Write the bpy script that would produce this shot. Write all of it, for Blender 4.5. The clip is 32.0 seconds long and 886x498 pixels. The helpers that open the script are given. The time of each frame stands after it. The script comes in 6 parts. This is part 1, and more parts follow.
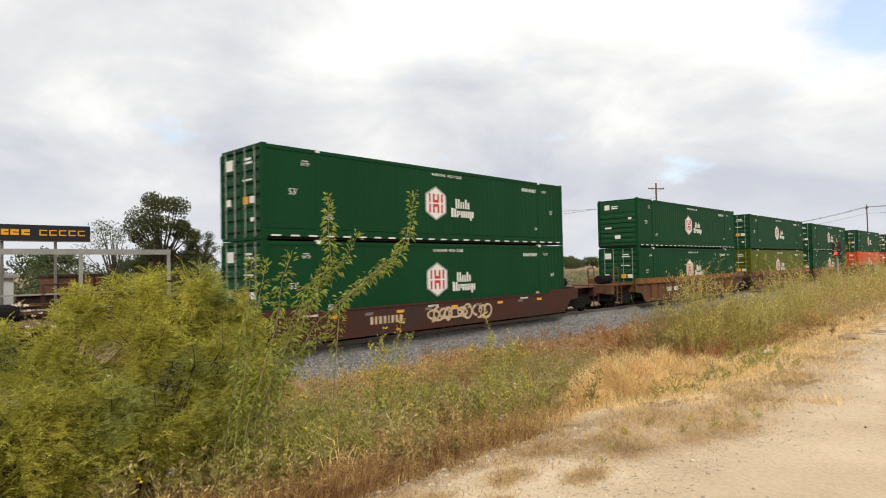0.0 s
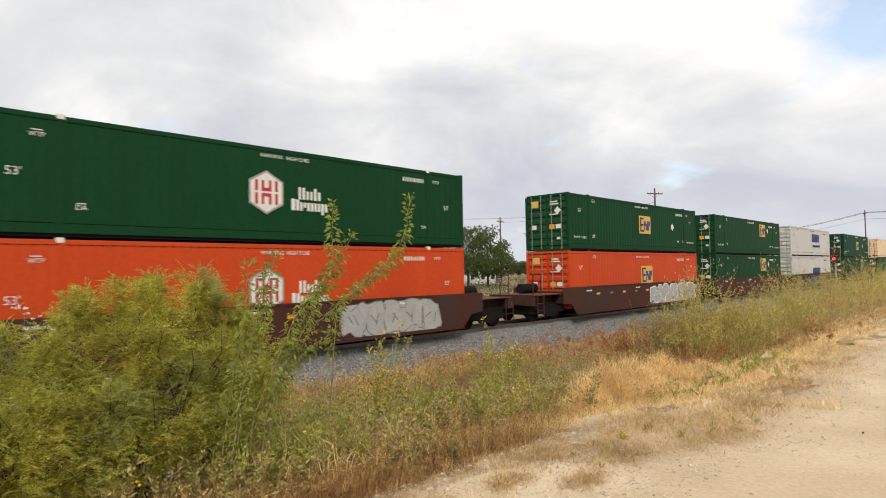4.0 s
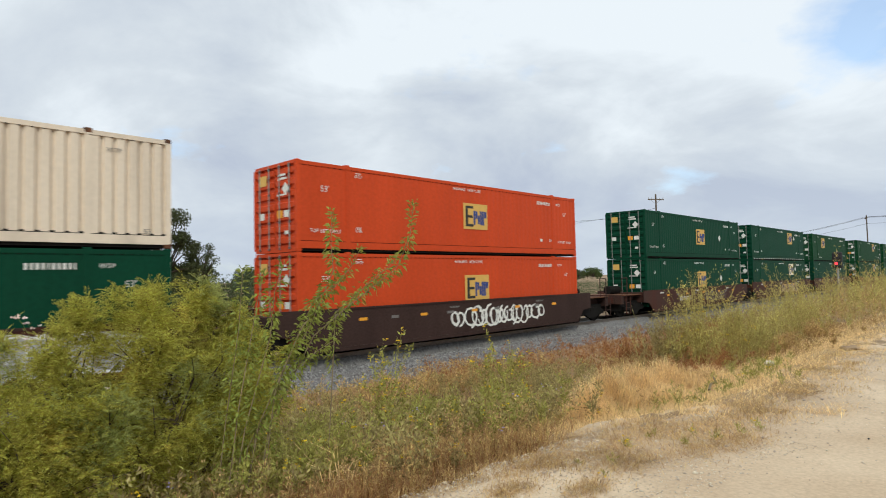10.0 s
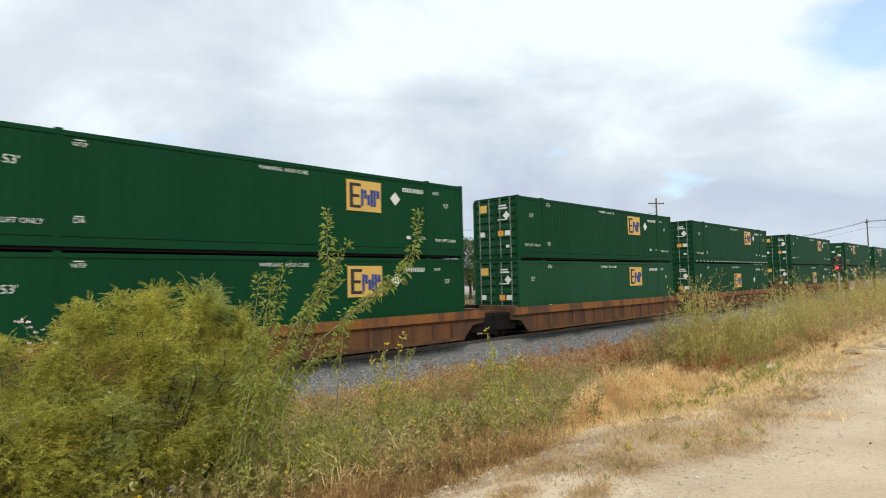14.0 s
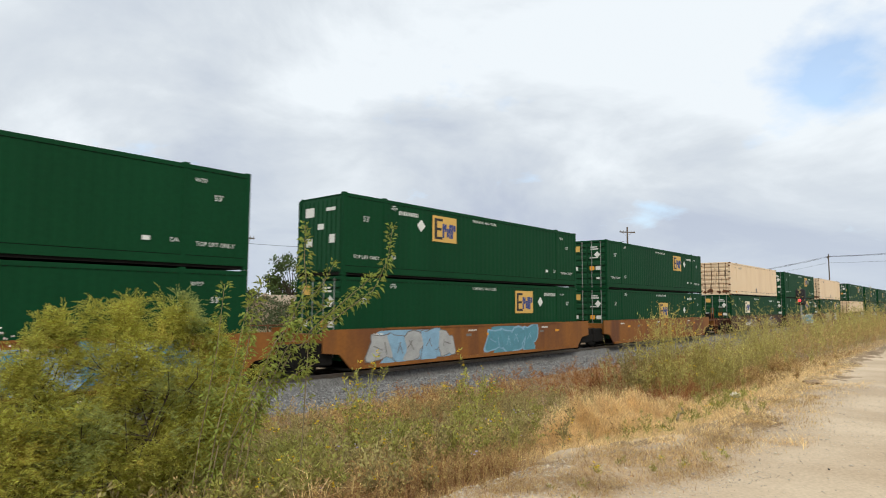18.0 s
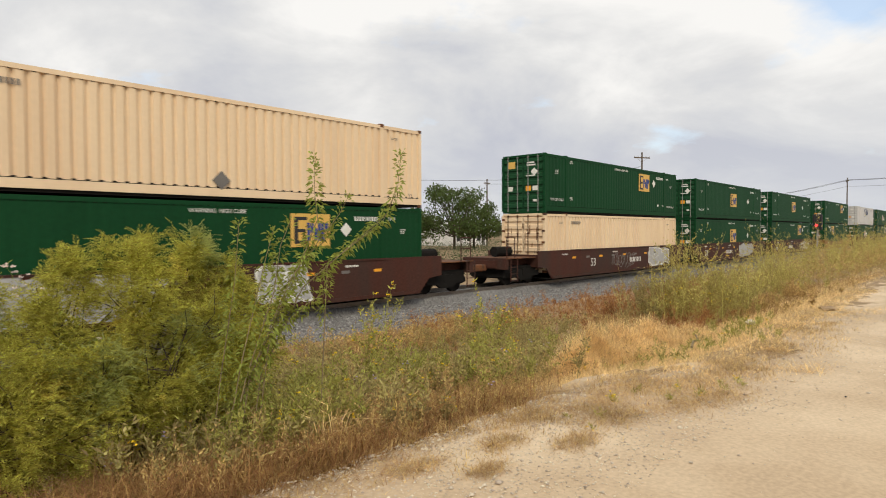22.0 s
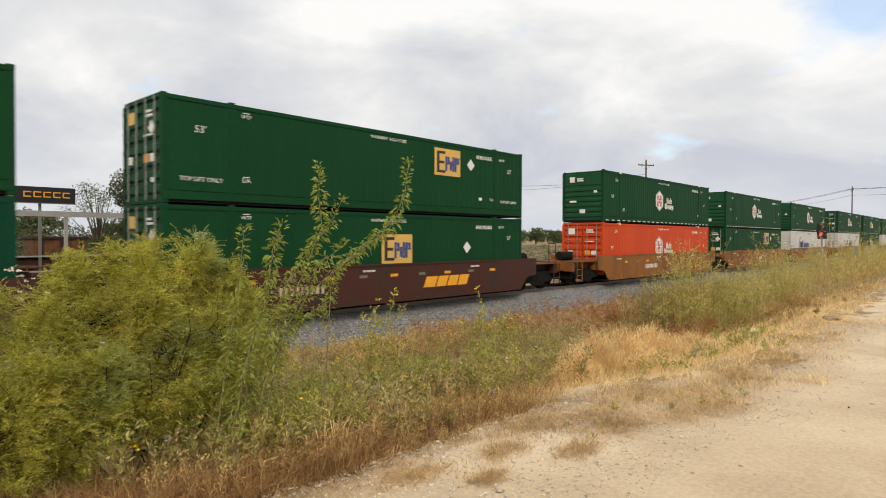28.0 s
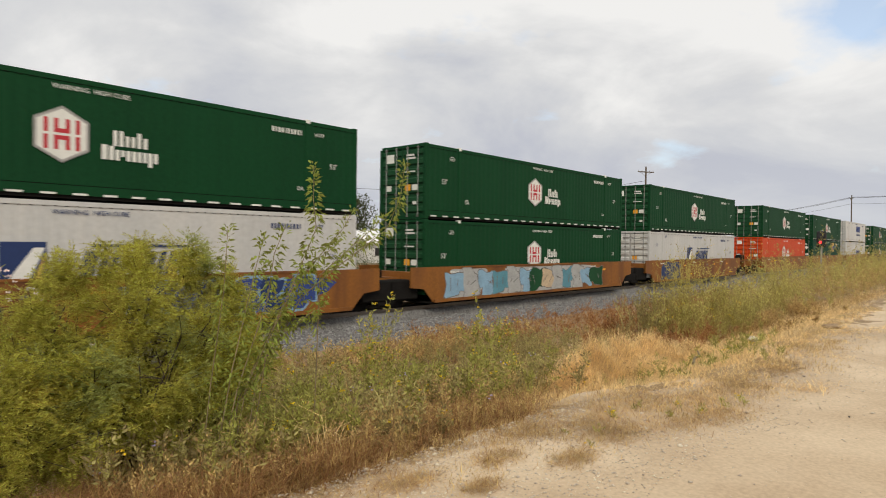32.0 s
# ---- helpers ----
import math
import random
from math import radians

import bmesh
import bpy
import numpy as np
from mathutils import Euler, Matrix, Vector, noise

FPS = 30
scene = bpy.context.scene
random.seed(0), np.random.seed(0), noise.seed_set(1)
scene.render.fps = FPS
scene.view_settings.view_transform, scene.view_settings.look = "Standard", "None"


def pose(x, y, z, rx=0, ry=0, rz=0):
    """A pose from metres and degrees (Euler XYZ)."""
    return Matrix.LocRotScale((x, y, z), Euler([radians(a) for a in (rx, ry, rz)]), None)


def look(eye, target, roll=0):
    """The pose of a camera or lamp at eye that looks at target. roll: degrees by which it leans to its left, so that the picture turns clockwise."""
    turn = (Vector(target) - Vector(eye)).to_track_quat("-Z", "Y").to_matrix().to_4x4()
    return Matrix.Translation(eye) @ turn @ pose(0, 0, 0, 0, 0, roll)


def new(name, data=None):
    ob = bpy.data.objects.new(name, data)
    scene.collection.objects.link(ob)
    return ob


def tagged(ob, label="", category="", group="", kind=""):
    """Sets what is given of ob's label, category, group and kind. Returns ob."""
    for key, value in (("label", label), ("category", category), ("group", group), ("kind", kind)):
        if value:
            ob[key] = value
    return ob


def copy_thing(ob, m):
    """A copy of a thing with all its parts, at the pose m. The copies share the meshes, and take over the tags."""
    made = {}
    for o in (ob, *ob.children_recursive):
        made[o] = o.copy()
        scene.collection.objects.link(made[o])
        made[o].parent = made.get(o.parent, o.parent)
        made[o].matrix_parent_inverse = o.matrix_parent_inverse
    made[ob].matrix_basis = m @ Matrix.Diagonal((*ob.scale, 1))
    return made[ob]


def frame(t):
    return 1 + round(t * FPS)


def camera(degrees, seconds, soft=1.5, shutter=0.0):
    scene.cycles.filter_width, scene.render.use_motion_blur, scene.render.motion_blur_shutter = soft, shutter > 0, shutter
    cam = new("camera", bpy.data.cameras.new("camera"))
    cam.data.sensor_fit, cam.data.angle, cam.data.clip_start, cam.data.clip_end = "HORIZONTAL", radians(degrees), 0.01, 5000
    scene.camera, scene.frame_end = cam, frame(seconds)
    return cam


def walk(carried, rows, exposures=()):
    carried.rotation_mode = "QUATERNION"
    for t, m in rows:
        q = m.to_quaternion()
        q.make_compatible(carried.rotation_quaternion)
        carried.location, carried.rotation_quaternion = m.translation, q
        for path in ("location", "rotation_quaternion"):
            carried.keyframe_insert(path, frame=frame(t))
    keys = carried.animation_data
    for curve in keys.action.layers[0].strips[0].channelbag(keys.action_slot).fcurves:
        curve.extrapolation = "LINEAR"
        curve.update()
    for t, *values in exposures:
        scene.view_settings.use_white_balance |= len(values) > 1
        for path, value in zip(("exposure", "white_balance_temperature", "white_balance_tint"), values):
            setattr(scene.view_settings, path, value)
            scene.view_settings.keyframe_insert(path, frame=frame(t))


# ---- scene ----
cam = camera(71.8, 32.0, 1.0, 0.1)
PATH = [
    (0, (0.021, -0.003, 1.599), (7.254, 6.896, 1.889), -1.16),
    (0.5, (0.020, -0.003, 1.600), (7.267, 6.882, 1.890), -1.50),
    (1, (0.017, -0.003, 1.600), (7.265, 6.881, 1.879), -1.38),
    (1.5, (0.016, -0.002, 1.600), (7.258, 6.889, 1.877), -1.37),
    (2, (0.013, -0.002, 1.599), (7.264, 6.879, 1.895), -1.41),
    (2.5, (0.010, -0.001, 1.599), (7.269, 6.868, 1.947), -1.32),
    (3, (0.005, -0.006, 1.598), (7.261, 6.866, 1.951), -1.28),
    (3.5, (0.005, -0.010, 1.600), (7.264, 6.860, 1.961), -1.00),
    (4, (0.009, -0.010, 1.600), (7.256, 6.872, 1.957), -0.96),
    (4.5, (0.014, -0.009, 1.601), (7.255, 6.877, 1.981), -1.01),
    (6.5, (0.035, 0.007, 1.598), (7.262, 6.907, 1.996), -1.03),
    (7, (0.033, 0.004, 1.599), (7.254, 6.910, 2.002), -1.07),
    (7.5, (0.027, 0.002, 1.601), (7.249, 6.906, 2.028), -1.15),
    (8, (0.026, 0.001, 1.601), (7.253, 6.899, 2.035), -1.23),
    (8.5, (0.025, 0.001, 1.601), (7.246, 6.904, 2.037), -1.24),
    (9, (0.026, 0.000, 1.600), (7.250, 6.900, 2.052), -1.37),
    (9.5, (0.026, -0.002, 1.601), (7.255, 6.892, 2.067), -1.27),
    (10, (0.025, -0.000, 1.600), (7.254, 6.893, 2.072), -1.28),
    (10.5, (0.027, -0.000, 1.601), (7.248, 6.901, 2.081), -1.16),
    (11, (0.024, 0.001, 1.602), (7.250, 6.895, 2.114), -1.28),
    (11.5, (0.022, -0.002, 1.602), (7.256, 6.883, 2.117), -1.45),
    (12, (0.013, -0.002, 1.603), (7.248, 6.882, 2.115), -1.42),
    (12.5, (0.009, -0.004, 1.603), (7.236, 6.889, 2.118), -1.34),
    (13, (0.008, -0.001, 1.603), (7.227, 6.898, 2.138), -1.39),
    (13.5, (0.007, -0.001, 1.603), (7.225, 6.899, 2.140), -1.31),
    (15.5, (0.009, 0.001, 1.604), (7.249, 6.877, 2.145), -1.11),
    (16, (0.001, -0.001, 1.602), (7.242, 6.873, 2.162), -0.95),
    (16.5, (-0.020, -0.003, 1.602), (7.222, 6.869, 2.167), -0.57),
    (17, (-0.051, -0.011, 1.585), (7.194, 6.860, 2.137), -0.02),
    (17.5, (-0.077, -0.019, 1.575), (7.164, 6.856, 2.135), -0.00),
    (17.6, (-0.077, -0.020, 1.575), (7.154, 6.864, 2.157), -0.64),
    (17.7, (-0.076, -0.021, 1.574), (7.172, 6.828, 2.323), -1.95),
    (17.8, (-0.084, -0.023, 1.570), (7.334, 6.645, 2.283), -1.27),
    (17.9, (-0.083, -0.024, 1.572), (7.419, 6.540, 2.365), -0.2),
    (18, (-0.083, -0.023, 1.574), (7.419, 6.530, 2.465), 0.40),
    (18.1, (-0.081, -0.025, 1.577), (7.372, 6.528, 2.811), 0.45),
    (18.2, (-0.080, -0.025, 1.579), (7.311, 6.529, 3.128), 0.35),
    (18.3, (-0.083, -0.026, 1.578), (7.267, 6.503, 3.414), -0.11),
    (18.4, (-0.083, -0.026, 1.581), (7.220, 6.485, 3.646), 0.26),
    (18.5, (-0.083, -0.027, 1.584), (7.178, 6.478, 3.805), 0.60),
    (18.6, (-0.082, -0.026, 1.587), (7.176, 6.462, 3.873), 0.31),
    (18.7, (-0.081, -0.028, 1.590), (7.143, 6.531, 3.783), 0.26),
    (18.8, (-0.077, -0.022, 1.593), (7.173, 6.641, 3.339), 0.52),
    (18.9, (-0.077, -0.021, 1.594), (7.208, 6.709, 2.874), 0.75),
    (19, (-0.077, -0.021, 1.596), (7.260, 6.723, 2.419), 0.66),
    (19.1, (-0.077, -0.021, 1.598), (7.291, 6.730, 1.977), 0.00),
    (19.2, (-0.078, -0.019, 1.601), (7.308, 6.723, 1.571), -0.10),
    (19.3, (-0.070, -0.013, 1.607), (7.327, 6.707, 1.238), 0.37),
    (19.4, (-0.070, -0.011, 1.609), (7.325, 6.707, 1.174), 0.51),
    (19.5, (-0.068, -0.011, 1.611), (7.305, 6.728, 1.136), 0.38),
    (20, (-0.055, 0.026, 1.620), (7.327, 6.765, 1.299), -1.39),
    (20.5, (-0.028, 0.062, 1.626), (7.374, 6.782, 1.395), -1.34),
    (21, (-0.015, 0.075, 1.619), (7.384, 6.798, 1.381), -0.54),
    (21.5, (-0.014, 0.082, 1.615), (7.385, 6.805, 1.366), -0.53),
    (22, (-0.014, 0.088, 1.613), (7.390, 6.804, 1.334), -0.18),
    (22.5, (-0.019, 0.091, 1.613), (7.401, 6.791, 1.349), 0.15),
    (23, (-0.021, 0.089, 1.612), (7.391, 6.797, 1.361), 0.22),
    (23.5, (-0.022, 0.089, 1.613), (7.392, 6.796, 1.383), 0.10),
    (24, (-0.021, 0.088, 1.614), (7.401, 6.787, 1.387), 0.05),
    (24.5, (-0.021, 0.091, 1.616), (7.395, 6.797, 1.409), -0.08),
    (25, (-0.021, 0.090, 1.616), (7.393, 6.798, 1.389), 0.27),
    (25.5, (-0.020, 0.091, 1.615), (7.386, 6.806, 1.393), 0.16),
    (27.5, (-0.028, 0.072, 1.626), (7.350, 6.820, 1.455), 0.09),
    (28, (-0.022, 0.074, 1.625), (7.346, 6.833, 1.442), 0.24),
    (28.5, (-0.014, 0.075, 1.623), (7.356, 6.833, 1.485), 0.03),
    (29, (0.002, 0.081, 1.619), (7.371, 6.840, 1.519), 0.05),
    (29.5, (0.013, 0.088, 1.616), (7.387, 6.842, 1.510), -0.07),
    (30, (0.024, 0.094, 1.615), (7.410, 6.835, 1.497), 0.13),
    (30.5, (0.033, 0.102, 1.614), (7.423, 6.838, 1.511), 0.42),
    (31, (0.039, 0.103, 1.614), (7.436, 6.832, 1.522), 0.60),
    (31.5, (0.043, 0.101, 1.613), (7.428, 6.843, 1.519), 0.72),
    (32, (0.045, 0.098, 1.612), (7.420, 6.852, 1.513), 0.73),
]
walk(cam, [(t, look(eye, target, roll)) for t, eye, target, roll in PATH],
     [(0, 0.0, 6700, 9), (2.5, 0.0, 6700, 9), (4.5, -0.1, 6700, 9), (6.5, -0.3, 6300, 7), (7.4, -0.27, 6250, 7), (8.0, -0.08, 6250, 7), (8.5, -0.12, 6220, 7), (9.0, -0.25, 6220, 8), (10.0, -0.2, 6050, 5), (11.0, -0.13, 6050, 4),
      (12.0, -0.1, 6080, 5), (13.0, 0.0, 6050, 4), (15.5, -0.15, 6080, 5), (17.0, -0.18, 6120, 6), (17.6, -0.12, 6120, 6), (18.0, -0.16, 6150, 6), (18.5, -0.45, 6150, 6), (19.0, -0.68, 6300, 7),
      (19.4, -0.4, 6600, 9), (19.8, -0.17, 6800, 9), (20.5, -0.12, 6800, 9), (22.5, -0.15, 6780, 9), (23.3, -0.15, 6760, 9), (24.0, -0.04, 6750, 9), (25.0, -0.1, 6750, 9), (29.0, -0.08, 6720, 9), (30.3, -0.08, 6720, 9), (31.0, -0.18, 6720, 9), (32, -0.25, 6720, 9)])


# ---- world and light ----
SUN_EL, SUN_AZ = 38.0, 224.0
world = bpy.data.worlds.new("overcast_sky")
scene.world = world
world.use_nodes = True
wn, wl = world.node_tree.nodes, world.node_tree.links
wn.clear()


def wnode(kind, **values):
    n = wn.new(kind)
    for key, value in values.items():
        n.inputs[key].default_value = value
    return n


w_out = wn.new("ShaderNodeOutputWorld")
w_bg = wnode("ShaderNodeBackground", Strength=1.0)
w_sky = wn.new("ShaderNodeTexSky")
w_sky.sky_type, w_sky.sun_disc = "NISHITA", False
w_sky.sun_elevation, w_sky.sun_rotation = radians(SUN_EL), radians(SUN_AZ)
w_sky.air_density, w_sky.dust_density = 1.0, 1.5
w_co = wn.new("ShaderNodeTexCoord")
w_sep = wn.new("ShaderNodeSeparateXYZ")
wl.new(w_co.outputs["Generated"], w_sep.inputs[0])
# clouds lie on a level sheet: direction over height
w_h = wn.new("ShaderNodeMath"); w_h.operation = "ADD"; w_h.inputs[1].default_value = 0.32
w_ab = wn.new("ShaderNodeMath"); w_ab.operation = "ABSOLUTE"
wl.new(w_sep.outputs["Z"], w_ab.inputs[0]); wl.new(w_ab.outputs[0], w_h.inputs[0])
w_dx = wn.new("ShaderNodeMath"); w_dx.operation = "DIVIDE"
w_dy = wn.new("ShaderNodeMath"); w_dy.operation = "DIVIDE"
wl.new(w_sep.outputs["X"], w_dx.inputs[0]); wl.new(w_h.outputs[0], w_dx.inputs[1])
wl.new(w_sep.outputs["Y"], w_dy.inputs[0]); wl.new(w_h.outputs[0], w_dy.inputs[1])
w_xy = wn.new("ShaderNodeCombineXYZ")
wl.new(w_dx.outputs[0], w_xy.inputs[0]); wl.new(w_dy.outputs[0], w_xy.inputs[1])
w_map = wnode("ShaderNodeMapping", Location=(2.6, 0.4, 0.0), Scale=(0.9, 0.9, 1.0), Rotation=(0, 0, 0.6))
wl.new(w_xy.outputs[0], w_map.inputs[0])
w_n1 = wnode("ShaderNodeTexNoise", Scale=1.7, Detail=8.0, Roughness=0.56, Distortion=0.35)
w_n2 = wnode("ShaderNodeTexNoise", Scale=3.2, Detail=6.0, Roughness=0.55)
wl.new(w_map.outputs[0], w_n1.inputs["Vector"]); wl.new(w_map.outputs[0], w_n2.inputs["Vector"])
# whiter higher up, greyer below
w_up = wn.new("ShaderNodeMapRange")
w_up.inputs["From Min"].default_value, w_up.inputs["From Max"].default_value = 0.05, 0.5
w_up.inputs["To Min"].default_value, w_up.inputs["To Max"].default_value = -0.10, 0.15
wl.new(w_sep.outputs["Z"], w_up.inputs["Value"])
w_sum = wn.new("ShaderNodeMath"); wl.new(w_n1.outputs["Fac"], w_sum.inputs[0]); wl.new(w_up.outputs[0], w_sum.inputs[1])
w_mass = w_sum.outputs[0]
# broad heaped and thin parts of the cloud sheet
CLOUD_MASSES = (((0.86, 0.35, 0.37), 0.16, 0.14), ((0.80, 0.50, 0.33), 0.16, 0.12), ((0.949, 0.189, 0.25), 0.06, 0.12), ((0.935, 0.29, 0.205), 0.09, -0.06),
                ((0.70, 0.66, 0.28), 0.10, -0.03))
for way, size, amount in CLOUD_MASSES:
    w_d = wn.new("ShaderNodeVectorMath"); w_d.operation = "DISTANCE"; w_d.inputs[1].default_value = way
    wl.new(w_co.outputs["Generated"], w_d.inputs[0])
    w_g = wn.new("ShaderNodeMapRange"); w_g.interpolation_type = "SMOOTHSTEP"
    w_g.inputs["From Min"].default_value, w_g.inputs["From Max"].default_value = size * 1.6, 0.0
    w_g.inputs["To Min"].default_value, w_g.inputs["To Max"].default_value = 0.0, amount
    wl.new(w_d.outputs["Value"], w_g.inputs["Value"])
    w_p = wn.new("ShaderNodeMath"); wl.new(w_mass, w_p.inputs[0]); wl.new(w_g.outputs[0], w_p.inputs[1]); w_mass = w_p.outputs[0]
w_r1 = wn.new("ShaderNodeValToRGB")
e = w_r1.color_ramp.elements
e[0].position, e[0].color = 0.30, (0.58, 0.61, 0.72, 1)
e[1].position, e[1].color = 0.66, (1.03, 1.035, 1.05, 1)
m_ = w_r1.color_ramp.elements.new(0.42); m_.color = (0.71, 0.735, 0.80, 1)
m_ = w_r1.color_ramp.elements.new(0.53); m_.color = (0.83, 0.845, 0.88, 1)
wl.new(w_mass, w_r1.inputs[0])
w_r2 = wn.new("ShaderNodeValToRGB")
e = w_r2.color_ramp.elements
e[0].position, e[0].color = 0.62, (1, 1, 1, 1)
e[1].position, e[1].color = 0.84, (0.3, 0.3, 0.3, 1)
# openings in the clouds
w_last = w_n2.outputs["Fac"]
for way, size, amount in (((0.945, 0.12, 0.305), 0.09, 0.24), ((0.87, 0.22, 0.44), 0.12, 0.11), ((0.64, 0.54, 0.55), 0.10, 0.12)):
    w_d = wn.new("ShaderNodeVectorMath"); w_d.operation = "DISTANCE"; w_d.inputs[1].default_value = way
    wl.new(w_co.outputs["Generated"], w_d.inputs[0])
    w_g = wn.new("ShaderNodeMapRange"); w_g.interpolation_type = "SMOOTHSTEP"
    w_g.inputs["From Min"].default_value, w_g.inputs["From Max"].default_value = size * 1.6, 0.0
    w_g.inputs["To Min"].default_value, w_g.inputs["To Max"].default_value = 0.0, amount
    wl.new(w_d.outputs["Value"], w_g.inputs["Value"])
    w_p = wn.new("ShaderNodeMath"); wl.new(w_last, w_p.inputs[0]); wl.new(w_g.outputs[0], w_p.inputs[1]); w_last = w_p.outputs[0]
wl.new(w_last, w_r2.inputs[0])
# an even haze low down
w_hz = wn.new("ShaderNodeMapRange")
w_hz.inputs["From Min"].default_value, w_hz.inputs["From Max"].default_value = 0.0, 0.2
w_hz.inputs["To Min"].default_value, w_hz.inputs["To Max"].default_value = 0.75, 0.0
wl.new(w_sep.outputs["Z"], w_hz.inputs["Value"])
w_hm = wn.new("ShaderNodeMixRGB"); w_hm.inputs[2].default_value = (0.73, 0.765, 0.84, 1)
wl.new(w_hz.outputs[0], w_hm.inputs[0]); wl.new(w_r1.outputs[0], w_hm.inputs[1])
w_sk = wn.new("ShaderNodeVectorMath"); w_sk.operation = "SCALE"; w_sk.inputs["Scale"].default_value = 0.24
wl.new(w_sky.outputs[0], w_sk.inputs[0])
w_mx = wn.new("ShaderNodeMixRGB")
wl.new(w_r2.outputs[0], w_mx.inputs[0]); wl.new(w_sk.outputs[0], w_mx.inputs[1]); wl.new(w_hm.outputs[0], w_mx.inputs[2])
wl.new(w_mx.outputs[0], w_bg.inputs["Color"]); wl.new(w_bg.outputs[0], w_out.inputs[0])

sun = new("sun", bpy.data.lights.new("sun", "SUN"))
sun.data.energy, sun.data.angle, sun.data.color = 2.2, radians(14), (1.0, 0.92, 0.78)
sun.matrix_basis = pose(0, 0, 50) @ Euler((radians(90 - SUN_EL), 0, radians(180 - SUN_AZ))).to_matrix().to_4x4()


# ---- materials ----
def mat(name, colour, rough=0.7, metal=0.0, var=0.15, scale=3.0, fine=40.0, bump=0.0, bump_scale=60.0, second=None,
        mix=(0.45, 0.62), per=0.0, streak=False, trans=0.0, spec=0.4):
    """A node material: base colour with broad and fine variation, an optional second colour in patches, and fine relief."""
    m = bpy.data.materials.new(name)
    m.use_nodes = True
    nt, n, l = m.node_tree, m.node_tree.nodes, m.node_tree.links
    b = n["Principled BSDF"]
    b.inputs["Roughness"].default_value, b.inputs["Metallic"].default_value = rough, metal
    b.inputs["Specular IOR Level"].default_value = spec
    co = n.new("ShaderNodeTexCoord")
    mp = n.new("ShaderNodeMapping")
    if streak:
        mp.inputs["Scale"].default_value = (1.0, 1.0, 0.16)
    l.new(co.outputs["Object"], mp.inputs[0])
    info = n.new("ShaderNodeObjectInfo")
    off = n.new("ShaderNodeVectorMath"); off.operation = "SCALE"
    cv = n.new("ShaderNodeCombineXYZ")
    for i in range(3):
        l.new(info.outputs["Random"], cv.inputs[i])
    l.new(cv.outputs[0], off.inputs[0]); off.inputs["Scale"].default_value = 37.0
    ad = n.new("ShaderNodeVectorMath"); l.new(mp.outputs[0], ad.inputs[0]); l.new(off.outputs[0], ad.inputs[1])
    n1 = n.new("ShaderNodeTexNoise"); n1.inputs["Scale"].default_value = scale; n1.inputs["Detail"].default_value = 5
    n2 = n.new("ShaderNodeTexNoise"); n2.inputs["Scale"].default_value = fine; n2.inputs["Detail"].default_value = 3
    l.new(ad.outputs[0], n1.inputs["Vector"]); l.new(co.outputs["Object"], n2.inputs["Vector"])
    base = n.new("ShaderNodeMixRGB"); base.inputs[1].default_value = (*colour, 1)
    base.inputs[2].default_value = (*(second or [c * 0.6 for c in colour]), 1)
    if second:
        r = n.new("ShaderNodeMapRange"); r.inputs["From Min"].default_value, r.inputs["From Max"].default_value = mix
        l.new(n1.outputs["Fac"], r.inputs["Value"]); l.new(r.outputs[0], base.inputs[0])
    else:
        base.inputs[0].default_value = 0.0
    hs = n.new("ShaderNodeHueSaturation")
    l.new(base.outputs[0], hs.inputs["Color"])
    v = n.new("ShaderNodeMath"); v.operation = "ADD"
    l.new(n1.outputs["Fac"], v.inputs[0]); l.new(n2.outputs["Fac"], v.inputs[1])
    vr = n.new("ShaderNodeMapRange")
    vr.inputs["From Min"].default_value, vr.inputs["From Max"].default_value = 0.6, 1.4
    vr.inputs["To Min"].default_value, vr.inputs["To Max"].default_value = 1 - var * 1.6, 1 + var * 1.6
    l.new(v.outputs[0], vr.inputs["Value"])
    last = vr.outputs[0]
    if per:
        geo = n.new("ShaderNodeNewGeometry")
        pr = n.new("ShaderNodeMapRange"); pr.inputs["To Min"].default_value, pr.inputs["To Max"].default_value = 1 - per, 1 + per
        l.new(geo.outputs["Random Per Island"], pr.inputs["Value"])
        mu = n.new("ShaderNodeMath"); mu.operation = "MULTIPLY"
        l.new(last, mu.inputs[0]); l.new(pr.outputs[0], mu.inputs[1]); last = mu.outputs[0]
        hr = n.new("ShaderNodeMapRange"); hr.inputs["To Min"].default_value, hr.inputs["To Max"].default_value = 0.5 - per * 0.05, 0.5 + per * 0.05
        l.new(geo.outputs["Random Per Island"], hr.inputs["Value"]); l.new(hr.outputs[0], hs.inputs["Hue"])
    l.new(last, hs.inputs["Value"]); l.new(hs.outputs[0], b.inputs["Base Color"])
    if bump:
        n3 = n.new("ShaderNodeTexNoise"); n3.inputs["Scale"].default_value = bump_scale; n3.inputs["Detail"].default_value = 4
        l.new(co.outputs["Object"], n3.inputs["Vector"])
        bp = n.new("ShaderNodeBump"); bp.inputs["Strength"].default_value = bump; bp.inputs["Distance"].default_value = 0.02
        l.new(n3.outputs["Fac"], bp.inputs["Height"]); l.new(bp.outputs[0], b.inputs["Normal"])
    if trans:
        tr = n.new("ShaderNodeBsdfTranslucent"); l.new(hs.outputs[0], tr.inputs[0])
        ms = n.new("ShaderNodeMixShader"); ms.inputs[0].default_value = trans
        out = n["Material Output"]
        l.new(b.outputs[0], ms.inputs[1]); l.new(tr.outputs[0], ms.inputs[2]); l.new(ms.outputs[0], out.inputs[0])
    return m


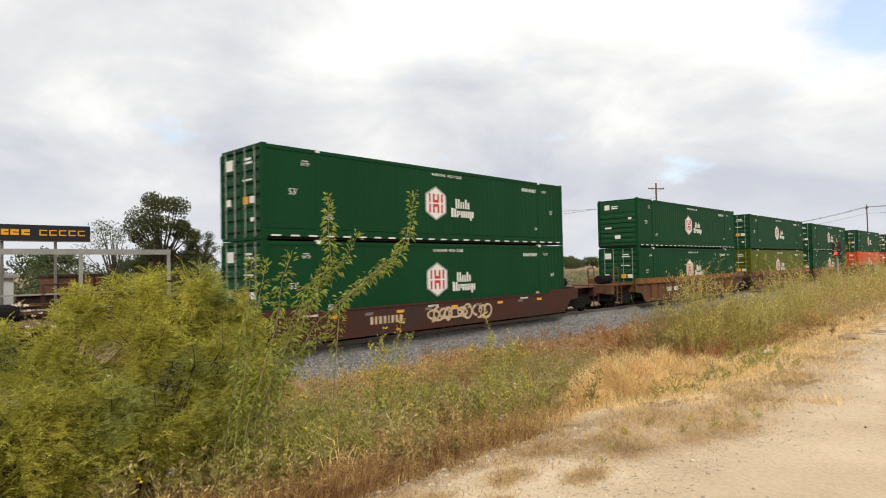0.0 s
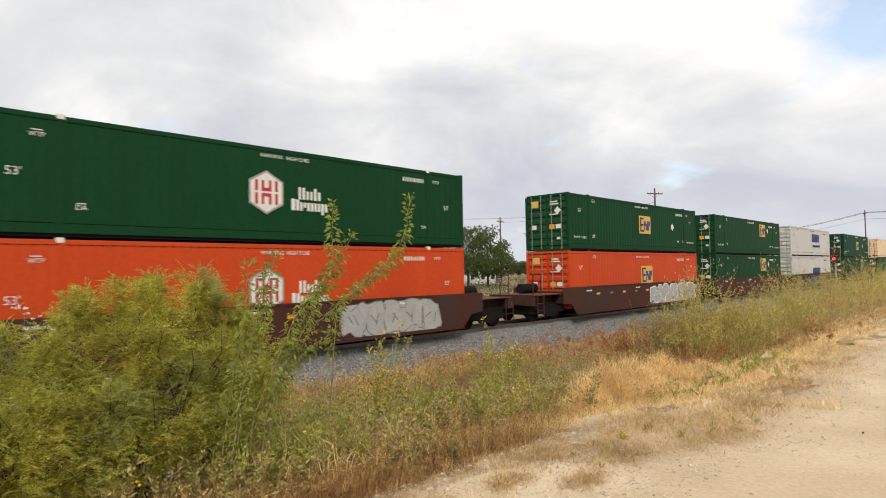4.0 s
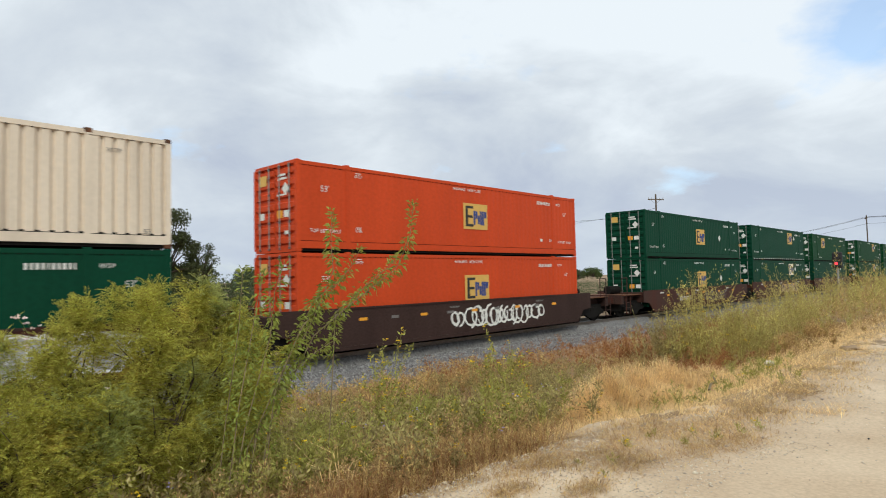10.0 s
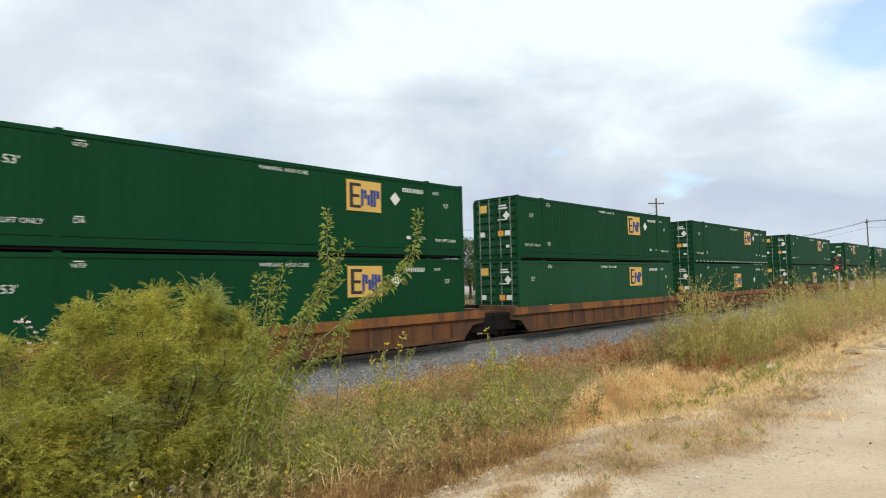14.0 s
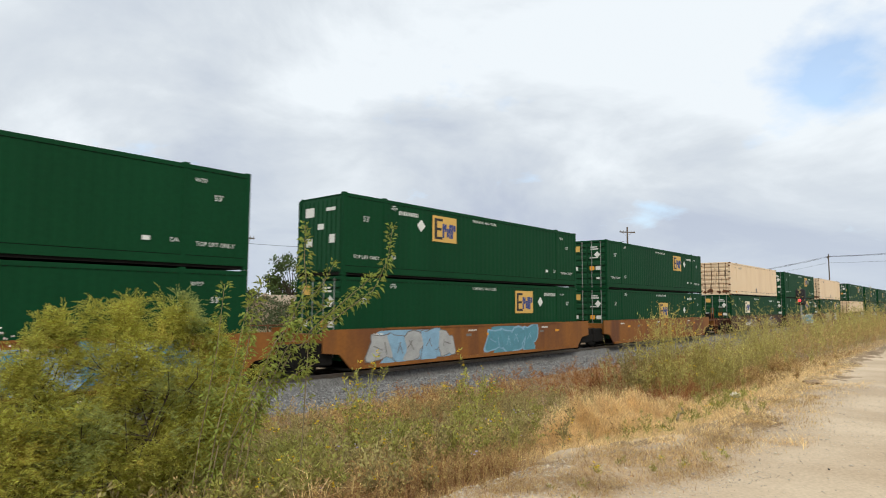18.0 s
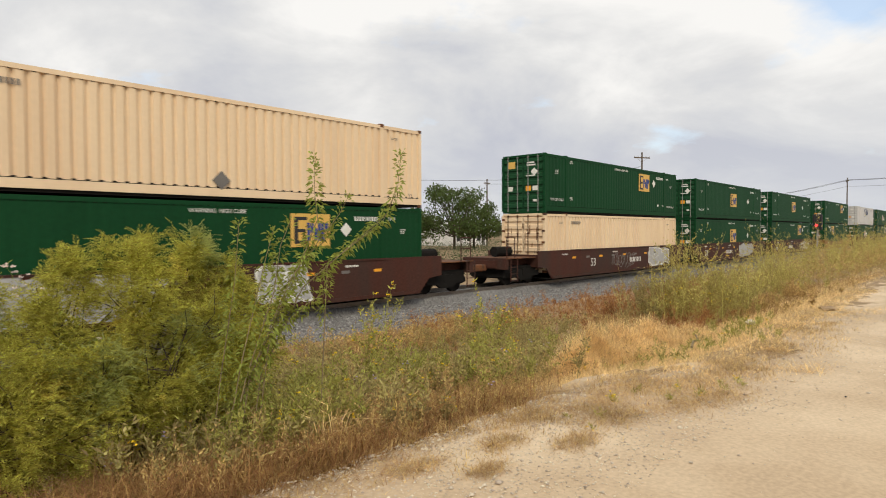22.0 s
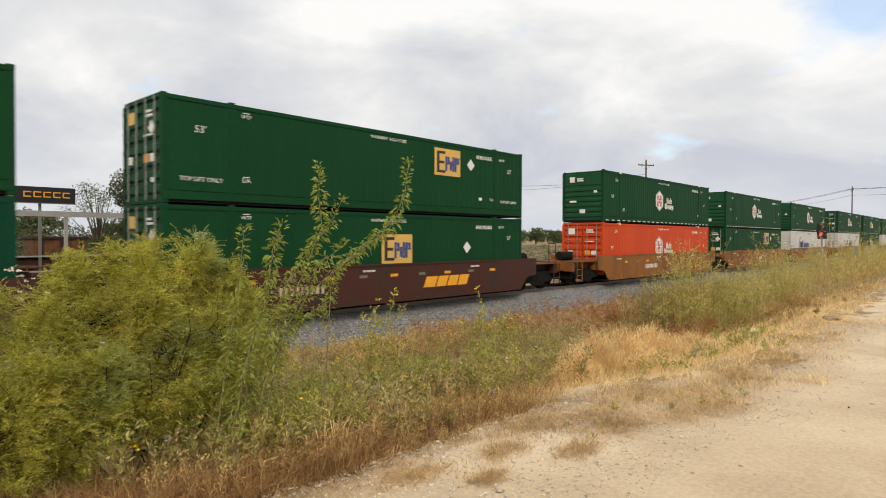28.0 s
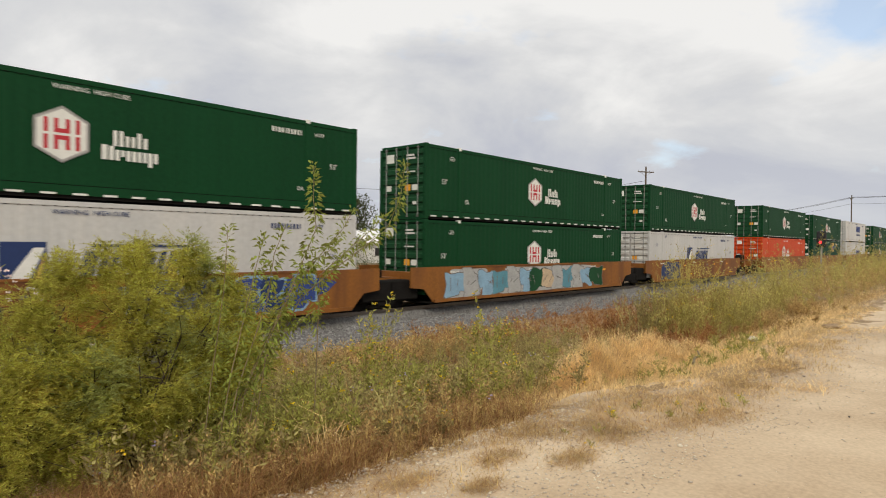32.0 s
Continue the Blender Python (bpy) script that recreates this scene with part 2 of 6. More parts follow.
def glow(name, colour, strength):
    m = bpy.data.materials.new(name); m.use_nodes = True
    b = m.node_tree.nodes["Principled BSDF"]
    b.inputs["Base Color"].default_value = (*colour, 1)
    b.inputs["Emission Color"].default_value, b.inputs["Emission Strength"].default_value = (*colour, 1), strength
    return m


M = {}
M["green"] = mat("green_paint", (0.0048, 0.046, 0.0155), 0.6, 0, 0.12, 0.7, 9, streak=True, spec=0.11)
M["green_teal"] = mat("teal_green_paint", (0.0035, 0.045, 0.0225), 0.6, 0, 0.12, 0.7, 9, streak=True, spec=0.11)
# faded paint; on green boxes' ends it also carries their stronger light
M["green_pale"] = mat("faded_and_lit_green", (0.013, 0.062, 0.026), 0.55, 0, 0.14, 0.7, 9, streak=True, spec=0.11)
M["olive"] = mat("olive_paint", (0.0832, 0.0988, 0.0052), 0.5, 0, 0.12, 0.7, 9, streak=True, spec=0.11)
M["orange"] = mat("orange_paint", (0.52, 0.0624, 0.0156), 0.5, 0, 0.10, 0.7, 9, streak=True, spec=0.11)
M["tan"] = mat("tan_paint", (0.754, 0.585, 0.39), 0.55, 0, 0.03, 0.6, 8, streak=True, second=(0.65, 0.481, 0.312), mix=(0.5, 0.75))
M["tan_grey"] = mat("dirty_tan_paint", (0.728, 0.624, 0.494), 0.6, 0, 0.05, 0.6, 8, streak=True, second=(0.494, 0.416, 0.325), mix=(0.5, 0.72))
M["white"] = mat("white_paint", (0.5, 0.495, 0.48), 0.5, 0, 0.08, 0.6, 8, streak=True, second=(0.52, 0.501, 0.468), mix=(0.5, 0.75))
M["rust"] = mat("rust", (0.16, 0.06, 0.022), 0.85, 0, 0.25, 3, 30, second=(0.06, 0.03, 0.018), bump=0.2)
M["car_brown"] = mat("brown_car_paint", (0.0692, 0.0237, 0.0158), 0.7, 0, 0.2, 0.9, 14, second=(0.0416, 0.0234, 0.0182), streak=True, mix=(0.40, 0.64), spec=0.2)
M["car_orange"] = mat("yellow_orange_car_paint", (0.24, 0.088, 0.012), 0.65, 0, 0.15, 0.9, 12, second=(0.11, 0.038, 0.012), streak=True, mix=(0.46, 0.68))
M["car_rust"] = mat("rusty_orange_car_paint", (0.165, 0.066, 0.018), 0.75, 0, 0.2, 1.2, 14, second=(0.062, 0.03, 0.016), streak=True, mix=(0.36, 0.60))
M["chord_rust"] = mat("rusted_orange_chord", (0.25, 0.095, 0.018), 0.75, 0, 0.2, 1.6, 14, second=(0.09, 0.04, 0.018), streak=True, mix=(0.42, 0.6))
M["car_dark"] = mat("dark_car_paint", (0.0416, 0.0234, 0.0195), 0.75, 0, 0.25, 1.0, 14, streak=True, spec=0.15)
# grime; also stands for shade in the container seam and under car ends
M["black"] = mat("black_grime_and_shade", (0.012, 0.011, 0.010), 0.8, 0, 0.2, 4, 30, spec=0.08)
M["steel"] = mat("worn_steel", (0.20, 0.18, 0.16), 0.4, 0.7, 0.2, 5, 40)
M["ink_white"] = mat("white_marking", (0.694, 0.694, 0.65), 0.6, 0, 0.08, 4, 30)
M["ink_black"] = mat("black_marking", (0.02, 0.02, 0.022), 0.6, 0, 0.08, 4, 30)
M["ink_yellow"] = mat("yellow_marking", (0.627, 0.392, 0.0952), 0.6, 0, 0.06, 4, 30)
M["ink_gold"] = mat("golden_marking", (0.762, 0.336, 0.0224), 0.6, 0, 0.06, 4, 30)
M["ink_cream"] = mat("cream_marking", (0.829, 0.739, 0.526), 0.6, 0, 0.06, 4, 30)
M["ink_blue"] = mat("blue_marking", (0.025, 0.05, 0.20), 0.6, 0, 0.08, 4, 30)
M["ink_navy"] = mat("navy_marking", (0.012, 0.03, 0.11), 0.6, 0, 0.08, 4, 30)
M["ink_red"] = mat("red_marking", (0.45, 0.03, 0.04), 0.6, 0, 0.08, 4, 30)
M["ink_grey"] = mat("grey_marking", (0.15, 0.14, 0.13), 0.6, 0, 0.1, 4, 30)
M["silver"] = mat("silver_spray", (0.36, 0.36, 0.35), 0.5, 0.0, 0.15, 3, 25)
M["teal"] = mat("teal_spray", (0.09, 0.24, 0.30), 0.6, 0, 0.15, 3, 25)
M["sky_blue"] = mat("pale_blue_spray", (0.22, 0.36, 0.48), 0.6, 0, 0.15, 3, 25)
M["buff"] = mat("buff_spray", (0.50, 0.38, 0.25), 0.6, 0, 0.15, 3, 25)
M["ballast"] = mat("grey_ballast", (0.17, 0.165, 0.16), 0.9, 0, 0.45, 9, 22, bump=1.0, bump_scale=18)
M["stone"] = mat("ballast_stone", (0.23, 0.225, 0.22), 0.9, 0, 0.2, 6, 30, per=0.55)
M["tie"] = mat("weathered_tie_wood", (0.07, 0.055, 0.045), 0.9, 0, 0.2, 3, 30)
M["road"] = mat("pale_caliche", (0.50, 0.375, 0.245), 0.95, 0, 0.13, 0.55, 30, second=(0.57, 0.45, 0.31), bump=0.2, bump_scale=26)
M["pebble"] = mat("limestone_pebble", (0.55, 0.47, 0.37), 0.95, 0, 0.15, 6, 40, per=0.3)
M["soil"] = mat("dry_soil", (0.34, 0.235, 0.135), 0.95, 0, 0.25, 0.9, 14, second=(0.19, 0.13, 0.07), bump=0.5, bump_scale=12)
M["straw"] = mat("straw_grass", (0.8, 0.58, 0.29), 0.8, 0, 0.15, 1.2, 8, per=0.35, trans=0.3, spec=0.1)
M["brown_grass"] = mat("brown_grass", (0.37, 0.205, 0.085), 0.85, 0, 0.2, 1.2, 8, per=0.4, trans=0.3, spec=0.1)
M["weed"] = mat("grey_green_weed", (0.37, 0.305, 0.13), 0.8, 0, 0.2, 1.0, 8, per=0.4, trans=0.35, spec=0.1)
M["weed_deep"] = mat("green_weed", (0.34, 0.32, 0.085), 0.75, 0, 0.2, 1.0, 8, per=0.4, trans=0.35, spec=0.15)
M["weed_yellow"] = mat("yellow_green_weed", (0.45, 0.385, 0.13), 0.8, 0, 0.2, 1.0, 8, per=0.35, trans=0.35, spec=0.1)
M["mesquite"] = mat("feathery_leaf", (0.43, 0.40, 0.075), 0.7, 0, 0.2, 1.6, 8, per=0.4, trans=0.5, spec=0.15)
M["mesquite_gold"] = mat("yellowing_feathery_leaf", (0.52, 0.43, 0.085), 0.7, 0, 0.2, 1.6, 8, per=0.35, trans=0.5, spec=0.15)
M["dry"] = mat("pale_dry_grass", (0.51, 0.345, 0.15), 0.85, 0, 0.2, 1.2, 8, per=0.4, trans=0.3, spec=0.1)
M["russet"] = mat("russet_weed", (0.36, 0.17, 0.07), 0.85, 0, 0.2, 1.2, 8, per=0.4, trans=0.3, spec=0.1)
M["russet_litter"] = mat("russet_litter", (0.52, 0.35, 0.17), 0.9, 0, 0.2, 1.2, 8, per=0.4, trans=0.2, spec=0.1)
M["mesquite_pale"] = mat("pale_feathery_leaf", (0.37, 0.39, 0.12), 0.7, 0, 0.2, 1.6, 8, per=0.35, trans=0.5, spec=0.15)
M["leaf"] = mat("broad_leaf", (0.27, 0.3, 0.06), 0.6, 0, 0.15, 2.0, 9, per=0.4, trans=0.4, spec=0.25)
M["stem"] = mat("dry_stem", (0.22, 0.17, 0.09), 0.85, 0, 0.2, 3, 20)
M["bark"] = mat("dark_bark", (0.055, 0.04, 0.028), 0.9, 0, 0.25, 5, 30, bump=0.5)
M["flower"] = mat("yellow_petal", (0.85, 0.6, 0.02), 0.6, 0, 0.1, 5, 20, per=0.2, trans=0.2)
M["flower_blue"] = mat("pale_blue_petal", (0.42, 0.38, 0.62), 0.6, 0, 0.1, 5, 20, per=0.2, trans=0.2)
M["flower_pale"] = mat("pale_pink_petal", (0.72, 0.60, 0.58), 0.6, 0, 0.1, 5, 20, per=0.2, trans=0.2)
M["tree_dark"] = mat("oak_leaf", (0.07, 0.08, 0.032), 0.7, 0, 0.2, 0.6, 5, per=0.5, trans=0.2, spec=0.15)
M["tree_mid"] = mat("tree_leaf", (0.075, 0.105, 0.030), 0.7, 0, 0.2, 0.6, 5, per=0.5, trans=0.25, spec=0.15)
M["far_tree"] = mat("far_tree_leaf", (0.085, 0.105, 0.05), 0.8, 0, 0.2, 0.3, 2, per=0.4, trans=0.2, spec=0.1)
M["sign_black"] = mat("black_sign_board", (0.014, 0.014, 0.016), 0.5, 0, 0.1, 2, 20)
M["galv"] = mat("weathered_galvanised", (0.34, 0.33, 0.31), 0.6, 0.3, 0.12, 2, 20)
M["roof_white"] = mat("white_metal_roof", (0.75, 0.75, 0.74), 0.5, 0, 0.06, 1, 10)
M["wall_tan"] = mat("tan_siding", (0.34, 0.26, 0.18), 0.8, 0, 0.1, 1, 10)
M["wall_white"] = mat("white_siding", (0.62, 0.62, 0.60), 0.8, 0, 0.08, 1, 10)
M["pole"] = mat("utility_pole_wood", (0.12, 0.095, 0.075), 0.9, 0, 0.2, 2, 20)
M["rod"] = mat("zinc_rod", (0.27, 0.29, 0.27), 0.5, 0.2, 0.1, 2, 20)
M["wire"] = mat("cable_black", (0.03, 0.03, 0.03), 0.6)
M["red_lamp"] = glow("red_signal_light", (1.0, 0.03, 0.04), 2.5)


# ---- mesh helpers ----
def add_box(bm, x0, y0, z0, x1, y1, z1, mi=0):
    vs = [bm.verts.new((x, y, z)) for x in (x0, x1) for y in (y0, y1) for z in (z0, z1)]
    for f in ((0, 1, 3, 2), (4, 6, 7, 5), (0, 4, 5, 1), (2, 3, 7, 6), (0, 2, 6, 4), (1, 5, 7, 3)):
        bm.faces.new([vs[i] for i in f]).material_index = mi
    return vs


def box(x0, y0, z0, x1, y1, z1, bevel=0.0):
    bm = bmesh.new()
    add_box(bm, x0, y0, z0, x1, y1, z1)
    if bevel:
        bmesh.ops.bevel(bm, geom=bm.edges[:], offset=bevel, segments=1, affect="EDGES")
    bmesh.ops.recalc_face_normals(bm, faces=bm.faces[:])
    return bm


def add_tube(bm, a, b, ra, rb=None, seg=8):
    a, b = Vector(a), Vector(b)
    rb = ra if rb is None else rb
    d = (b - a).normalized()
    u = d.orthogonal().normalized()
    v = d.cross(u)
    rings = []
    for c, r in ((a, ra), (b, rb)):
        rings.append([bm.verts.new(c + r * (math.cos(2 * math.pi * i / seg) * u + math.sin(2 * math.pi * i / seg) * v)) for i in range(seg)])
    for i in range(seg):
        bm.faces.new((rings[0][i], rings[0][(i + 1) % seg], rings[1][(i + 1) % seg], rings[1][i]))
    bm.faces.new(rings[0][::-1]); bm.faces.new(rings[1])


def tube(a, b, ra, rb=None, seg=8):
    bm = bmesh.new()
    add_tube(bm, a, b, ra, rb, seg)
    return bm


def prism(points, y0, y1):
    """A plate of the outline given in x and z, from y0 to y1."""
    bm = bmesh.new()
    f = [bm.verts.new((x, y0, z)) for x, z in points]
    g = [bm.verts.new((x, y1, z)) for x, z in points]
    bm.faces.new(f); bm.faces.new(g[::-1])
    for i in range(len(f)):
        j = (i + 1) % len(f)
        bm.faces.new((f[j], f[i], g[i], g[j]))
    bmesh.ops.recalc_face_normals(bm, faces=bm.faces[:])
    return bm


def part(name, bm, material, parent, label="", smooth=False):
    if isinstance(bm, bmesh.types.BMesh):
        me = bpy.data.meshes.new(name)
        bm.to_mesh(me); bm.free()
    else:
        me = bm
    if material is not None and not me.materials:
        me.materials.append(material)
    if smooth:
        me.polygons.foreach_set("use_smooth", [True] * len(me.polygons))
    ob = new(name, me)
    ob.parent = parent
    if label:
        tagged(ob, label)
    return ob


def thing(name, label, category, group="", m=None, kind=""):
    ob = new(name)
    tagged(ob, label, category, group, kind)
    if m is not None:
        ob.matrix_basis = m
    return ob


def solid(name, bm, material, label, category, group="", kind="", smooth=False):
    ob = part(name, bm, material, None, "", smooth)
    return tagged(ob, label, category, group, kind)


def arrays(name, verts, faces, k):
    """A mesh from an array of corners and one of faces of k corners each."""
    verts, faces = np.asarray(verts, np.float32).reshape(-1, 3), np.asarray(faces, np.int32).reshape(-1, k)
    me = bpy.data.meshes.new(name)
    me.vertices.add(len(verts)); me.vertices.foreach_set("co", verts.ravel())
    me.loops.add(faces.size); me.loops.foreach_set("vertex_index", faces.ravel())
    me.polygons.add(len(faces))
    me.polygons.foreach_set("loop_start", np.arange(0, faces.size, k, dtype=np.int32))
    me.update(calc_edges=True)
    me.validate()
    return me


TEXTS = {}


def letters(text, height):
    """A flat mesh of words, facing -y, centred, of the given letter height."""
    if (text, height) not in TEXTS:
        cu = bpy.data.curves.new("words", "FONT")
        cu.body, cu.align_x, cu.align_y, cu.extrude, cu.size = text, "CENTER", "CENTER", 0.002, height * 1.4
        cu.resolution_u = 2
        ob = bpy.data.objects.new("words", cu)
        scene.collection.objects.link(ob)
        me = bpy.data.meshes.new_from_object(ob.evaluated_get(bpy.context.evaluated_depsgraph_get()))
        me.transform(Matrix.Rotation(radians(90), 4, "X"))
        bpy.data.objects.remove(ob); bpy.data.curves.remove(cu)
        TEXTS[text, height] = me
    return TEXTS[text, height].copy()


# ---- the plan: track, ballast, ground, road ----
FACE_Y, TRACK_Y, RAIL_Z = 16.29, 17.585, -0.84


def fbm(x, y, s, o=0.0):
    return noise.fractal(Vector((x * s + o, y * s - o, o)), 1.0, 2.0, 4)


def edge_y(x):
    """Where the road's ragged edge runs."""
    base = np.interp(x, [-40, 0, 3, 5.5, 7, 8, 10, 14, 18, 40, 120], [4.4, 3.7, 3.35, 3.3, 2.75, 2.4, 2.45, 2.6, 2.6, 2.7, 3.0])
    return base + 0.14 * fbm(x, 3.0, 1.1) + 0.05 * fbm(x, 9.0, 4.0)


def ground_z(x, y):
    e = edge_y(x)
    if x > 5.6 and -1.2 < y - e < 1.0:
        k = min(1.0, (x - 5.6) / 1.2)
        a = float(np.interp(y - e, [-50, -0.25, 0.05, 0.35, 1.2], [-0.03, -0.03, -0.06, -0.16, -0.32]))
        c = float(np.interp(y - e, [-1.2, -0.5, 0.3, 1.0], [-0.03, -0.012, 0.0, -0.24])) + 0.035 * fbm(x, y, 1.6) + 0.02 * fbm(x, y, 5.0)
        return a * (1 - k) + c * k
    z = np.interp(y - e, [-50, -0.25, 0.05, 0.35, 1.2, 3.5, 7.0, 11.0], [-0.03, -0.03, -0.06, -0.16, -0.32, -0.85, -1.25, -1.4])
    if y > 14.0:
        z = np.interp(y, [14, 14.6, 22, 26, 60], [-1.4, -1.62, -1.6, -1.1, -1.0])
    z = float(z) + (0.05 * fbm(x, y, 0.7) + 0.02 * fbm(x, y, 3.0) if e + 0.2 < y < 15 else 0.0)
    return z


def grid(name, xs, ys, zf):
    vs = np.array([(x, y, zf(x, y)) for y in ys for x in xs])
    n = len(xs)
    i = np.arange(len(ys) - 1)[:, None] * n + np.arange(n - 1)[None]
    return arrays(name, vs, np.stack([i, i + 1, i + n + 1, i + n], -1).reshape(-1, 4), 4)


gx = np.unique(np.concatenate([np.linspace(-2500, -60, 12), np.linspace(-60, -6, 20), np.arange(-6, 26, 0.25), np.linspace(26, 90, 70), np.linspace(90, 3500, 24)]))
gy = np.unique(np.concatenate([np.linspace(-1500, -12, 10), np.linspace(-12, 1.5, 10), np.arange(1.5, 7.5, 0.14), np.arange(7.5, 16, 0.4), np.linspace(16, 60, 20), np.linspace(60, 3500, 18)]))
ground = part("ground", grid("ground", gx, gy, ground_z), M["soil"], None, "", True)
tagged(ground, "dry brown soil sloping from road to railway", "ground", kind="structure")

# the road: a pale sheet with a broken lip
rx = np.unique(np.concatenate([np.linspace(-200, -8, 30), np.arange(-8, 24, 0.08), np.linspace(24, 120, 160), np.linspace(120, 600, 40)]))
rows = []
for x in rx:
    e_ = edge_y(x) + 0.10 * noise.noise(Vector((x * 3.1, 2, 0))) + 0.06 * noise.noise(Vector((x * 9.0, 7, 0)))
    if x > 5.9:
        rows.append([(x, y, 0.012 * fbm(x, y, 0.8) + 0.01) for y in (-14, -8, -4, -1.5, 0, 1.0, e_ - 1.0, e_ - 0.6)]
                    + [(x, e_ - 0.3, 0.004), (x, e_, -0.006), (x, e_ + 0.4, -0.03), (x, e_ + 0.7, -0.2)])
        continue
    rows.append([(x, y, 0.012 * fbm(x, y, 0.8) + 0.01) for y in (-14, -8, -4, -1.5, 0, 1.0, e_ - 1.0, e_ - 0.5, e_ - 0.22)]
                + [(x, e_ - 0.05, 0.006 + 0.02 * noise.noise(Vector((x * 6, 1, 0)))), (x, e_, -0.03), (x, e_ + 0.05, -0.22)])
k = len(rows[0])
i = np.arange(len(rx) - 1)[:, None] * k + np.arange(k - 1)[None]
road = part("road", arrays("road", np.array(rows), np.stack([i, i + k, i + k + 1, i + 1], -1), 4), M["road"], None, "", True)
tagged(road, "pale unpaved caliche road with crumbling edge", "road", kind="structure")

# the ballast bed
bx = np.unique(np.concatenate([np.linspace(-150, -10, 20), np.arange(-10, 70, 0.3), np.linspace(70, 900, 90)]))
prof = [(13.3, -1.6), (13.9, -1.42), (14.4, -1.38), (14.9, -1.35), (15.4, -1.32), (15.9, -1.29), (16.42, -1.25), (16.56, -0.985), (17.6, -0.98), (19.2, -1.02), (20.0, -1.08), (21.5, -1.65)]
rows = [[(x, y + 0.12 * fbm(x, y, 0.9), z + 0.03 * fbm(x, y, 2.2)) for y, z in prof] for x in bx]
k = len(prof)
i = np.arange(len(bx) - 1)[:, None] * k + np.arange(k - 1)[None]
bed = part("ballast", arrays("ballast", np.array(rows), np.stack([i, i + k, i + k + 1, i + 1], -1), 4), M["ballast"], None, "", True)
tagged(bed, "grey crushed-stone ballast bed under the track", "ballast", kind="structure")


def pebbles(name, spots, sizes, material, label, category, flat=0.6, parent=None):
    """Many small angular stones in one mesh."""
    rng = np.random.default_rng(5)
    ico = np.array([(0, 0, 1), (0.9, 0, 0.2), (0.2, 0.9, 0.1), (-0.8, 0.3, 0.2), (-0.3, -0.9, 0.1), (0, 0, -0.7)])
    fc = np.array([(0, 1, 2), (0, 2, 3), (0, 3, 4), (0, 4, 1), (5, 2, 1), (5, 3, 2), (5, 4, 3), (5, 1, 4)])
    n = len(spots)
    a = rng.uniform(0, 6.28, n)
    v = ico[None] * rng.uniform(0.65, 1.25, (n, 6, 1)) * (1, 1, flat)
    c, s = np.cos(a)[:, None], np.sin(a)[:, None]
    v = np.stack([v[..., 0] * c - v[..., 1] * s, v[..., 0] * s + v[..., 1] * c, v[..., 2]], -1) * sizes[:, None, None] + spots[:, None]
    f = fc[None] + np.arange(n)[:, None, None] * 6
    return tagged(part(name, arrays(name, v, f, 3), material, parent), label, category, kind="stuff")


rng = np.random.default_rng(3)
n = 26000
px_ = rng.uniform(0, 1, n) ** 1.5 * 55 + 2
py_ = rng.uniform(13.5, 16.4, n)
pz_ = np.interp(py_, [q[0] for q in prof], [q[1] for q in prof]) + 0.005
pebbles("ballast_stones", np.stack([px_, py_, pz_], -1), rng.uniform(0.025, 0.06, n), M["stone"], "loose grey crushed stones on the ballast shoulder", "ballast")
n = 14000
px_ = rng.uniform(0, 1, n) ** 1.2 * 16 - 1
ey = np.array([edge_y(x) for x in px_])
py_ = ey - rng.gamma(1.2, 0.45, n) + 0.08
pz_ = np.where(py_ > ey, -0.06, 0.012)
pebbles("road_pebbles", np.stack([px_, py_, pz_], -1), rng.gamma(1.6, 0.0032, n) + 0.003, M["pebble"], "pale limestone gravel along the road edge", "gravel")

n = 11000
px_ = rng.uniform(0.8, 6.4, n)
py_ = np.array([edge_y(x) for x in px_]) - rng.uniform(0.02, 1, n) ** 1.5 * 1.6
pebbles("lip_gravel", np.stack([px_, py_, np.full(n, 0.012)], -1), rng.gamma(1.4, 0.003, n) + 0.0025, M["pebble"], "coarse pale gravel on the road's crumbling lip", "gravel")

# rails and ties
track = thing("railway_track", "steel rails on weathered ties in grey ballast", "track", kind="structure")
for y in (TRACK_Y - 0.75, TRACK_Y + 0.75):
    bm = bmesh.new()
    add_box(bm, -150, y - 0.035, RAIL_Z - 0.04, 900, y + 0.035, RAIL_Z)
    add_box(bm, -150, y - 0.01, RAIL_Z - 0.13, 900, y + 0.01, RAIL_Z - 0.04)
    add_box(bm, -150, y - 0.07, RAIL_Z - 0.15, 900, y + 0.07, RAIL_Z - 0.13)
    part("rail", bm, M["steel"], track)

bm = bmesh.new()
for i in range(190):
    x = -10 + i * 0.54
    add_box(bm, x - 0.115, TRACK_Y - 0.95, RAIL_Z - 0.33, x + 0.115, TRACK_Y + 1.3, RAIL_Z - 0.148)
tagged(part("tie", bm, M["tie"], track, "weathered wooden ties bedded in ballast"), kind="stuff")


# ---- the train ----
LEN, WID, HGT = 16.154, 2.59, 2.896
POST = 1.98


